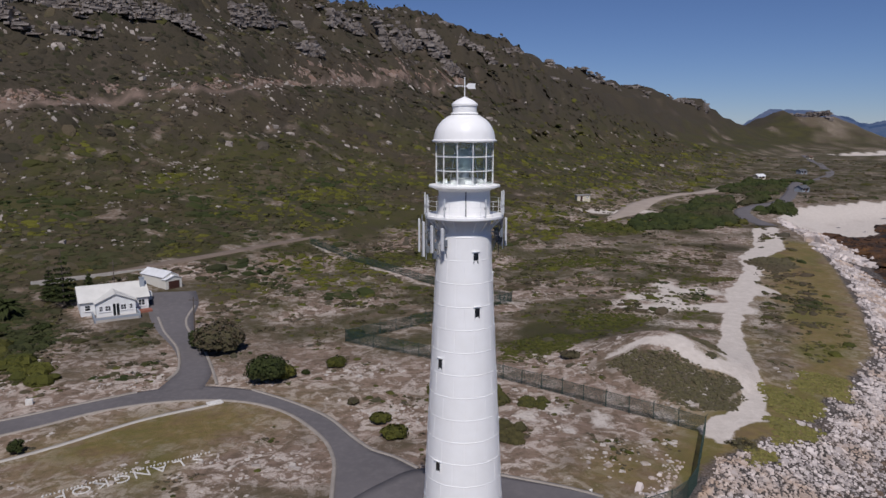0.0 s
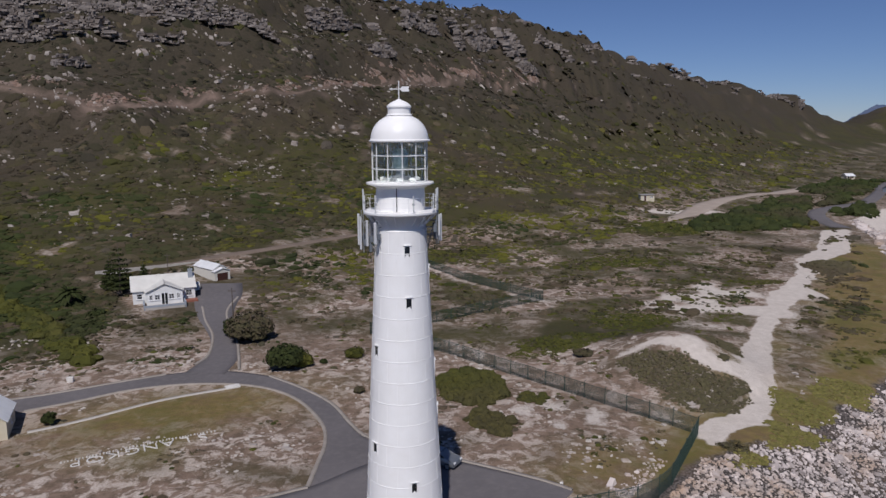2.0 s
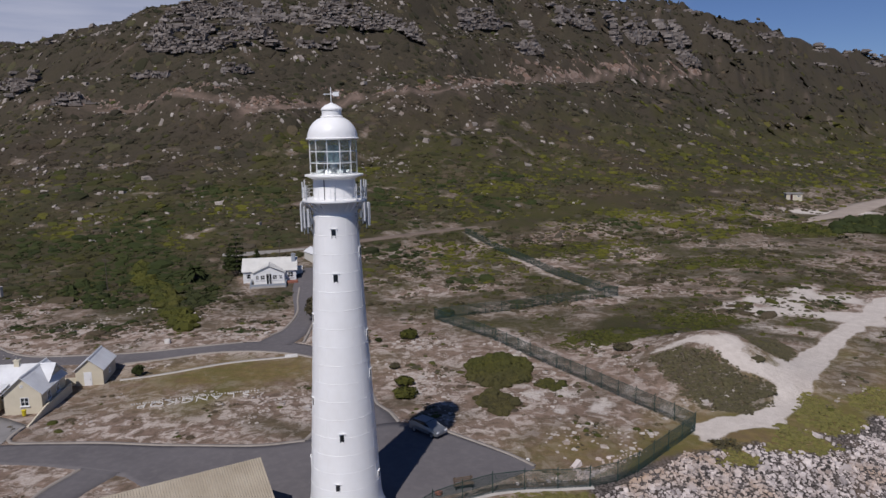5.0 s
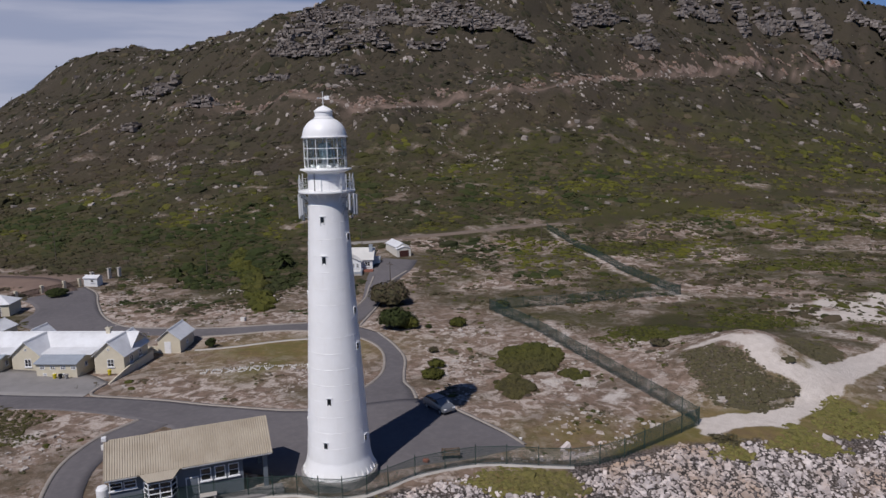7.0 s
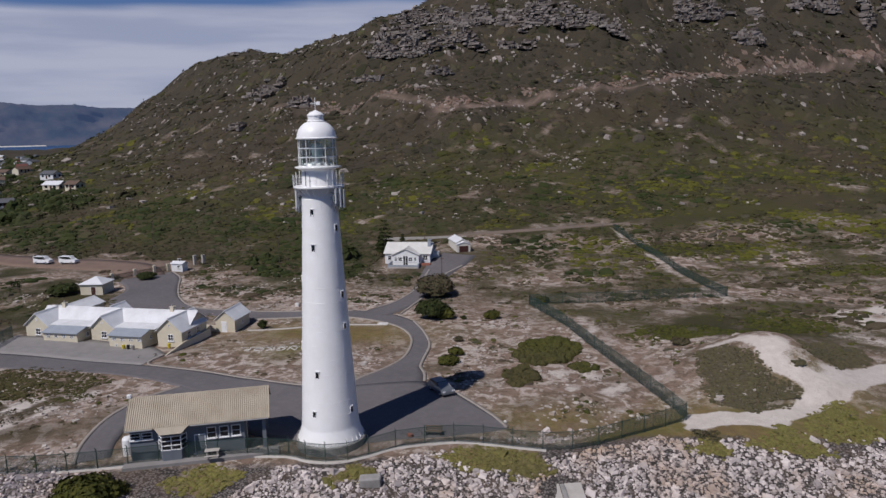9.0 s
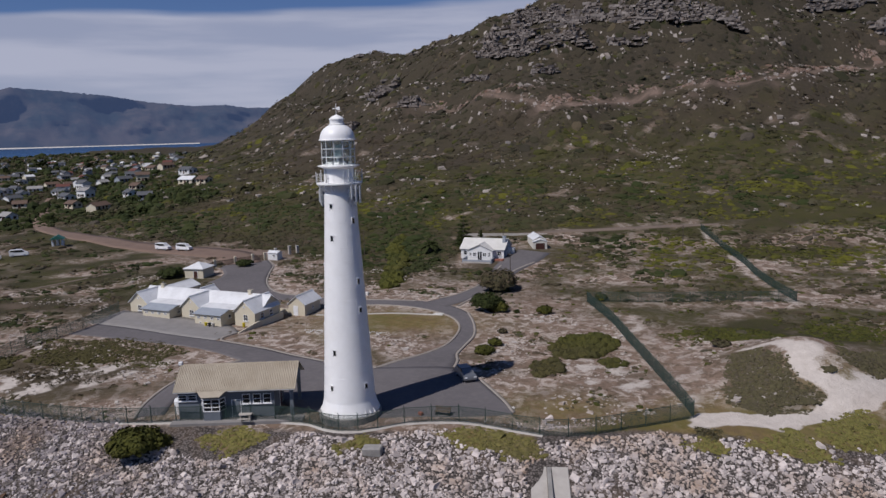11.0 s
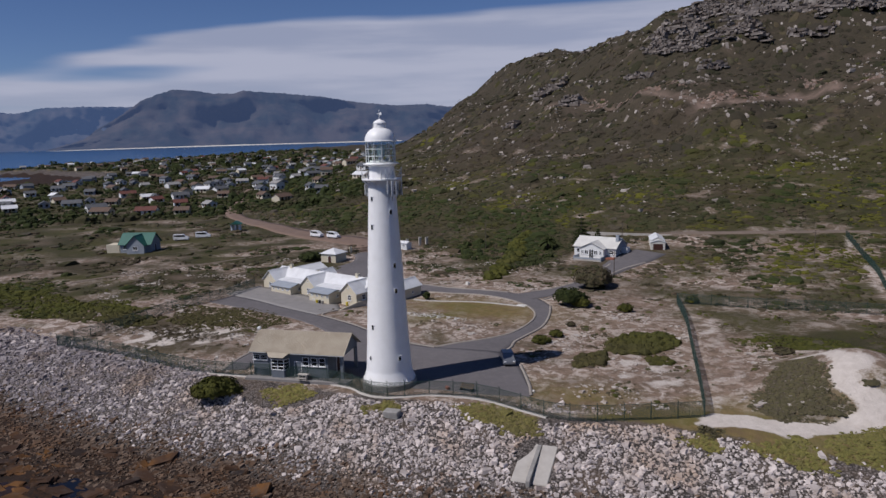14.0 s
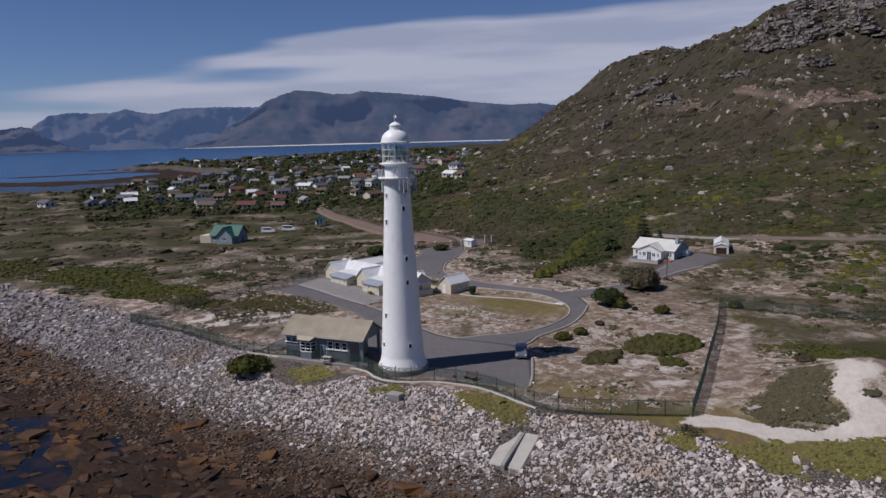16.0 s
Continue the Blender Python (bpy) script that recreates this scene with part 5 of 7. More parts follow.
    framed_window(A, pose(1.9, 11, 0.9, 0, 0, 90), 0.9, 0.9, 1)
    K = thing("pump_house", pose(-92.6, 63.3, 1.2, 0, 0, 38), "square cream outbuilding with a white hipped roof", "outbuilding")
    part("wall", made(box, -2.3, -2.3, -0.8, 2.3, 2.3, 2.6), "cream_wall", K)
    bm = bmesh.new()
    top = bm.verts.new((0, 0, 3.9))
    q = [bm.verts.new((x, y, 2.55)) for x, y in ((-2.6, -2.6), (2.6, -2.6), (2.6, 2.6), (-2.6, 2.6))]
    q2 = [bm.verts.new((x, y, 2.63)) for x, y in ((-2.6, -2.6), (2.6, -2.6), (2.6, 2.6), (-2.6, 2.6))]
    bm.faces.new(q[::-1])
    for k in range(4):
        bm.faces.new((q2[k], q2[(k + 1) % 4], top))
        bm.faces.new((q[k], q[(k + 1) % 4], q2[(k + 1) % 4], q2[k]))
    part("roof", bm, "white_roof", K)
    plain_door(K, pose(0.4, -2.3, 0))
    # the small store at the end of the lawn
    S = thing("store", pose(-48.75, 62.9, 0.45, 0, 0, 30), "small cream store with a white gabled roof", "shed")
    gable_block(S, 0, 0, 3.4, 5.6, 2.35, 3.75, "y", "cream_wall", "white_roof", 0.22)
    plain_door(S, pose(1.5, 0, 0), 0.8, 1.95, "trim_white")
    framed_window(S, pose(3.4, 2.8, 1.1, 0, 0, 90), 0.55, 0.5, 0)
    bm = bmesh.new()
    box(bm, -3.2, 0.3, -0.5, 0, 0.5, 1.25)
    part("side_wall", bm, "cream_wall", S)


def white_house():
    m = pose(-60.6, 115.4, 2.75, 0, 0, 31)
    T = thing("white_house", m, "white bungalow with pale sheet roof, porch gable and grey gable end", "house")
    gable_block(T, 0, 0, 10.6, 7.4, 2.45, 4.35, "x", "white_wall", "cream_roof", 0.3)
    bm = bmesh.new()
    prism(bm, [(0.02, -0.5), (7.38, -0.5), (7.38, 2.45), (3.7, 4.33), (0.02, 2.45)], "x", 10.58, 10.63)
    part("gable_end", bm, "side_wall", T, "blue-grey plastered gable end")
    gable_block(T, 2.2, -1.9, 8.3, 2.0, 2.4, 3.75, "y", "white_wall", "cream_roof", 0.28)
    for x, w in ((2.95, 0.6), (4.0, 0.9), (6.4, 0.9), (7.55, 0.55)):
        framed_window(T, pose(x, -1.9, 0.95), w, 0.95, 1)
    bm = bmesh.new()
    box(bm, 4.75, -1.96, 0.1, 5.75, -1.86, 2.1)
    d = part("glazed_door", bm, "dark_glass", T, "dark glazed double door")
    bm = bmesh.new()
    for x in (4.7, 5.25, 5.8):
        box(bm, x - 0.05, -2.0, 0.1, x + 0.05, -1.88, 2.15)
    part("door_frame", bm, "trim_white", d)
    framed_window(T, pose(9.5, 0, 0.9), 1.1, 1.1, 1)
    framed_window(T, pose(1.1, 0, 0.9), 0.9, 1.0, 0)
    framed_window(T, pose(10.62, 3.0, 0.9, 0, 0, 90), 0.8, 0.9, 0)
    bm = bmesh.new()
    box(bm, 10.62, 4.2, -0.4, 11.9, 6.0, 2.1)
    part("side_porch", bm, "white_wall", T, "small white side porch")
    chimney(T, 10.1, 2.6, 2.5, 5.2, 0.75, "side_wall")
    bm = bmesh.new()
    box(bm, 1.6, -4.2, -0.6, 8.6, -1.9, 0.1)
    part("terrace_slab", bm, "pale_concrete", T)
    for x0, y0, x1, y1 in ((8.45, -4.2, 8.7, -0.1), (1.6, -4.2, 1.85, -0.1)):
        part("terrace_wall", made(box, x0, y0, -0.6, x1, y1, 0.75), "side_wall", T)
    part("terrace_wall", made(box, 1.85, -4.2, 0.1, 8.45, -4.0, 0.5), "side_wall", T)
    part("red_step", made(box, 8.75, -2.0, -0.4, 10.9, -0.3, 0.35), "brick_red", T, "red-painted steps")
    G = thing("garage", pose(-51.95, 134.0, 3.1, 0, 0, 54), "cream garage with a white roof and brown door", "garage")
    gable_block(G, -1.6, 0.9, 1.6, 8.6, 2.7, 3.55, "y", "pale_cream", "white_roof", 0.15)
    gable_block(G, -1.7, 0, 1.7, 1.2, 2.35, 2.9, "y", "pale_cream", "white_roof", 0.15)
    bm = bmesh.new()
    box(bm, -1.15, -0.05, 0, 1.15, 0.02, 2.0)
    gd = part("garage_door", bm, "door_brown", G, "brown panelled garage door")
    for k in range(4):
        part("door_panel", made(box, -1.1, -0.08, 0.06 + k * 0.48, 1.1, -0.05, 0.48 + k * 0.48), "door_brown", gd)
    framed_window(G, pose(1.6, 4, 1.0, 0, 0, 90), 0.6, 0.8, 0)
    bm = bmesh.new()
    a, b = Vector((-78, 131.5)), Vector((-60.5, 146.0))
    d = (b - a).normalized()
    n = Vector((-d.y, d.x)) * 0.12
    v = [bm.verts.new((p.x, p.y, z)) for z in (2.5, 5.4) for p in (a - n, b - n, b + n, a + n)]
    bm.faces.new(v[:4][::-1]), bm.faces.new(v[4:])
    for k in range(4):
        bm.faces.new((v[k], v[(k + 1) % 4], v[4 + (k + 1) % 4], v[4 + k]))
    tagged(part("boundary_wall", bm, "pale_concrete"), "long grey boundary wall behind the house", "wall", "", "structure")


def gate():
    G = thing("entrance_gate", pose(0, 0, 0), "brown slatted entrance gate between cream pillars", "gate")
    pts = [(-98.5, 67.0), (-100.8, 70.3), (-101.6, 75.9), (-101.6, 80.6), (-100.9, 83.6)]
    for (ax, ay), (bx, by) in zip(pts[:-1], pts[1:]):
        z = gz(ax, ay)
        P = part("gate_pillar", made(box, ax - 0.28, ay - 0.28, z - 0.4, ax + 0.28, ay + 0.28, z + 1.75), "cream_wall", G)
        n = int(math.hypot(bx - ax, by - ay) / 0.28)
        for k in range(1, n):
            t = k / n
            x, y = ax + (bx - ax) * t, ay + (by - ay) * t
            part("slat", made(box, x - 0.05, y - 0.05, z, x + 0.05, y + 0.05, z + 1.35), "wood", G)
        for h in (0.35, 1.15):
            part("gate_rail", made(rod, (ax, ay, z + h), (bx, by, z + h), 0.05, 6), "wood", G)
    x, y = pts[-1]
    part("gate_pillar", made(box, x - 0.28, y - 0.28, gz(x, y) - 0.4, x + 0.28, y + 0.28, gz(x, y) + 1.75), "cream_wall", G)
    H = thing("gate_hut", pose(-99.2, 85.6, gz(-99.2, 85.6), 0, 0, 25), "small white gate hut at the entrance", "hut")
    gable_block(H, -1.5, -1.0, 1.5, 1.0, 1.75, 2.1, "x", "white_wall", "white_roof", 0.2)
    plain_door(H, pose(-1.5, 0, 0, 0, 0, -90), 0.7, 1.6)
    framed_window(H, pose(0.4, -1.0, 0.8), 0.8, 0.6, 0)
    for x, y, h in ((-102.4, 87.5, 1.9), (-101.5, 91.0, 2.2), (-100.3, 92.6, 2.2)):
        K = thing("stone_pillar", pose(x, y, gz(x, y)), "pale stone gate pillar", "pillar", "stone pillars by the yard")
        part("shaft", made(box, -0.3, -0.3, -0.4, 0.3, 0.3, h), "pale_concrete", K)
        part("cap", made(box, -0.38, -0.38, h, 0.38, 0.38, h + 0.14), "pale_concrete", K)


M["cream_roof"] = roof_sheet("pale_cream_sheet_roof", (0.66, 0.645, 0.60), (0.57, 0.555, 0.51))
visitor_building()
keepers_cottages()
white_house()
gate()

# ---- the green mesh fence ----
def fence_panel_mesh():
    """One bay, 1 m long and 1.9 m high: upright and level wires between posts."""
    bm = bmesh.new()
    for k in range(1, 46):
        x = k / 46
        box(bm, x - 0.0034, -0.005, 0.06, x + 0.0034, 0.004, 1.88)
    for z in (0.08, 0.3, 0.52, 0.74, 0.96, 1.18, 1.4, 1.62):
        box(bm, 0, -0.005, z - 0.006, 1, 0.005, z + 0.006)
    me = bpy.data.meshes.new("fence_mesh_panel")
    bm.to_mesh(me)
    bm.free()
    me.materials.append(M["fence_green"])
    bm = bmesh.new()
    box(bm, 0, -0.022, 1.86, 1, 0.022, 1.91)
    rail = bpy.data.meshes.new("fence_rail")
    bm.to_mesh(rail)
    bm.free()
    rail.materials.append(M["fence_green"])
    bm = bmesh.new()
    rod(bm, (0, 0, -0.3), (0, 0, 2.1), 0.045, 6)
    rod(bm, (0, 0, 2.1), (0.0, -0.25, 2.3), 0.03, 5)
    post = bpy.data.meshes.new("fence_post")
    bm.to_mesh(post)
    bm.free()
    post.materials.append(M["fence_green"])
    return me, rail, post


PANEL, RAIL, POST = fence_panel_mesh()
for line in ([(-15.3, 24), (-11.2, 28.4), (-7.4, 33), (-3.4, 37.4)], [(-3.4, 37.4), (0.2, 39.7), (3.0, 40.3), (5.4, 41.9), (6.7, 44.4)], [(6.7, 44.4), (7.6, 47), (9.9, 50.1), (12.4, 52.6), (15.4, 54.3), (19.5, 56.6)]):
    ribbon("fence_footing", line, 0.55, "pale_concrete", "pale concrete footing under the fence", 0.12, 0.8, 3, "kerb")


def fence(pts, bay=2.9, tall=1.0, label="dark green steel mesh fence with posts"):
    L = smooth_line(pts, 0.5) if len(pts) > 2 else np.array(pts, float)
    s = np.concatenate([[0], np.cumsum(np.linalg.norm(np.diff(L, axis=0), axis=1))])
    n = max(2, int(round(s[-1] / bay)))
    t = np.linspace(0, s[-1], n + 1)
    X, Y = np.interp(t, s, L[:, 0]), np.interp(t, s, L[:, 1])
    Z = ground(X, Y)
    F = thing("fence", pose(0, 0, 0), label, "fence")
    for k in range(n + 1):
        o = new("post", POST)
        o.parent = F
        o.matrix_basis = pose(X[k], Y[k], Z[k], 0, 0, 30) @ Matrix.Diagonal((1, 1, tall, 1))
    for k in range(n):
        a, b = Vector((X[k], Y[k], Z[k])), Vector((X[k + 1], Y[k + 1], Z[k + 1]))
        d = b - a
        m = Matrix(((d.x, -d.y / d.length, 0, a.x), (d.y, d.x / d.length, 0, a.y), (d.z, 0, tall, a.z), (0, 0, 0, 1)))
        for me, nm in ((PANEL, "mesh_panel"), (RAIL, "top_rail")):
            o = new(nm, me)
            o.parent = F
            o.matrix_basis = m
            if nm != "top_rail":
                tagged(o, "", "", "", "stuff")
    return F


fence([(-41, 3.5), (-36, 8.5), (-30.3, 13.4), (-19.6, 20.4), (-15.3, 24), (-11.2, 28.4), (-7.4, 33), (-3.4, 37.4)])
fence([(-3.4, 37.4), (0.2, 39.7), (3.0, 40.3), (5.4, 41.9), (6.7, 44.4)], 2.0)
fence([(6.7, 44.4), (7.6, 47), (9.9, 50.1), (12.4, 52.6), (15.4, 54.3), (19.5, 56.6), (22.4, 59.9), (24.6, 64.8), (27.7, 72.0)])
fence([(27.7, 72.0), (21.2, 77.6), (10.7, 86.3), (-2.2, 97), (-15.4, 107)])
fence([(-15.4, 107), (-5.5, 114.2), (12.5, 130.5)], 3.0)
fence([(12.5, 130.5), (1, 142.5), (-11, 156.3), (-22, 167), (-33.8, 177)], 3.0, 0.9, "dark green mesh fence up to the hill")
fence([(-41, 3.5), (-46.8, 11.2), (-55, 21), (-61.5, 30.5), (-70.5, 39.5)], 3.0)

# ---- vehicles, benches, lettering, antennas ----
def vehicle(name, m, label, category, body_mat, L, W, prof, glass_prof, group=""):
    """A car or van: a body drawn from its side outline, cabin glass, wheels, lamps."""
    T = thing(name, m, label, category, group)
    bm = bmesh.new()
    prism(bm, prof, "y", -W / 2, W / 2)
    bevel(bm, 0.07, 2)
    B = part("body", bm, body_mat, T)
    for v in B.data.vertices:
        if v.co.z > 0.95:
            v.co.y *= 0.86
    bm = bmesh.new()
    prism(bm, glass_prof, "y", -W / 2 * 0.90, W / 2 * 0.90)
    g = part("cabin_glass", bm, "dark_glass", T, "dark cabin glazing")
    for a, b in ((0, 1), (2, 3)):
        (xa, za), (xb, zb) = glass_prof[a], glass_prof[b]
        nx = -0.035 if xa < 0 else 0.035
        bm = bmesh.new()
        q = [(xa + nx, za + 0.02), (xb + nx, zb + 0.01), (xb, zb + 0.03), (xa, za + 0.04)]
        prism(bm, q, "y", -W / 2 * 0.72, W / 2 * 0.72)
        part("windscreen", bm, "dark_glass", T)
    for x in (-L * 0.31, L * 0.31):
        for y in (-W / 2 + 0.1, W / 2 - 0.1):
            bm = bmesh.new()
            rod(bm, (x, y - 0.1, 0.31), (x, y + 0.1, 0.31), 0.31, 18)
            w = part("tyre", bm, "rubber", T)
            bm = bmesh.new()
            rod(bm, (x, y - 0.115, 0.31), (x, y + 0.115, 0.31), 0.19, 14)
            part("rim", bm, "steel", w)
    for x, mt in ((L / 2 - 0.04, "trim_white"), (-L / 2 + 0.04, "brick_red")):
        for y in (-W * 0.36, W * 0.36):
            part("lamp", made(box, x - 0.05, y - 0.16, 0.62, x + 0.05, y + 0.16, 0.76), mt, T)
    return T


def hatchback(m, mat_name, label):
    L = 4.0
    prof = [(-2.0, 0.3), (-2.0, 0.95), (-1.75, 1.0), (-1.5, 1.43), (0.35, 1.45), (1.05, 0.98), (1.85, 0.84), (2.0, 0.62), (2.0, 0.3)]
    return vehicle("parked_car", m, label, "car", mat_name, L, 1.7, prof, [(-1.66, 1.02), (-1.45, 1.38), (0.33, 1.40), (0.92, 1.02)])


def van(m, label, group):
    L = 4.7
    prof = [(-2.35, 0.35), (-2.35, 1.9), (-2.2, 2.0), (0.8, 2.0), (1.5, 1.25), (2.25, 1.05), (2.35, 0.6), (2.35, 0.35)]
    return vehicle("van", m, label, "van", "car_white", L, 1.75, prof, [(-2.2, 1.25), (-2.1, 1.85), (0.78, 1.88), (1.36, 1.25)], group)


hatchback(pose(1.5, 61.7, gz(1.5, 61.7) + 0.07, 0, 0, -22), "car_silver", "silver hatchback parked in the lighthouse's shadow")
for x, y, a, z in ((-138.6, 70.6, 3, 0.12), (-132.6, 74.4, 3, 0.12)):
    van(pose(x, y, gz(x, y) + z, 0, 0, a + 25), "white minibus parked on the dusty road", "minibuses on the road")
for x, y in ((-158, 31), (-160, 38)):
    van(pose(x, y, gz(x, y), 0, 0, 75), "white minibus parked beside the green-roofed house", "minibuses by the house")


def bench(x, y, a):
    B = thing("bench", pose(x, y, gz(x, y) + 0.07, 0, 0, a), "dark wooden bench facing the sea", "bench", "benches on the forecourt")
    for k in range(4):
        part("seat_slat", made(box, -0.9, -0.28 + k * 0.14, 0.42, 0.9, -0.17 + k * 0.14, 0.46), "wood", B)
    for k in range(3):
        part("back_slat", made(box, -0.9, 0.30, 0.52 + k * 0.15, 0.9, 0.34, 0.62 + k * 0.15), "wood", B)
    for sx in (-0.75, 0.75):
        part("leg", made(box, sx - 0.05, -0.25, 0, sx + 0.05, 0.33, 0.42), "black", B)
        part("back_post", made(box, sx - 0.05, 0.34, 0, sx + 0.05, 0.39, 0.95), "black", B)


bench(8.9, 51.7, 35)
S0 = thing("marker_stone", pose(7.2, 49.9, gz(7.2, 49.9) + 0.06), "small pinkish stone marker on the paving", "stone")
part("block", bevel(made(box, -0.3, -0.2, 0, 0.3, 0.2, 0.35), 0.06), "brick_red", S0)
for x, y, w in ((-49.2, 80.4, 0.4), (-23.6, 37.2, 0.35), (12.9, 58.9, 0.16)):
    K = thing("marker_block", pose(x, y, gz(x, y), 0, 0, 20), "whitewashed marker block on the grass", "block", "whitewashed markers")
    part("block", bevel(made(box, -w, -w * 0.6, -0.2, w, w * 0.6, w * 1.7), 0.05), "stone_white", K)

K = thing("path_slab", pose(-27.4, 80.9, gz(-27.4, 80.9) + 0.06, 0, 0, 35), "pale concrete slab at the end of the footpath", "slab")
part("slab", bevel(made(box, -0.9, -0.55, -0.1, 0.9, 0.55, 0.12), 0.04), "stone_white", K)

# whitewashed stones that spell the name of the station, readable from the landward side
def lettering():
    a, b = Vector((-24.0, 66.9)), Vector((-35.3, 59.1))
    u = (b - a).normalized()
    T = thing("stone_lettering", Matrix.Identity(4), "whitewashed stone letters laid out on the grass", "lettering")
    word = "SLANGKOP"
    step = (b - a).length / len(word)
    for k, ch in enumerate(word):
        c = bpy.data.curves.new("letter", "FONT")
        c.body, c.size, c.extrude, c.align_x = ch, 2.15, 0.05, "CENTER"
        c.offset = -0.035
        c.materials.append(M["stone_white"])
        o = new("letter", c)
        o.parent = T
        p = a + u * step * (k + 0.5)
        o.matrix_basis = pose(p.x, p.y, gz(p.x, p.y) + 0.07, 0, 0, math.degrees(math.atan2(u.y, u.x)))
    n = Vector((-u.y, u.x))
    for off, w in ((-0.3, 0.5),):
        bm = bmesh.new()
        rng = random.Random(5)
        d = -0.6
        while d < (b - a).length + 0.6:
            p = a + u * d + n * (off + rng.uniform(-0.05, 0.05))
            z = gz(p.x, p.y)
            q = rng.uniform(0.04, 0.08)
            box(bm, p.x - q, p.y - q, z - 0.03, p.x + q, p.y + q, z + 0.14)
            d += rng.uniform(0.25, 0.42)
        o = part("edging", bm, "stone_white", T)
        tagged(o, "", "", "", "stuff")


lettering()


# antenna panels on arms under the gallery
def antenna(az, r, z0, z1, w, n_arm=2):
    A = thing("antenna", pose(TX, TY, TZ, 0, 0, az), "pale panel antenna on steel arms below the gallery", "antenna", "antennas on the tower")
    bm = bmesh.new()
    box(bm, r, -w / 2, z0, r + 0.13, w / 2, z1)
    part("panel", bevel(bm, 0.03), "antenna", A)
    part("mast", made(rod, (r - 0.12, 0, z0 - 0.2), (r - 0.12, 0, z1 + 0.25), 0.035, 6), "steel", A)
    for k in range(n_arm):
        z = z0 + (z1 - z0) * (0.25 + 0.5 * k)
        part("arm", made(rod, (1.72, 0, z), (r - 0.12, 0, z), 0.03, 5), "steel", A)
    part("brace", made(rod, (1.75, 0, z0 - 0.5), (r - 0.12, 0, z1 - 0.3), 0.022, 5), "steel", A)
    # dark box added for both hardware clutter and the panel's shadow
    part("junction_box", made(box, r - 0.3, -0.12, z0 + 0.25, r - 0.1, 0.12, z0 + 0.65), "grey_wall", A, "dark grey box for small hardware and shadow behind the panel")


for az, r, z0, z1, w in ((-176, 2.75, 23.9, 26.0, 0.28), (-162, 2.6, 23.7, 25.9, 0.28), (-148, 2.3, 24.0, 25.7, 0.22), (-128, 2.15, 24.2, 25.6, 0.2), (-4, 2.55, 24.6, 26.0, 0.18), (8, 2.6, 24.2, 26.0, 0.24),
                         (22, 2.55, 24.1, 25.9, 0.24), (95, 2.6, 24, 26, 0.28), (112, 2.6, 24, 26, 0.28), (150, 2.5, 24.2, 25.9, 0.26)):
    antenna(az, r, z0, z1, w)
for az, h in ((-172, 1.25), (-158, 1.15), (-120, 1.0), (-20, 1.05), (-8, 1.3), (3, 1.35), (14, 1.25), (-60, 1.0), (60, 1.2), (120, 1.1)):
    A = thing("whip_antenna", pose(TX, TY, TZ, 0, 0, az), "short white rod antenna on the gallery rail", "antenna", "rod antennas on the gallery")
    part("rod", made(rod, (2.46, 0, 26.3), (2.46, 0, 26.4 + h), 0.05, 6), "antenna", A)
    part("clamp", made(box, 2.36, -0.06, 26.75, 2.5, 0.06, 26.9), "steel", A)
for az, r, z in ((-172, 2.3, 24.2), (-160, 2.2, 24.7), (-150, 2.05, 23.6), (-3, 2.25, 24.9), (12, 2.2, 24.3), (26, 2.25, 24.8), (104, 2.2, 24.5)):
    A = thing("radio_unit", pose(TX, TY, TZ, 0, 0, az), "dark grey radio unit clamped among the antennas", "radio unit", "radio units on the tower")
    part("casing", bevel(made(box, r, -0.17, z, r + 0.16, 0.17, z + 0.5), 0.03), "grey_wall", A)
    part("bracket", made(rod, (1.72, 0, z + 0.25), (r, 0, z + 0.25), 0.03, 5), "steel", A)
    part("cable", made(rod, (r + 0.05, 0.05, z - 0.7), (r + 0.08, 0, z), 0.02, 5), "black", A)
P = thing("conduit", pose(TX, TY, TZ, 0, 0, -88), "dark cable conduit down the lantern drum", "conduit")
part("pipe", made(rod, (1.66, 0, 26.3), (1.66, 0, 28.0), 0.03, 6), "black", P)

# concrete slipway remains among the boulders
D = thing("slipway", pose(24.9, 51.7, 0, 0, 0, 135), "broken concrete slipway with a low middle wall among the boulders", "slipway")
top, low = gz(23.0, 53.6) + 0.02, gz(26.8, 49.8) + 0.12
for a, b in ((-1.9, -0.2), (0.2, 1.9)):
    bm = bmesh.new()
    prism(bm, [(-2.7, low - 1.6), (2.7, top - 1.4), (2.7, top), (-2.7, low)], "y", a, b)
    part("ramp", bevel(bm, 0.07), "pale_concrete", D)
bm = bmesh.new()
prism(bm, [(-3.1, low - 1.8), (2.5, top - 1.0), (2.5, top + 0.05), (-2.9, low + 0.5), (-3.1, low + 0.35)], "y", -0.22, 0.22)
part("middle_wall", bevel(bm, 0.04), "concrete", D)
Q = thing("concrete_block", pose(9.8, 41.6, gz(9.8, 41.6) - 0.1, 4, -3, 40), "weathered grey concrete block on the shore", "block")
part("block", bevel(made(box, -1.0, -0.55, -0.2, 1.0, 0.55, 0.75), 0.08), "concrete", Q)
for x, y, h in ((-84, 103, 7), (-40.5, 112, 5.5), (-130, 96, 7.5), (-27.3, 158, 6.5), (-62, 131, 6)):
    U = thing("utility_pole", pose(x, y, gz(x, y)), "grey wooden utility pole", "pole", "utility poles")
    part("pole", made(rod, (0, 0, -0.4), (0, 0, h), 0.1, 7, 0.07), "bark", U)
    part("crossarm", made(box, -0.7, -0.05, h - 0.6, 0.7, 0.05, h - 0.48), "bark", U)

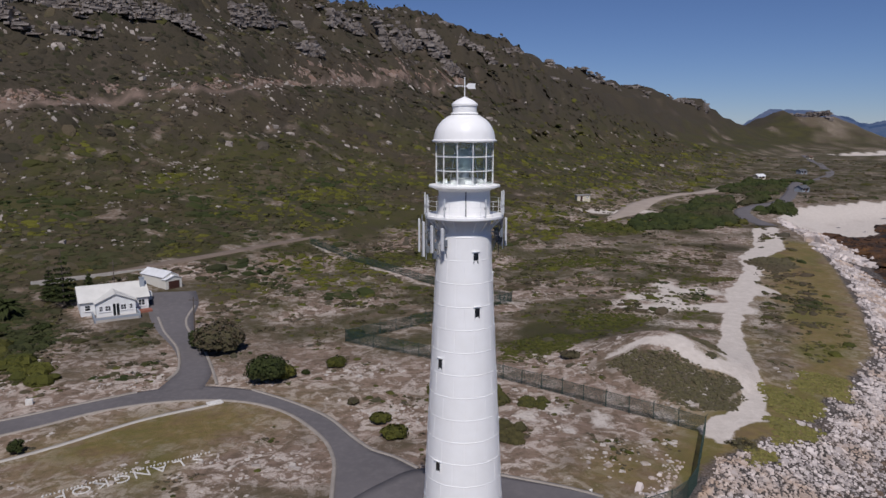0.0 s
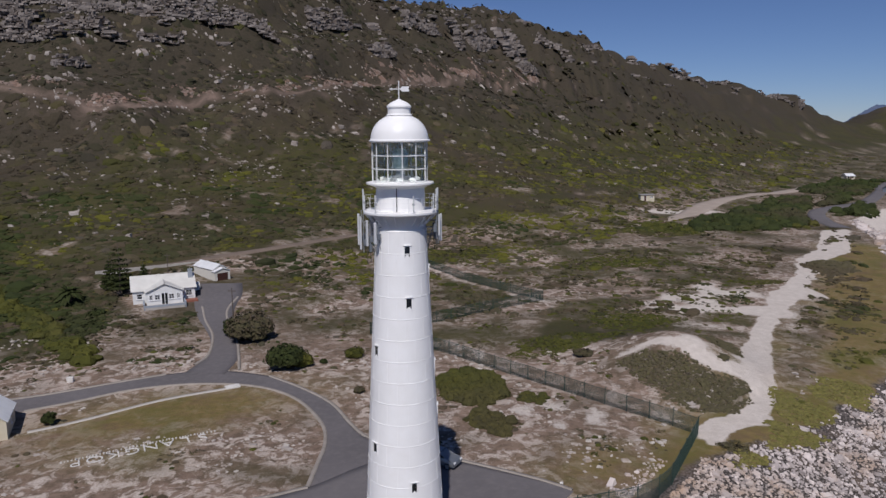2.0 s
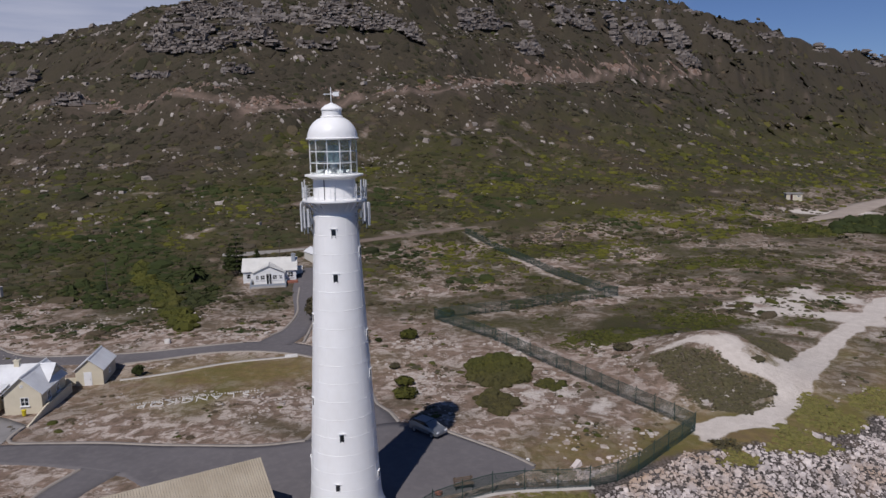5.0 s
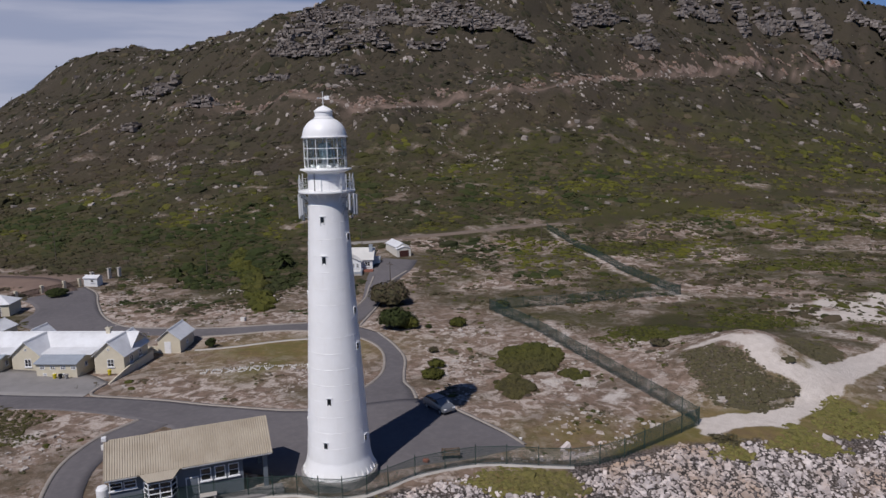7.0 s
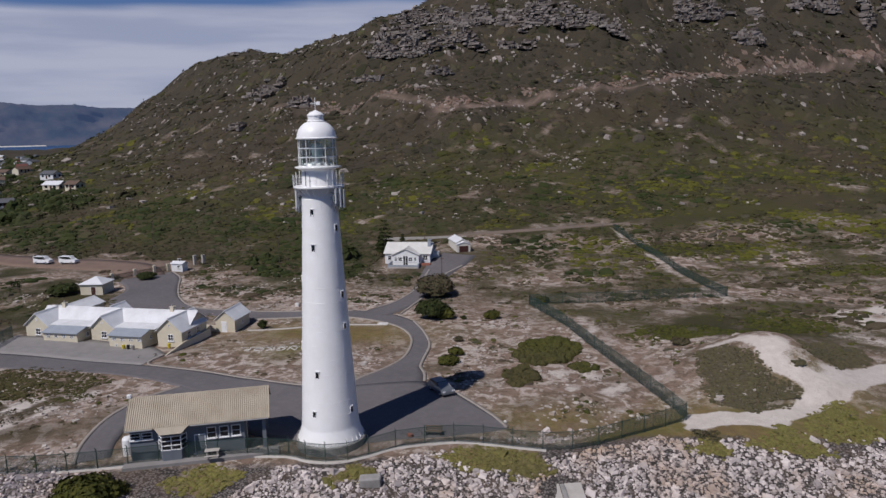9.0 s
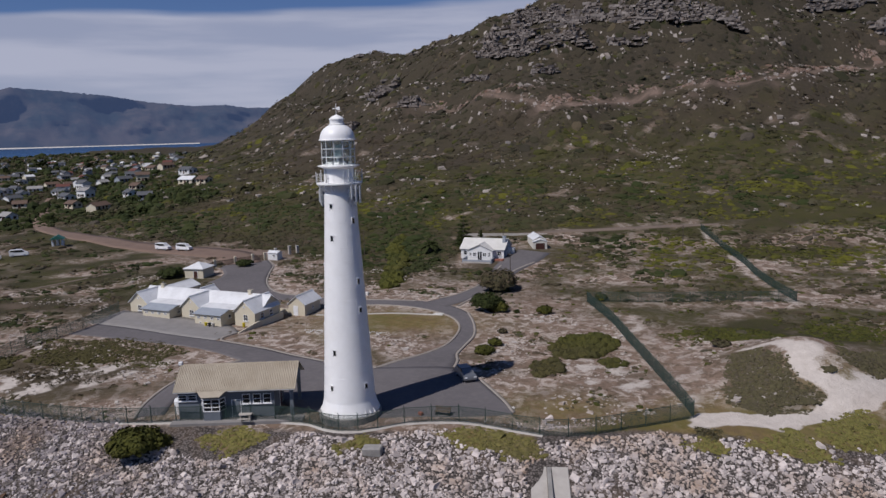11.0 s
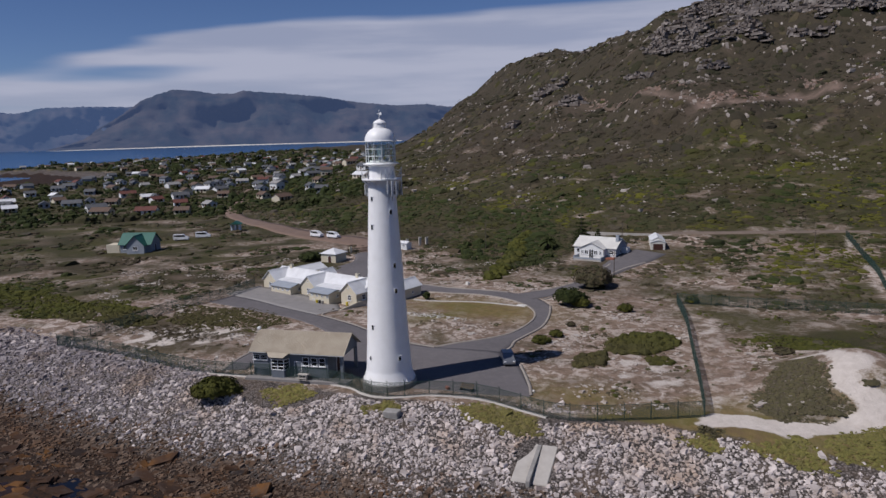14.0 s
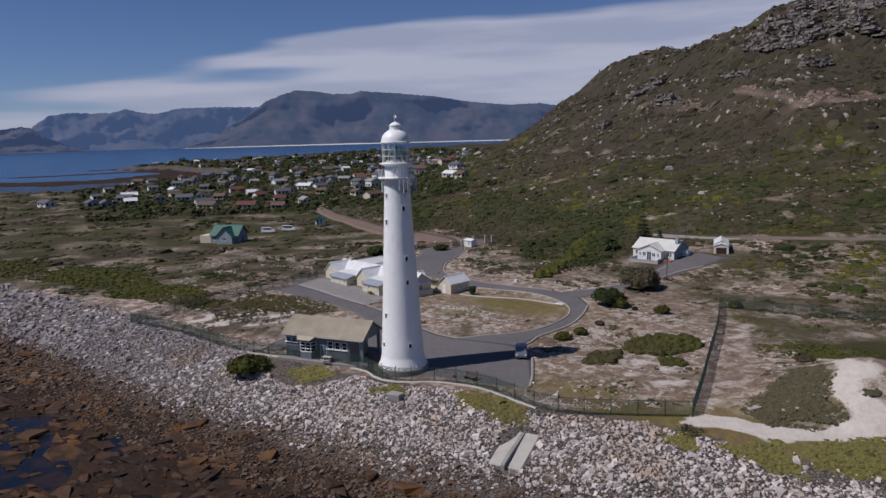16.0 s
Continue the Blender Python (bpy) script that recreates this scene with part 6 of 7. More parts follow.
# ---- houses of the village and along the coast ----
def village_house(m, w, d, eave, ridge, wall, roof, label, category="house", hip=False):
    T = thing("village_house", m, label, category, "village houses")
    gable_block(T, -w / 2, -d / 2, w / 2, d / 2, eave, ridge, "x", wall, roof, 0.4, -1.5)
    for x in (-w * 0.28, w * 0.22):
        bm = bmesh.new()
        box(bm, x - 0.7, -d / 2 - 0.04, 0.9, x + 0.7, -d / 2 + 0.02, 2.1)
        part("window", bm, "dark_glass", T)
        bm = bmesh.new()
        box(bm, w / 2 - 0.02, x * d / w - 0.6, 0.9, w / 2 + 0.04, x * d / w + 0.6, 2.1)
        part("window", bm, "dark_glass", T)
    bm = bmesh.new()
    box(bm, -0.5, -d / 2 - 0.05, 0, 0.5, -d / 2 + 0.02, 2.05)
    part("door", bm, "door_brown", T)
    return T


KINDS = [("white_wall", "grey_roof", "white village house with a grey roof"), ("white_wall", "red_roof", "white village house with a dull red roof"),
         ("cream_wall", "brown_roof", "cream village house with a brown roof"), ("white_wall", "thatch", "white village house with a pale sheet roof"),
         ("side_wall", "grey_roof", "grey village house with a slate roof"), ("cream_wall", "white_roof", "cream village house with a white roof")]
proto = {}


def place_house(x, y, yaw, kind, size):
    key = (kind, size)
    w, d, e, r = ((6.0, 4.8, 2.3, 3.6), (8.6, 5.4, 2.4, 3.8), (7.0, 5.6, 3.9, 5.2))[size]
    m = pose(x, y, gz(x, y) - 0.1, 0, 0, yaw)
    if key in proto:
        return copy_thing(proto[key], m)
    proto[key] = village_house(m, w, d, e, r, *KINDS[kind])
    return proto[key]


for x, y, yaw, k, s in ((-326, -79, 40, 0, 1), (-300, -52, 20, 4, 1), (-303, -34, 100, 5, 0), (-262, 6, 60, 2, 1), (-250, 24, 70, 1, 1), (-243, 38, 70, 2, 0), (-341, 31, 15, 0, 0), (-335, 44, 100, 0, 1),
                        (-384, 96, 30, 0, 1), (-404, 113, 20, 0, 2), (-333, 88, 10, 0, 1), (-268, 52, 20, 3, 0), (-372, 60, 60, 5, 1), (-310, -8, 80, 0, 1), (-420, 60, 15, 2, 1), (-455, 96, 70, 3, 1),
                        (209, 477, 20, 5, 0), (192, 385, 30, 4, 0), (268, 540, 20, 4, 0), (420, 830, 20, 2, 0)):
    place_house(x, y, yaw, k, s)
rng = random.Random(11)
done = []
tries = 0
while len(done) < 225 and tries < 9000:
    tries += 1
    r = math.exp(rng.uniform(math.log(330), math.log(1350)))
    a = radians(rng.uniform(65, 101))
    x, y = 60 - math.sin(a) * r, 20 + math.cos(a) * r
    if float(land(x, y)) > -14 or float(hill(x, y)[1]) > 38 or any(math.hypot(x - p, y - q) < 17 + r * 0.006 for p, q in done) or abs(y - 70 - (x + 290) * -0.2) < 9 and x > -420:
        continue
    done.append((x, y))
    place_house(x, y, rng.choice((10, 25, 70, 100, 115)) + rng.uniform(-8, 8), rng.choice((0, 0, 0, 3, 4, 4, 4, 4, 2, 2, 2, 1, 5)), rng.choice((0, 0, 1, 1, 2)))

G = thing("green_roofed_house", pose(-141, 18.5, gz(-141, 18.5), 0, 0, 62), "timber house with a green sheet roof and gabled porch", "house")
gable_block(G, -4.5, -3.2, 4.5, 3.2, 2.6, 5.2, "x", "side_wall", "green_roof", 0.5, -1)
gable_block(G, -1.6, -5.2, 3.6, -1.0, 2.5, 5.0, "y", "side_wall", "green_roof", 0.4, -1)
framed_window(G, pose(1.0, -5.2, 0.9), 1.4, 1.1, 1)
framed_window(G, pose(-3, -3.2, 0.9), 1.2, 1.1, 1)
plain_door(G, pose(4.5, 0, 0, 0, 0, 90))
part("side_shed", made(box, -9, -2.5, -1, -5.2, 2.0, 2.2), "cream_wall", G)
H = thing("guard_hut", pose(-170, 50, gz(-170, 50), 0, 0, 70), "small white shelter with a green roof", "hut")
for x in (-1.3, 0, 1.3):
    part("pillar", made(box, x - 0.3, -1.3, -0.6, x + 0.3, 1.3, 2.5), "white_wall", H)
bm = bmesh.new()
prism(bm, [(-2.0, 2.5), (2.0, 2.5), (0, 3.6)], "y", -2, 2)
part("roof", bm, "green_roof", H)
K = thing("toilet_block", pose(57, 296, gz(57, 296), 0, 0, 10), "small pale flat-roofed block beside the parking ground", "hut")
part("wall", made(box, -2.8, -1.6, -0.8, 2.8, 1.6, 2.3), "cream_wall", K)
part("roof", made(box, -3.1, -1.9, 2.3, 3.1, 1.9, 2.5), "thatch", K)
plain_door(K, pose(-1, -1.6, 0))
framed_window(K, pose(1.6, -1.6, 1.2), 1.2, 0.6, 1)

# ---- scattered shrubs, stones and crags ----
RS = np.random.default_rng(7)


def dome_forms(count, rings, seg, seed):
    """Rough leafy mounds, flat below."""
    rng = np.random.default_rng(seed)
    out = []
    for _ in range(count):
        V = [(0, 0, 1.0 * rng.uniform(0.85, 1.1))]
        for i in range(1, rings + 1):
            a = 1.5708 * i / rings * 1.05
            for k in range(seg):
                t = 6.28319 * (k + 0.5 * (i % 2)) / seg
                q = rng.uniform(0.72, 1.22)
                V.append((math.sin(a) * math.cos(t) * q, math.sin(a) * math.sin(t) * q, max(-0.25, math.cos(a) * rng.uniform(0.75, 1.2)) if i < rings else -0.25))
        F = [(0, 1 + k, 1 + (k + 1) % seg) for k in range(seg)]
        for i in range(rings - 1):
            for k in range(seg):
                p, q = 1 + i * seg + k, 1 + i * seg + (k + 1) % seg
                F += [(p, p + seg, q + seg), (p, q + seg, q)]
        out.append((np.array(V), np.array(F)))
    return out


def tuft_forms(count, leaves, seed, spread=0.4):
    """Shrubs of ragged leafy sprays over a low dome."""
    rng = np.random.default_rng(seed)
    out = []
    for _ in range(count):
        t, u = rng.uniform(0, 6.283, leaves), rng.uniform(0.05, 1, leaves)
        h = np.sqrt(1 - u * u)
        P = np.stack([np.cos(t) * h, np.sin(t) * h, u * 0.9], 1) * rng.uniform(0.55, 1.0, (leaves, 1))
        V = rng.normal(0, spread, (leaves, 3, 3))
        N = P / np.linalg.norm(P, axis=1)[:, None]
        V = P[:, None] + V - 0.72 * (V * N[:, None]).sum(2)[..., None] * N[:, None]
        V[..., 2] = np.maximum(V[..., 2], -0.2)
        out.append((V.reshape(-1, 3), np.arange(leaves * 3).reshape(-1, 3)))
    return out


def cobble_forms(count, seed):
    """Broken stones with few flat faces."""
    rng = np.random.default_rng(seed)
    C = np.array([(-1, -1, -1), (1, -1, -1), (1, 1, -1), (-1, 1, -1), (-1, -1, 1), (1, -1, 1), (1, 1, 1), (-1, 1, 1)], float)
    F = np.array([(4, 5, 6), (4, 6, 7), (0, 1, 5), (0, 5, 4), (1, 2, 6), (1, 6, 5), (2, 3, 7), (2, 7, 6), (3, 0, 4), (3, 4, 7)])
    out = []
    for _ in range(count):
        V = C * rng.uniform(0.62, 1.15, (8, 3))
        V[4:, :2] *= rng.uniform(0.66, 0.98)
        out.append((V, F))
    return out


def plate_forms(count, seed):
    """Flat broken slabs with angular outlines and steep edges."""
    rng = np.random.default_rng(seed)
    out = []
    for _ in range(count):
        n = int(rng.integers(5, 7))
        t = np.sort(rng.uniform(0, 6.283, n))
        t = t * 0.5 + np.arange(n) * 6.283 / n * 0.5
        r = rng.uniform(0.5, 1.4, n)
        ring = np.stack([np.cos(t) * r * 1.35, np.sin(t) * r], 1)
        V = [(a, b, -1.0) for a, b in ring * 1.06] + [(a, b, rng.uniform(0.5, 1.1)) for a, b in ring * rng.uniform(0.86, 0.98, (n, 1))] + [(0, 0, 0.95)]
        F = []
        for k in range(n):
            q = (k + 1) % n
            F += [(k, q, n + q), (k, n + q, n + k), (n + k, n + q, 2 * n)]
        out.append((np.array(V), np.array(F)))
    return out


def scatter(name, forms, x, y, size, flat, material, label, category, sink=0.15, tilt=0.0, z=None, yaw=None, stretch=1.0, hug=False):
    """One mesh of many forms set on the ground."""
    n = len(x)
    z = ground(x, y) if z is None else z
    pick = RS.integers(0, len(forms), n)
    yaw = RS.uniform(0, 6.283, n) if yaw is None else yaw
    sx, sy = size * stretch * RS.uniform(0.8, 1.25, n), size * RS.uniform(0.8, 1.25, n)
    sz = size * flat * RS.uniform(0.8, 1.25, n)
    tx, ty = RS.normal(0, 1, n) * tilt, RS.normal(0, 1, n) * tilt
    if hug:       # lean with the slope
        tx, ty = tx + np.clip((ground(x + 1, y) - z), -1.2, 1.2), ty + np.clip((ground(x, y + 1) - z), -1.2, 1.2)
    VV, FF, off = [], [], 0
    for f, (V, F) in enumerate(forms):
        i = np.where(pick == f)[0]
        if not len(i):
            continue
        P = V[None] * np.stack([sx[i], sy[i], sz[i]], 1)[:, None]
        c, s = np.cos(yaw[i])[:, None], np.sin(yaw[i])[:, None]
        X, Y = P[..., 0] * c - P[..., 1] * s, P[..., 0] * s + P[..., 1] * c
        Z = P[..., 2] + X * tx[i][:, None] + Y * ty[i][:, None]
        Q = np.stack([X + x[i][:, None], Y + y[i][:, None], Z + (z[i] - sink * sz[i])[:, None]], 2)
        VV.append(Q.reshape(-1, 3))
        FF.append((F[None] + (np.arange(len(i)) * len(V))[:, None, None] + off).reshape(-1, 3))
        off += len(i) * len(V)
    return solid(name, np.concatenate(VV), np.concatenate(FF), material, label, category, "stuff")


BUILT = [(-8.5, 36, 9.5), (-57, 50, 12), (-66, 46, 11), (-47, 56, 6), (-47.5, 66, 5), (-56, 119, 8.5), (-52, 128, 9), (-55, 137, 6), (-91, 62.7, 6), (-76, 54, 6), (-76, 66, 6.5), (-84, 69, 7), (-92, 75, 7.5), (-63, 68, 3.5), (-56, 71.5, 3.5), (-98, 79, 6), (1, 46, 7), (3, 55, 10),
         (-12, 48, 9), (-141, 18, 8), (-104, 83, 9), (-128, 70, 12), (-157, 34, 8), (-8, 60, 6), (25.6, 51.0, 2.2), (24.0, 52.6, 2.2), (27, 87, 6), (31, 96, 6), (9.8, 41.6, 0.9)]
TRACKS = [([(12.5, 130.5), (1, 142.5), (-11, 156.3), (-22, 167), (-33.8, 177)], 1.6), ([(-33, 85), (-33.6, 92), (-37.5, 101.5), (-42.5, 110), (-46.4, 118)], 3.2), ([(-5, 61), (-9, 68), (-15, 77), (-22, 82.5), (-32, 84), (-42, 78), (-52, 72)], 3.6), ([(-62, 32), (-46, 40), (-32, 46), (-20, 47)], 5.0),
          ([(-25.5, 44.5), (-25, 39), (-22.4, 33.5), (-15, 27.2)], 2.7), (SAND_PATH, 3.4), (FENCE_PATH, 1.5), ([(-78, 134), (-60.4, 148), (-50, 160.5), (-40, 175), (-32, 186), (-22, 197), (-15, 210), (-8, 227), (2, 247), (24, 273), (38, 297)], 2.0),
          ([(-114, 82), (-128, 77), (-145, 69), (-172, 64), (-200, 59), (-236, 58), (-292, 70), (-360, 86)], 4.5), ([(111, 243), (113, 266), (122, 291), (140, 312), (157, 330), (190, 391), (214, 436)], 4), ([(58, 270), (64, 262), (79, 293), (96, 322), (116, 352), (147, 394)], 4),
          ([(-3.4, 37.4), (5.4, 41.9), (9.9, 50.1), (19.5, 56.6), (24.6, 64.8), (27.7, 72)], 1.2)]


def free(x, y, r):
    ok = np.ones(len(x), bool)
    for a, b, q in BUILT:
        ok &= np.hypot(x - a, y - b) > q + r
    for pts, w in TRACKS:
        ok &= polyline(x, y, pts)[0] > w + r
    return ok


def polar(n, r0, r1, a0, a1):
    r = np.exp(RS.uniform(math.log(r0), math.log(r1), n))
    a = np.radians(RS.uniform(a0, a1, n))
    return 30 - np.sin(a) * r, 25 + np.cos(a) * r, r


def hillside():
    forms = dome_forms(9, 2, 7, 1) + tuft_forms(5, 22, 1, 0.34)
    small = dome_forms(9, 2, 5, 2) + tuft_forms(4, 15, 2, 0.36)
    x, y, r = polar(104000, 95, 900, -36, 128)
    D = hill(x, y)[1]
    S = land(x, y)
    cover = waves(x, y, 30, 31) * 0.6 + waves(x, y, 9, 32) * 0.5
    west = x < -45
    keep = (S < -8) & ((D > np.where(west, -42, -28)) & (cover > np.where(west & (D < 30), -0.9, -0.5)) | (D <= -28) & (cover > 0.18)) & (polyline(x, y, HILL_ROAD)[0] > 2.5) & (D < 420) & (bare_patches(x, y, D) < RS.uniform(0.2, 1.0, len(x)))
    x, y, r = x[keep], y[keep], r[keep]
    size = (0.27 + RS.gamma(1.7, 0.21, len(x))) * np.clip(r / 190, 0.55, 2.6) ** 0.75
    ok = free(x, y, size * 0.8)
    x, y, size, r = x[ok], y[ok], size[ok], r[ok]
    D = hill(x, y)[1]
    big = r < 250
    dry = (waves(x, y, 42, 33) + 0.009 * np.clip(D - 45, 0, 110) * (x < 0) + RS.normal(0, 0.5, len(x)) > 0.5) | (D < -30) & (RS.random(len(x)) < 0.45)
    yellow = ~dry & (waves(x, y, 55, 37) * 0.8 + waves(x, y, 17, 38) * 0.4 - np.abs(D - 22) / 110 + np.clip((x + 110) / 160, 0, 0.5) + RS.normal(0, 0.1, len(x)) > 0.14)
    deep = ~dry & (D < 55) & (waves(x, y, 90, 45) * 0.2 - np.clip((x + 60) / 200, 0, 0.4) + waves(x, y, 38, 39) + 0.4 * waves(x, y, 12, 40) > np.where(x < -45, np.where(D < 15, -0.25, 0.15), 0.32))
    high = (D + 26 * waves(x, y, 70, 47) + 14 * waves(x, y, 21, 48) + RS.normal(0, 14, len(x)) > np.where(x < -120, 62, 105)) & (RS.random(len(x)) < 0.68)
    tone = np.where(high, 4, np.where(dry, 1, np.where(deep, 3, np.where(yellow, 2, 0))))
    g0 = ground(x, y)
    contour = np.arctan2(ground(x, y + 3) - g0, ground(x + 3, y) - g0) + 1.5708 + RS.normal(0, 0.35, len(x))
    for sel, f in ((big, forms), (~big, small)):
        for d, mt, lb in ((0, "fynbos", "dense olive-green fynbos shrubs on the hillside"), (1, "dry_bush", "dry brown shrubs among the fynbos"), (2, "fynbos_yellow", "yellow-green fynbos on the lower slope"), (3, "dark_bush", "dark green thickets at the foot of the hill"),
                          (4, "heath", "grey-brown heath on the upper slope")):
            i = sel & (tone == d)
            scatter("fynbos_shrubs", f, x[i], y[i], size[i] * (1.1 if d == 3 else 1.0), 0.62 if d == 3 else 0.52, mt, lb, "shrubs", 0.12, 0.05, yaw=contour[i], stretch=1.4, hug=True)
    # loose pale rocks, in drifts
    x, y, r = polar(42000, 150, 800, -34, 100)
    D = hill(x, y)[1]
    c = waves(x, y, 24, 35) * 0.7 + waves(x, y, 60, 36) * 0.55 + np.clip(D / 500, 0, 0.35) + np.where(x < -60, 0.12, -0.14)
    keep = (D > 12) & (D < 330) & (c + RS.normal(0, 0.08, len(x)) > np.where(x < -60, 0.5, 0.68)) & free(x, y, 1)
    x, y, r = x[keep], y[keep], r[keep]
    size = (0.10 + RS.gamma(1.0, 0.21, len(x))) * np.clip(r / 220, 0.7, 1.8)
    scatter("hillside_rocks", cobble_forms(14, 3), x, y, size * 0.8, 0.55, "hill_rock", "pale grey sandstone rocks in drifts over the hillside", "rocks", 0.0, 0.12, hug=True)
    x, y, r = polar(3000, 150, 700, -30, 100)
    keep = (hill(x, y)[1] > 8) & (hill(x, y)[1] < 300) & (RS.random(3000) < np.where(x < -70, 0.55, 0.22))
    x, y, r = x[keep], y[keep], r[keep]
    scatter("hillside_rocks", cobble_forms(12, 8), x, y, (0.16 + RS.gamma(1.1, 0.24, len(x))) * np.clip(r / 220, 0.7, 1.8), 0.6, "hill_rock", "single pale boulders among the shrubs", "rocks", 0.0, 0.2)


def blocks(name, x, y, z, hx, hy, hz, yaw, material, label, category):
    """Many rough rectangular stones in one mesh: centres, half sizes and turns."""
    n = len(x)
    C = np.array([(-1, -1, -1), (1, -1, -1), (1, 1, -1), (-1, 1, -1), (-1, -1, 1), (1, -1, 1), (1, 1, 1), (-1, 1, 1)], float)
    P = C[None] * RS.uniform(0.72, 1.14, (n, 8, 3)) * np.stack([hx, hy, hz], 1)[:, None]
    c, s = np.cos(yaw)[:, None], np.sin(yaw)[:, None]
    V = np.stack([P[..., 0] * c - P[..., 1] * s + x[:, None], P[..., 0] * s + P[..., 1] * c + y[:, None], P[..., 2] + z[:, None]], 2)
    Q = np.array([(0, 3, 2, 1), (4, 5, 6, 7), (0, 1, 5, 4), (1, 2, 6, 5), (2, 3, 7, 6), (3, 0, 4, 7)])
    F = (Q[None] + (np.arange(n) * 8)[:, None, None]).reshape(-1, 4)
    return solid(name, V.reshape(-1, 3), F, material, label, category, "stuff")


CRAGS = [(-229, 318, 50, 11), (-180, 314, 50, 13), (-148, 322, 24, 12), (-130, 341, 36, 11), (-201, 270, 46, 11), (-177, 285, 30, 8), (-152, 306, 22, 5), (-167, 262, 12, 4.5), (-273, 244, 46, 4), (-204, 251, 22, 3), (-115, 450, 36, 16), (-76, 424, 20, 11),
         (-73, 550, 46, 14), (-48, 590, 40, 20), (-30, 625, 40, 24), (-3, 663, 70, 24), (9, 595, 34, 12), (-299, 260, 34, 6), (-224, 225, 16, 5), (-250, 205, 12, 4), (-213, 283, 36, 9), (-95, 500, 24, 9), (-160, 345, 34, 9), (30, 720, 40, 11), (75, 850, 40, 6), (140, 985, 60, 6),
         (230, 1075, 60, 6), (320, 1225, 50, 6), (430, 1320, 60, 9), (480, 1338, 50, 8), (800, 1570, 130, 12), (822, 1600, 90, 10), (770, 1610, 70, 8)]


def crags():
    """Cliffs of banded sandstone under the crest: courses of rough blocks along the slope's contour."""
    spots = [(*c, 0.88) for c in CRAGS]
    x, y = RS.uniform(-520, 520, 90000), RS.uniform(170, 1250, 90000)
    D = hill(x, y)[1]
    n = waves(x, y, 80, 51) * 0.7 + waves(x, y, 28, 52) * 0.5
    band = np.exp(-((D - 196 - 10 * n) / 7) ** 2) + np.exp(-((D - 236 - 12 * n) / 9) ** 2) + 0.8 * np.exp(-((D - 168 - 8 * n) / 6) ** 2) * (x < -110) + 0.9 * np.exp(-((D - 275) / 14) ** 2)
    k = np.where(RS.random(len(x)) < np.clip(band * np.clip(n + 0.15, 0, 1), 0, 1) * 0.10 * np.clip(330 / np.hypot(x, y), 0.25, 1))[0]
    spots += [(x[i], y[i], RS.uniform(2, 9) * max(1, math.hypot(x[i], y[i]) / 450), RS.uniform(0.7, 2.3) * max(1, math.hypot(x[i], y[i]) / 420), 0.8) for i in k]
    out = []
    for x0, y0, length, high, solidity in spots:
        far = min(1.7, max(0.7, math.hypot(x0 - 30, y0 - 30) / 430))
        e = 4.0
        gx, gy = float(hill(x0 + e, y0)[0] - hill(x0 - e, y0)[0]), float(hill(x0, y0 + e)[0] - hill(x0, y0 - e)[0])
        a = math.atan2(gy, gx) - 1.5708
        ux, uy = math.cos(a), math.sin(a)
        nx, ny = -uy, ux                              # uphill
        course = RS.uniform(0.7, 1.3) * far
        m = max(1, int(round(high / course)))
        rise = max(0.25, math.hypot(gx, gy) / (2 * e))
        for j in range(m):
            half = length / 2 * (1 - 0.25 * (j / m) ** 2) * RS.uniform(0.8, 1.04)
            shelf = j * course / (rise + 0.75) + RS.normal(0, 0.35) * far
            p = -half
            while p < half:
                w = (0.4 + RS.gamma(1.2, 1.3)) * far
                if RS.random() < solidity:
                    top = high * (1 - 0.8 * (abs(p) / (length / 2 + 0.1)) ** 4) * (0.74 + 0.28 * math.sin(p * 0.29 / far + x0) + 0.22 * math.sin(p * 0.83 / far + y0))
                    if j * course < top + 0.4:
                        back = shelf + RS.normal(0, 0.55) * far + 1.1 * math.sin(p * 0.22 / far + y0) * far
                        out.append((x0 + ux * (p + w / 2) + nx * back, y0 + uy * (p + w / 2) + ny * back, j, course, w * 0.53, RS.uniform(1.4, 2.6) * far, course * RS.uniform(0.42, 0.85), a + RS.normal(0, 0.16), x0 + ux * p, y0 + uy * p, high))
                p += w * RS.uniform(0.98, 1.12)
    B = np.array(out)
    base = ground(B[:, 0], B[:, 1])
    foot = ground(B[:, 8], B[:, 9])
    z = np.maximum(base - 0.1 * B[:, 3], np.minimum(foot + (B[:, 2] + 0.35) * B[:, 3], base + 0.8 * B[:, 10]))
    blocks("rock_ledges", B[:, 0], B[:, 1], z, B[:, 4], B[:, 5], B[:, 6], B[:, 7], "crag_rock", "weathered grey sandstone cliffs and ledges below the crest", "crag")


def mats(name, spots, forms, label, category):
    """Low cushions of one kind of plant: centre, radii, turn, cushion size, flatness, number, material."""
    for cx, cy, rx, ry, turn, size, flat, cnt, mt in spots:
        if size > 0.5:
            size, cnt, flat = min(size, 1.5) * 0.52, int(cnt * 2.0), flat * 0.75
        t, rr = RS.uniform(0, 6.283, cnt), RS.random(cnt) ** 0.5
        rr = rr * (1 + 0.16 * np.sin(3 * t + cx) + 0.12 * np.sin(5 * t + cy))
        q = np.stack([np.cos(t), np.sin(t)], 1) * rr[:, None] * 0.86
        c, s = math.cos(radians(turn)), math.sin(radians(turn))
        x, y = cx + q[:, 0] * rx * c - q[:, 1] * ry * s, cy + q[:, 0] * rx * s + q[:, 1] * ry * c
        sz = size * (0.55 + RS.gamma(2, 0.2, cnt)) * (1.15 - 0.35 * rr)
        scatter(name, forms, x, y, sz, flat, mt, label, category, 0.1, 0.05)


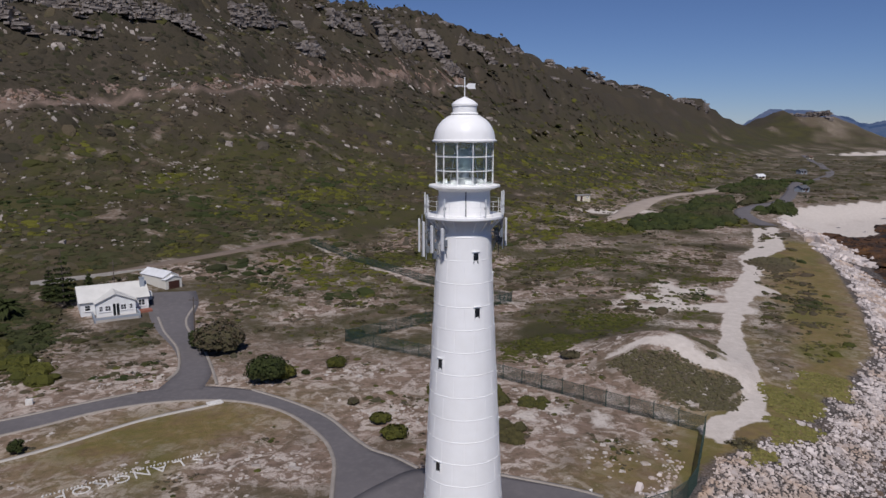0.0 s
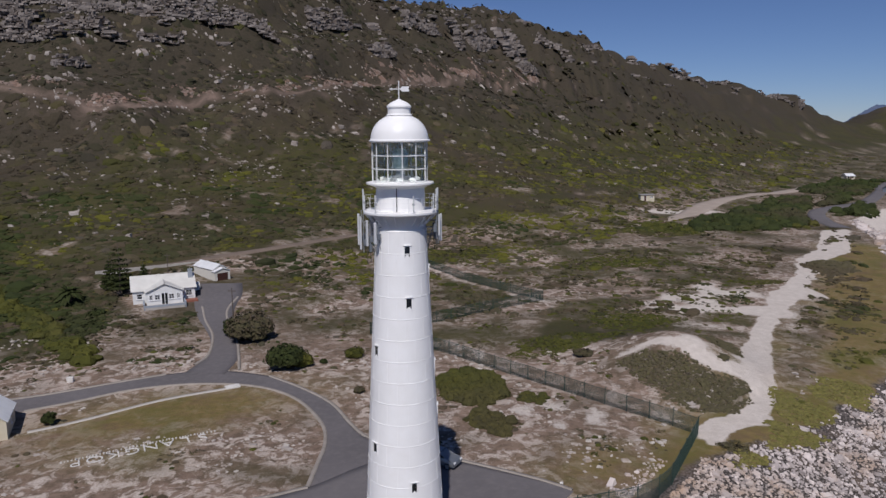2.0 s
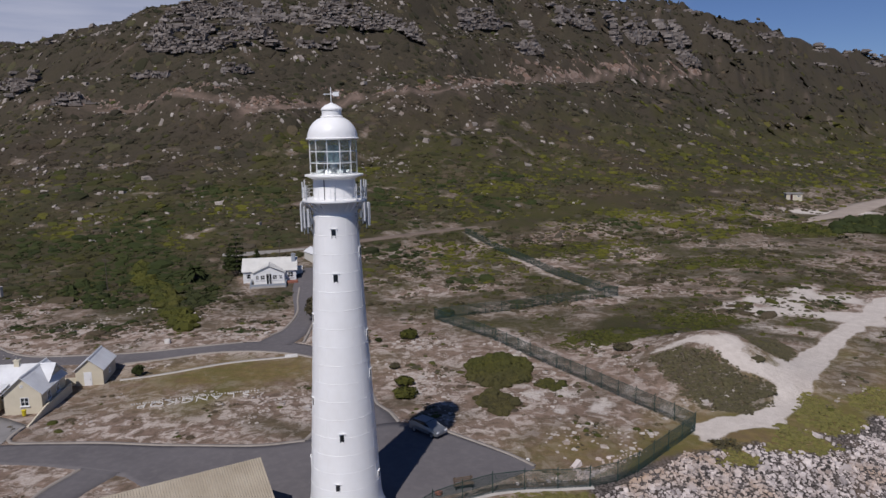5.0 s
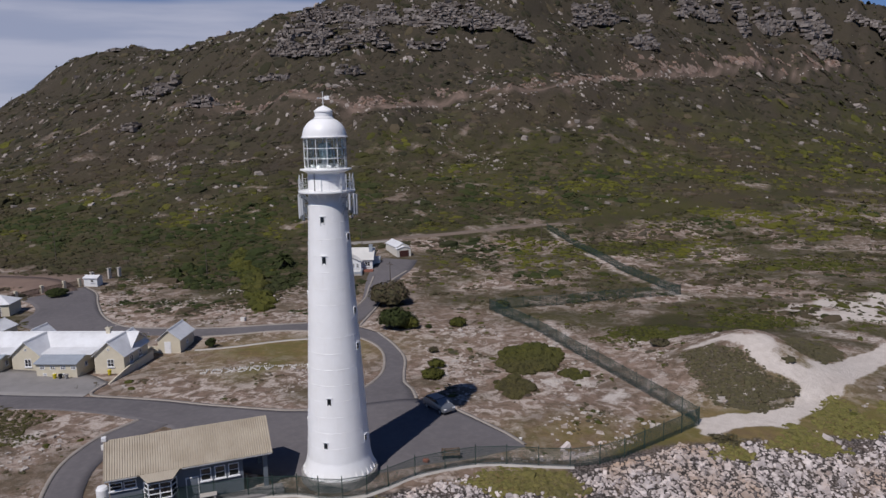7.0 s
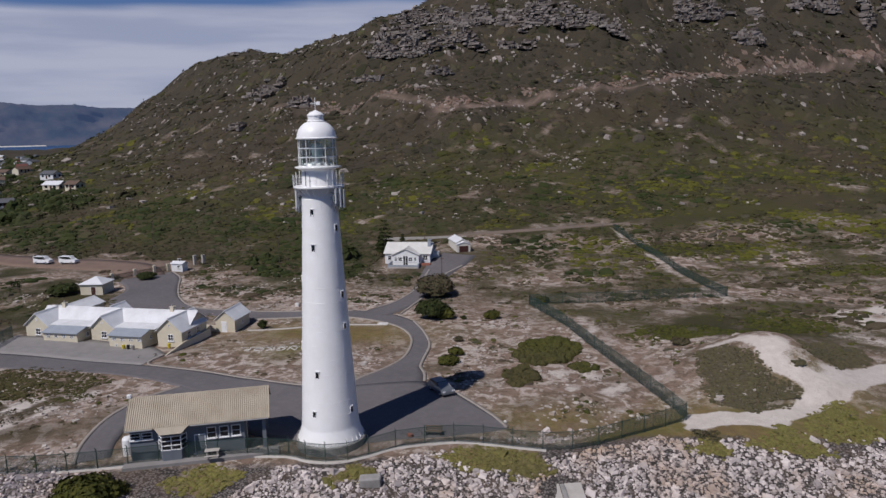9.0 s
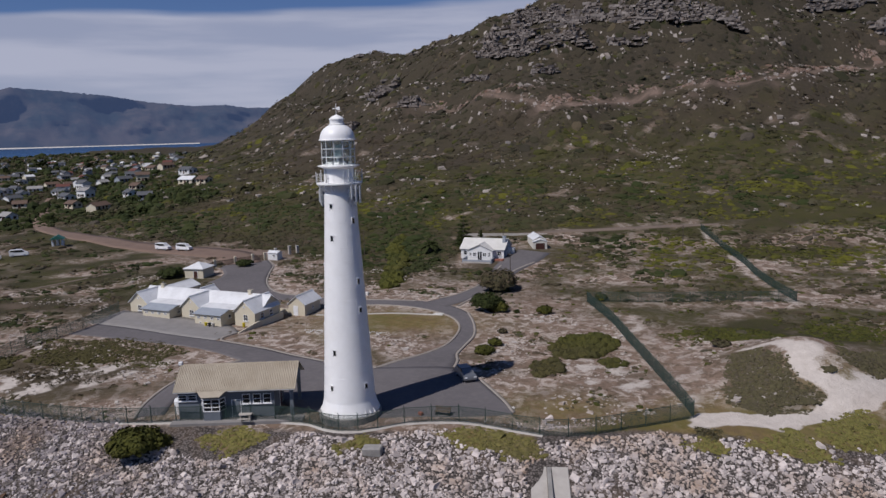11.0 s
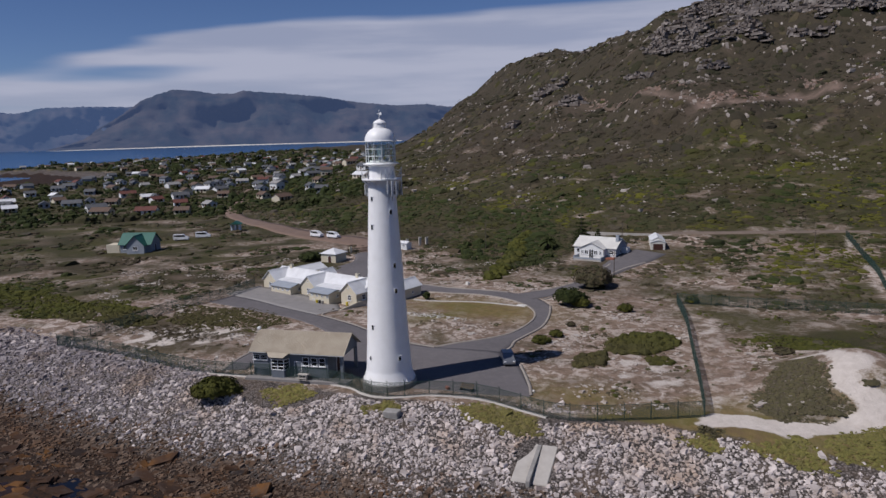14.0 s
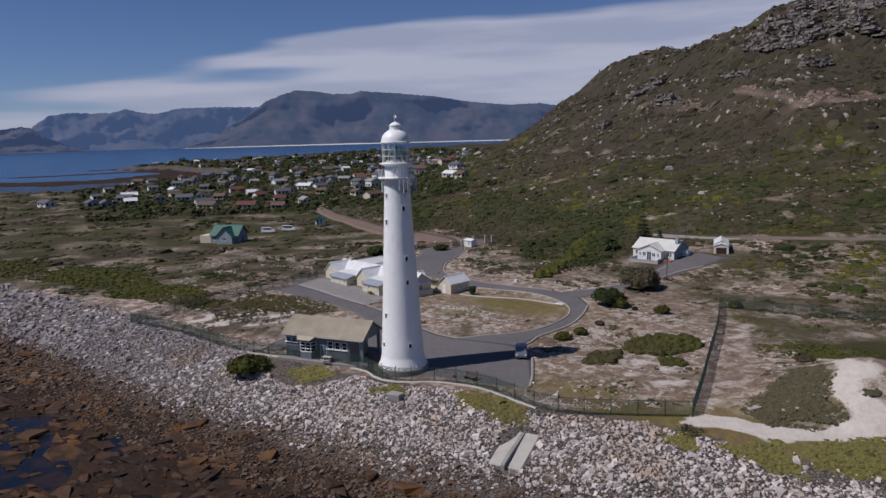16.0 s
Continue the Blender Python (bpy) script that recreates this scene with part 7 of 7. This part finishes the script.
def site_plants():
    """Low scrub, tufts and loose stones round the station."""
    x, y = RS.uniform(-105, 75, 42000), RS.uniform(8, 190, 42000)
    S, D = land(x, y), hill(x, y)[1]
    n = waves(x, y, 14, 61) * 0.7 + waves(x, y, 5, 62) * 0.5
    lawn = bump(x, y, -31, 70, 15, 9, 32) > 0.45
    wild = np.clip((np.hypot(x + 5, y - 60) - 45) / 40, 0, 1)
    keep = (S < -4) & (n > 0.42 - 0.36 * wild) & ~lawn & (D < -25)
    x, y = x[keep], y[keep]
    size = 0.14 + RS.gamma(2.0, 0.11, len(x)) * (0.8 + 0.6 * np.clip((y - 80) / 80, 0, 1))
    ok = free(x, y, size)
    x, y, size = x[ok], y[ok], size[ok]
    dry = RS.random(len(x)) < np.where(y > 95, 0.5, 0.72)
    small = dome_forms(6, 2, 6, 3) + tuft_forms(5, 14, 3, 0.36)
    scatter("scrub", small, x[dry], y[dry], size[dry], 0.4, "dry_bush", "low dry brown scrub on sandy ground", "scrub", 0.1, 0.05)
    scatter("scrub", small, x[~dry], y[~dry], size[~dry], 0.45, "green_bush", "low green scrub on sandy ground", "scrub", 0.1, 0.05)
    x, y = RS.uniform(-105, 60, 34000), RS.uniform(8, 150, 34000)
    n = waves(x, y, 16, 63) * 0.8 + waves(x, y, 6, 64) * 0.4
    lawn = bump(x, y, -31, 73, 15, 6.5, 30) > 0.3
    keep = (land(x, y) < -5) & (n > 0.22) & (y < 94 + 6 * n) & (hill(x, y)[1] < -25) & ~lawn
    x, y = x[keep], y[keep]
    size = 0.07 + RS.gamma(1.5, 0.06, len(x))
    ok = free(x, y, 0.2)
    scatter("loose_stones", cobble_forms(8, 6), x[ok], y[ok], size[ok], 0.5, "pale_stone", "loose pale stones on the sandy ground", "stones", 0.2, 0.1)
    soft = dome_forms(7, 2, 7, 9) + tuft_forms(5, 18, 9, 0.36)
    mats("dune_scrub", ((15, 103, 11, 5, 30, 0.55, 0.55, 650, "green_bush"), (27, 116, 9, 6, 20, 0.6, 0.55, 500, "green_bush"), (57, 150, 7, 3, 10, 0.7, 0.6, 220, "green_bush"), (-46, 31, 16, 7, 33, 0.55, 0.6, 1000, "green_bush"), (30, 170, 16, 10, 20, 0.9, 0.6, 450, "green_bush"), (50, 225, 20, 9, 25, 1.3, 0.7, 300, "green_bush"), (-12, 172, 22, 9, 40, 0.9, 0.6, 450, "green_bush")),
         soft, "low rounded mat of green dune scrub", "scrub")
    mats("bush_thicket", ((-52, 15, 7, 4, 42, 0.8, 0.9, 260, "green_bush"), (-45, 26, 9, 5, 35, 0.6, 0.8, 350, "green_bush"), (-66, 6, 16, 9, 45, 0.9, 0.8, 800, "green_bush"), (-92, -12, 24, 12, 40, 1.0, 0.8, 1000, "green_bush"), (-116, -38, 20, 9, 40, 1.1, 0.9, 700, "green_bush"),
                          (-160, -70, 26, 12, 38, 1.4, 0.9, 320, "green_bush"), (-64, 104, 5, 9, 25, 1.1, 1.0, 220, "dark_bush")),
         soft, "dense thicket of coastal bushes", "thicket")
    fine = dome_forms(8, 2, 5, 29) + tuft_forms(3, 12, 29, 0.36)
    for outline, per, grain in zip(DUNE_HEATH, (26, 20, 8), (0.13, 0.15, 0.28)):
        q = np.array(outline)
        lo, hi = q.min(0), q.max(0)
        n = int((hi - lo).prod() * per)
        x, y = RS.uniform(lo[0], hi[0], n), RS.uniform(lo[1], hi[1], n)
        ok = within(x, y, outline, 1.4, 0.5 * waves(x, y, 5, 23)) > RS.random(n)
        scatter("dune_heath", fine, x[ok], y[ok], grain + RS.gamma(2, grain * 0.35, ok.sum()), 0.5, "dune_mat", "low brown-green heath covering the dune", "heath", 0.1, 0.05)
    tall = [(np.vstack([a * 0.93, b * 1.02]), np.vstack([c, d + len(a)])) for (a, c), (b, d) in zip(dome_forms(6, 3, 9, 33), tuft_forms(6, 60, 33, 0.17))]
    for outline, per, size, mt in (([(0.5, 78.2), (-1.7, 84.2), (-1.4, 87.7), (1.8, 90.5), (5.7, 88.3), (7.4, 81.6), (5.2, 77.3)], 4.5, 0.62, "green_bush"), ([(3.2, 72.3), (3.9, 75.8), (7.0, 74.5), (9.2, 70.4), (7.1, 68.5)], 5, 0.55, "green_bush"), ([(8.9, 79.6), (9.5, 82.6), (12.0, 81.5), (12.0, 78.1)], 6, 0.42, "green_bush"), (COAST_THICKET, 0.16, 2.1, "dark_bush"), ([(118, 274), (138, 281), (158, 328), (150, 340), (128, 310)], 0.14, 2.0, "dark_bush"), ([(48, 226), (66, 232), (60, 246), (44, 240)], 0.2, 1.2, "green_bush"),
                                   ([(150, 350), (175, 360), (225, 440), (200, 470), (150, 400)], 0.05, 2.2, "dark_bush"), ([(60, 232), (100, 240), (112, 262), (96, 270), (70, 252)], 0.08, 1.5, "green_bush"),
                                   ([(-50, 89), (-66, 102), (-80, 113), (-92, 122), (-94, 119), (-82, 109), (-67, 97.5), (-52, 86)], 0.6, 1.15, "green_bush"), ([(-70, 96), (-82, 105), (-95, 108), (-92, 98), (-78, 92)], 0.3, 1.0, "dark_bush")):
        q = np.array(outline)
        lo, hi = q.min(0), q.max(0)
        n = int((hi - lo).prod() * per)
        x, y = RS.uniform(lo[0], hi[0], n), RS.uniform(lo[1], hi[1], n)
        ok = inside(x, y, outline) & free(x, y, size * 0.7)
        scatter("bush_thicket", tall, x[ok], y[ok], size * (0.6 + RS.gamma(3, 0.16, ok.sum())), 0.85, mt, "tall rounded thicket of coastal bushes", "thicket", 0.15, 0.05)
    mats("ground_cover", ((30.8, 69.8, 1.8, 1.3, 0, 0.3, 0.5, 120, "dune_mat"), (-38, 22, 10, 4, 33, 0.3, 0.45, 500, "dune_mat")),
         tuft_forms(8, 14, 19), "low brown ground cover on the dune", "ground cover")


def shore():
    """Pale boulders above the tide, brown ones lower down, rust-coloured slabs at the water."""
    x, y = RS.uniform(-100, 105, 680000), RS.uniform(-50, 215, 680000)
    S = land(x, y)
    n = waves(x, y, 12, 71) * 0.6 + waves(x, y, 5, 72) * 0.5
    T = S + 1.2 * n + 5.6 * np.clip((74 - y) / 9, 0, 1) * np.clip(1 - S / 4, 0, 1)
    away = np.hypot(x - 20, y - 40)
    dens = np.clip(60 / np.maximum(away, 36), 0.3, 1.2)
    u = RS.random(len(x))
    pale = u < np.interp(T, [-1.6, 0.4, 1.4, 5.5, 8.5, 11], [0, 0.35, 0.85, 0.85, 0.4, 0]) * dens
    tide = ~pale & (u < np.interp(T, [4, 7.5, 15, 20], [0, 0.75, 0.75, 0]) * dens)
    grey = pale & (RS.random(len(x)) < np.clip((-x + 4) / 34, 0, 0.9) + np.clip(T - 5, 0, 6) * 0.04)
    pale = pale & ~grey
    ok = free(x, y, 0.1) & ~((S < 31) & (x > 126) & (y > 250))
    for outline in TURF:
        ok &= within(x, y, outline, 1.0, 0.4 * waves(x, y, 6, 23)) < RS.uniform(0.1, 0.9, len(x))
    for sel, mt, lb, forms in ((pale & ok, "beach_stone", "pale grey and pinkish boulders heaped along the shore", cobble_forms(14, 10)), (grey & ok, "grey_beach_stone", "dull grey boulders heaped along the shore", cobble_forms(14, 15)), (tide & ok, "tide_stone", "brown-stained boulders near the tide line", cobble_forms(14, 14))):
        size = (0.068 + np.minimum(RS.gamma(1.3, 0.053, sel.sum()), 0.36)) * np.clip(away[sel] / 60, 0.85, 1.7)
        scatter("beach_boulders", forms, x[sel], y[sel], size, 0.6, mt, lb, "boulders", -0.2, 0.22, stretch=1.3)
    x, y = RS.uniform(-100, 210, 92000), RS.uniform(-70, 330, 92000)
    S = land(x, y)
    n = waves(x, y, 14, 73) * 0.6 + waves(x, y, 5, 74) * 0.4
    k = ~((S < 31) & (x > 126) & (y > 250)) & (RS.random(len(x)) < np.interp(S + 3 * n, [11, 14, 24, 40, 90], [0, 0.8, 0.72, 0.34, 0.1]))
    x, y = x[k], y[k]
    size = (0.10 + RS.gamma(1.0, 0.20, len(x))) * np.clip(np.hypot(x, y) / 90, 1, 2.5)
    scatter("reef_slabs", cobble_forms(16, 11), x, y, size, 0.3, "reef_stone", "wet rust-brown slabs at the tide line", "slabs", 0.0, 0.16, yaw=RS.normal(0.75, 0.35, len(x)), stretch=1.7)
    x, y = RS.uniform(-90, 110, 9000), RS.uniform(-60, 110, 9000)
    S = land(x, y) + 4 * waves(x, y, 16, 75)
    k = (S > 13) & (S < 60) & (RS.random(len(x)) < 0.6)
    scatter("reef_slabs", plate_forms(14, 27), x[k], y[k], 0.3 + RS.gamma(1.3, 0.26, k.sum()), 0.15, "reef_stone", "broad flat rust-coloured rock plates at the tide line", "slabs", 0.0, 0.1, yaw=RS.normal(0.75, 0.3, k.sum()), stretch=1.6)
    x, y = RS.uniform(95, 230, 60000), RS.uniform(190, 390, 60000)
    S = land(x, y)
    k = (RS.random(len(x)) < np.interp(S, [-3, 1, 10, 15], [0, 0.5, 0.5, 0])) & ~((S < 31) & (x > 126) & (y > 250))
    scatter("beach_boulders", cobble_forms(8, 16), x[k], y[k], 0.35 + RS.gamma(1.6, 0.25, k.sum()), 0.5, "beach_stone", "grey and pale stones along the far beach", "boulders", 0.0, 0.3)
    blades = dome_forms(8, 2, 6, 12) + tuft_forms(3, 12, 12, 0.36)
    for outline in TURF:
        q = np.array(outline)
        lo, hi = q.min(0), q.max(0)
        n = int((hi - lo).prod() * 20)
        x, y = RS.uniform(lo[0], hi[0], n), RS.uniform(lo[1], hi[1], n)
        ok = within(x, y, outline, 1.2, 0.5 * waves(x, y, 6, 23)) > RS.random(n)
        scatter("shore_turf", blades, x[ok], y[ok], 0.13 + RS.gamma(2, 0.05, ok.sum()), 0.42, "turf", "mat of green coastal turf on the stones", "turf", 0.1, 0.05)


def village_trees():
    x, y, r = polar(16000, 260, 1800, 62, 104)
    keep = (land(x, y) < -10) & (hill(x, y)[1] < 30) & (waves(x, y, 55, 81) + 0.5 * waves(x, y, 20, 82) > -0.4)
    x, y, r = x[keep], y[keep], r[keep]
    near = np.zeros(len(x), bool)
    for p, q in done:
        near |= np.hypot(x - p, y - q) < 5.0
    x, y, r = x[~near], y[~near], r[~near]
    size = (0.8 + RS.gamma(1.6, 0.62, len(x))) * np.clip(r / 600, 0.65, 1.5)
    scatter("village_trees", dome_forms(6, 2, 7, 13) + tuft_forms(4, 20, 13, 0.34), x, y, size, 1.0, "dark_bush", "dark trees and hedges among the village houses", "trees", 0.1, 0.05)


def road_stones():
    """A row of pale stones along the outer edge of the old hill road."""
    L = smooth_line(HILL_ROAD, 2.6)
    x, y = L[:, 0] + RS.normal(0, 0.5, len(L)) + 1.6, L[:, 1] + RS.normal(0, 0.5, len(L)) - 1.6
    k = RS.random(len(x)) < 0.6
    scatter("road_stones", cobble_forms(6, 21), x[k], y[k], RS.uniform(0.25, 0.55, k.sum()), 0.8, "pale_stone", "row of pale stones along the old hill road", "stones", 0.0, 0.1)


def road_cut():
    """Broken red-brown rock on the cut above the old hill road."""
    L = smooth_line(HILL_ROAD, 0.5)
    T = np.gradient(L, axis=0)
    T /= np.linalg.norm(T, axis=1)[:, None]
    k = RS.integers(0, len(L), 9000)
    off = 1.5 + RS.gamma(1.4, 2.6, len(k))
    x, y = L[k, 0] - T[k, 1] * off, L[k, 1] + T[k, 0] * off
    ok = (waves(x, y, 26, 91) + 0.5 * waves(x, y, 9, 92) > 0.0) & (off < 13)
    x, y, off = x[ok], y[ok], off[ok]
    scatter("road_cut_rubble", cobble_forms(10, 22), x, y, (0.10 + RS.gamma(1.0, 0.17, len(x))) * np.clip(np.hypot(x, y) / 260, 0.8, 1.7), 0.55, "red_rock", "red-brown broken rock on the cut above the hill road", "rocks", 0.0, 0.15, hug=True)


hillside()
road_cut()
road_stones()
crags()
site_plants()
shore()
village_trees()


# ---- single bushes and trees, leaf by leaf ----
def leaf_cloud(lobes, count, leaf, seed):
    """Many small bent leaves over a few rounded lobes (x, y, z, rx, rz)."""
    rng = np.random.default_rng(seed)
    VV, FF = [], []
    k = 0
    wts = np.array([l[3] ** 2 for l in lobes])
    for j in rng.choice(len(lobes), count, p=wts / wts.sum()):
        x, y, z, rx, rz = lobes[j]
        d = rng.normal(0, 1, 3)
        d /= np.linalg.norm(d)
        if d[2] < -0.35:
            d[2] = -d[2] * 0.5
        p = np.array([x, y, z]) + d * np.array([rx, rx, rz]) * rng.uniform(0.72, 1.06)
        u = np.cross(d, rng.normal(0, 1, 3))
        u /= np.linalg.norm(u) + 1e-6
        v = np.cross(d, u) + d * rng.uniform(-0.6, 0.6)
        s = leaf * rng.uniform(0.6, 1.4)
        VV += [p - u * s, p + v * s * 0.6 + d * s * 0.25, p + u * s, p - v * s * 0.6]
        FF += [(k, k + 1, k + 2), (k, k + 2, k + 3)]
        k += 4
    return np.array(VV), np.array(FF)


def bush(x, y, lobes, mat_name, label, seed, count=900, leaf=0.2, name="bush"):
    T = thing(name, pose(x, y, gz(x, y)), label, "bush")
    V, F = leaf_cloud(lobes, count, leaf, seed)
    c = solid("crown", V, F, mat_name, "", "")
    c.parent = T
    rng = random.Random(seed)
    for l in lobes:
        part("stem", made(rod, (rng.uniform(-0.15, 0.15), rng.uniform(-0.15, 0.15), -0.2), (l[0], l[1], l[2]), 0.09, 5, 0.04), "bark", T)
    W, H = dome_forms(1, 3, 8, seed)[0]
    for k, l in enumerate(lobes):      # the shaded inner mass
        core = solid("inner_mass", W * np.array([l[3] * 0.86, l[3] * 0.86, l[4] * 0.9]) + np.array([l[0], l[1], max(0.05, l[2] - 0.1 * l[4])]), H, mat_name, "", "")
        core.parent = T
    return T


def lobed(r, h, n, seed):
    rng = random.Random(seed)
    out = [(0, 0, h * 0.45, r * 0.72, h * 0.5)]
    for k in range(n):
        a = 6.283 * k / n + rng.uniform(-0.3, 0.3)
        q = r * rng.uniform(0.4, 0.62)
        out.append((math.cos(a) * q, math.sin(a) * q, h * rng.uniform(0.28, 0.5), r * rng.uniform(0.38, 0.55), h * rng.uniform(0.32, 0.5)))
    return out


for k, (x, y, r, h, mt, lb, cnt) in enumerate(((-33.0, 101.5, 4.2, 4.6, "dry_bush", "large grey-brown thorny bush beside the driveway", 2600), (-36.2, 103.5, 2.4, 3.0, "dark_bush", "dark green bush beside the driveway", 900),
                                               (-23.3, 88.8, 3.2, 3.5, "dark_bush", "dense dark green bush beside the loop road", 1800), (-21.2, 89.8, 1.6, 2.0, "green_bush", "green bush beside the loop road", 700),
                                               (-14.9, 94.9, 1.5, 1.6, "green_bush", "round green bush on dry ground", 800), (-18.6, 91.6, 0.6, 0.6, "dark_bush", "small dark bush on dry ground", 200),
                                               (-7.2, 75.2, 1.3, 1.2, "green_bush", "rounded green bush beside the road", 600), (-5.3, 71.3, 1.5, 1.2, "green_bush", "rounded green bush beside the road", 700), (-10.9, 80.5, 0.8, 0.8, "dry_bush", "small dry bush beside the road", 240),
                                               (-8.6, 23.8, 3.3, 2.1, "green_bush", "large green bush on the shore below the fence", 2600), (-43.9, 68.6, 0.75, 1.7, "dark_bush", "dark shrub beside the store", 500),
                                               (-96, 58, 3.0, 2.6, "dark_bush", "dark bush beside the square outbuilding", 900), (-64, 110, 1.6, 1.0, "dark_bush", "low dark bush in front of the white house", 400), (-14, 109.5, 1.5, 1.3, "green_bush", "green bush at the fence corner", 500),
                                               (-97, 76, 2.4, 1.8, "dark_bush", "dark bush beside the gate", 700), (17.5, 96, 1.6, 0.9, "dry_bush", "low dry bush on the dune", 400))):
    bush(x, y, lobed(r, h, 6, k + 50), mt, lb, k + 50, cnt, 0.16 + r * 0.022)


def palm(x, y):
    T = thing("palm", pose(x, y, gz(x, y)), "broad dark date palm with arching fronds beside the house", "palm")
    part("trunk", made(rod, (0, 0, -0.3), (0, 0, 1.9), 0.55, 10, 0.45), "bark", T)
    rng = np.random.default_rng(5)
    for k in range(46):
        a, e = k * 2.399, radians(8 + 62 * rng.random())
        L = rng.uniform(3.0, 4.0)
        V, F, n = [], [], 9
        for i in range(n + 1):
            t = i / n
            rr, zz = L * t * math.cos(e) * (1 - 0.1 * t), 1.9 + L * (t * math.sin(e) - 0.75 * t * t * (0.4 + math.cos(e) * 0.6))
            w = 0.38 * math.sin(math.pi * min(1, 0.12 + t * 0.9)) + 0.02
            px, py = math.cos(a) * rr, math.sin(a) * rr
            nx, ny = -math.sin(a) * w, math.cos(a) * w
            V += [(px - nx, py - ny, zz - 0.18 * w / 0.38), (px, py, zz), (px + nx, py + ny, zz - 0.18 * w / 0.38)]
            if i:
                q = 3 * (i - 1)
                F += [(q, q + 1, q + 4), (q, q + 4, q + 3), (q + 1, q + 2, q + 5), (q + 1, q + 5, q + 4)]
        solid("frond", V, F, "dark_bush", "", "").parent = T


def pine(x, y, h, seed):
    T = thing("pine_tree", pose(x, y, gz(x, y)), "dark layered Norfolk pine behind the white house", "tree", "pines by the house")
    part("trunk", made(rod, (0, 0, -0.4), (0, 0, h), 0.22, 8, 0.05), "bark", T)
    lobes = []
    rng = random.Random(seed)
    for k in range(8):
        z = h * (0.16 + 0.1 * k)
        R = h * 0.27 * (1 - k / 9.5)
        for j in range(6):
            a = 6.283 * j / 6 + rng.random()
            lobes.append((math.cos(a) * R * 0.6, math.sin(a) * R * 0.6, z, R * 0.5, 0.22))
    V, F = leaf_cloud(lobes, 2200, 0.2, seed)
    solid("crown", V, F, "dark_bush", "", "").parent = T


palm(-73.3, 116.0)
pine(-66.5, 121.5, 10.0, 3)
pine(-70.5, 124.5, 6.5, 4)
pine(-63.5, 124.5, 5.5, 5)
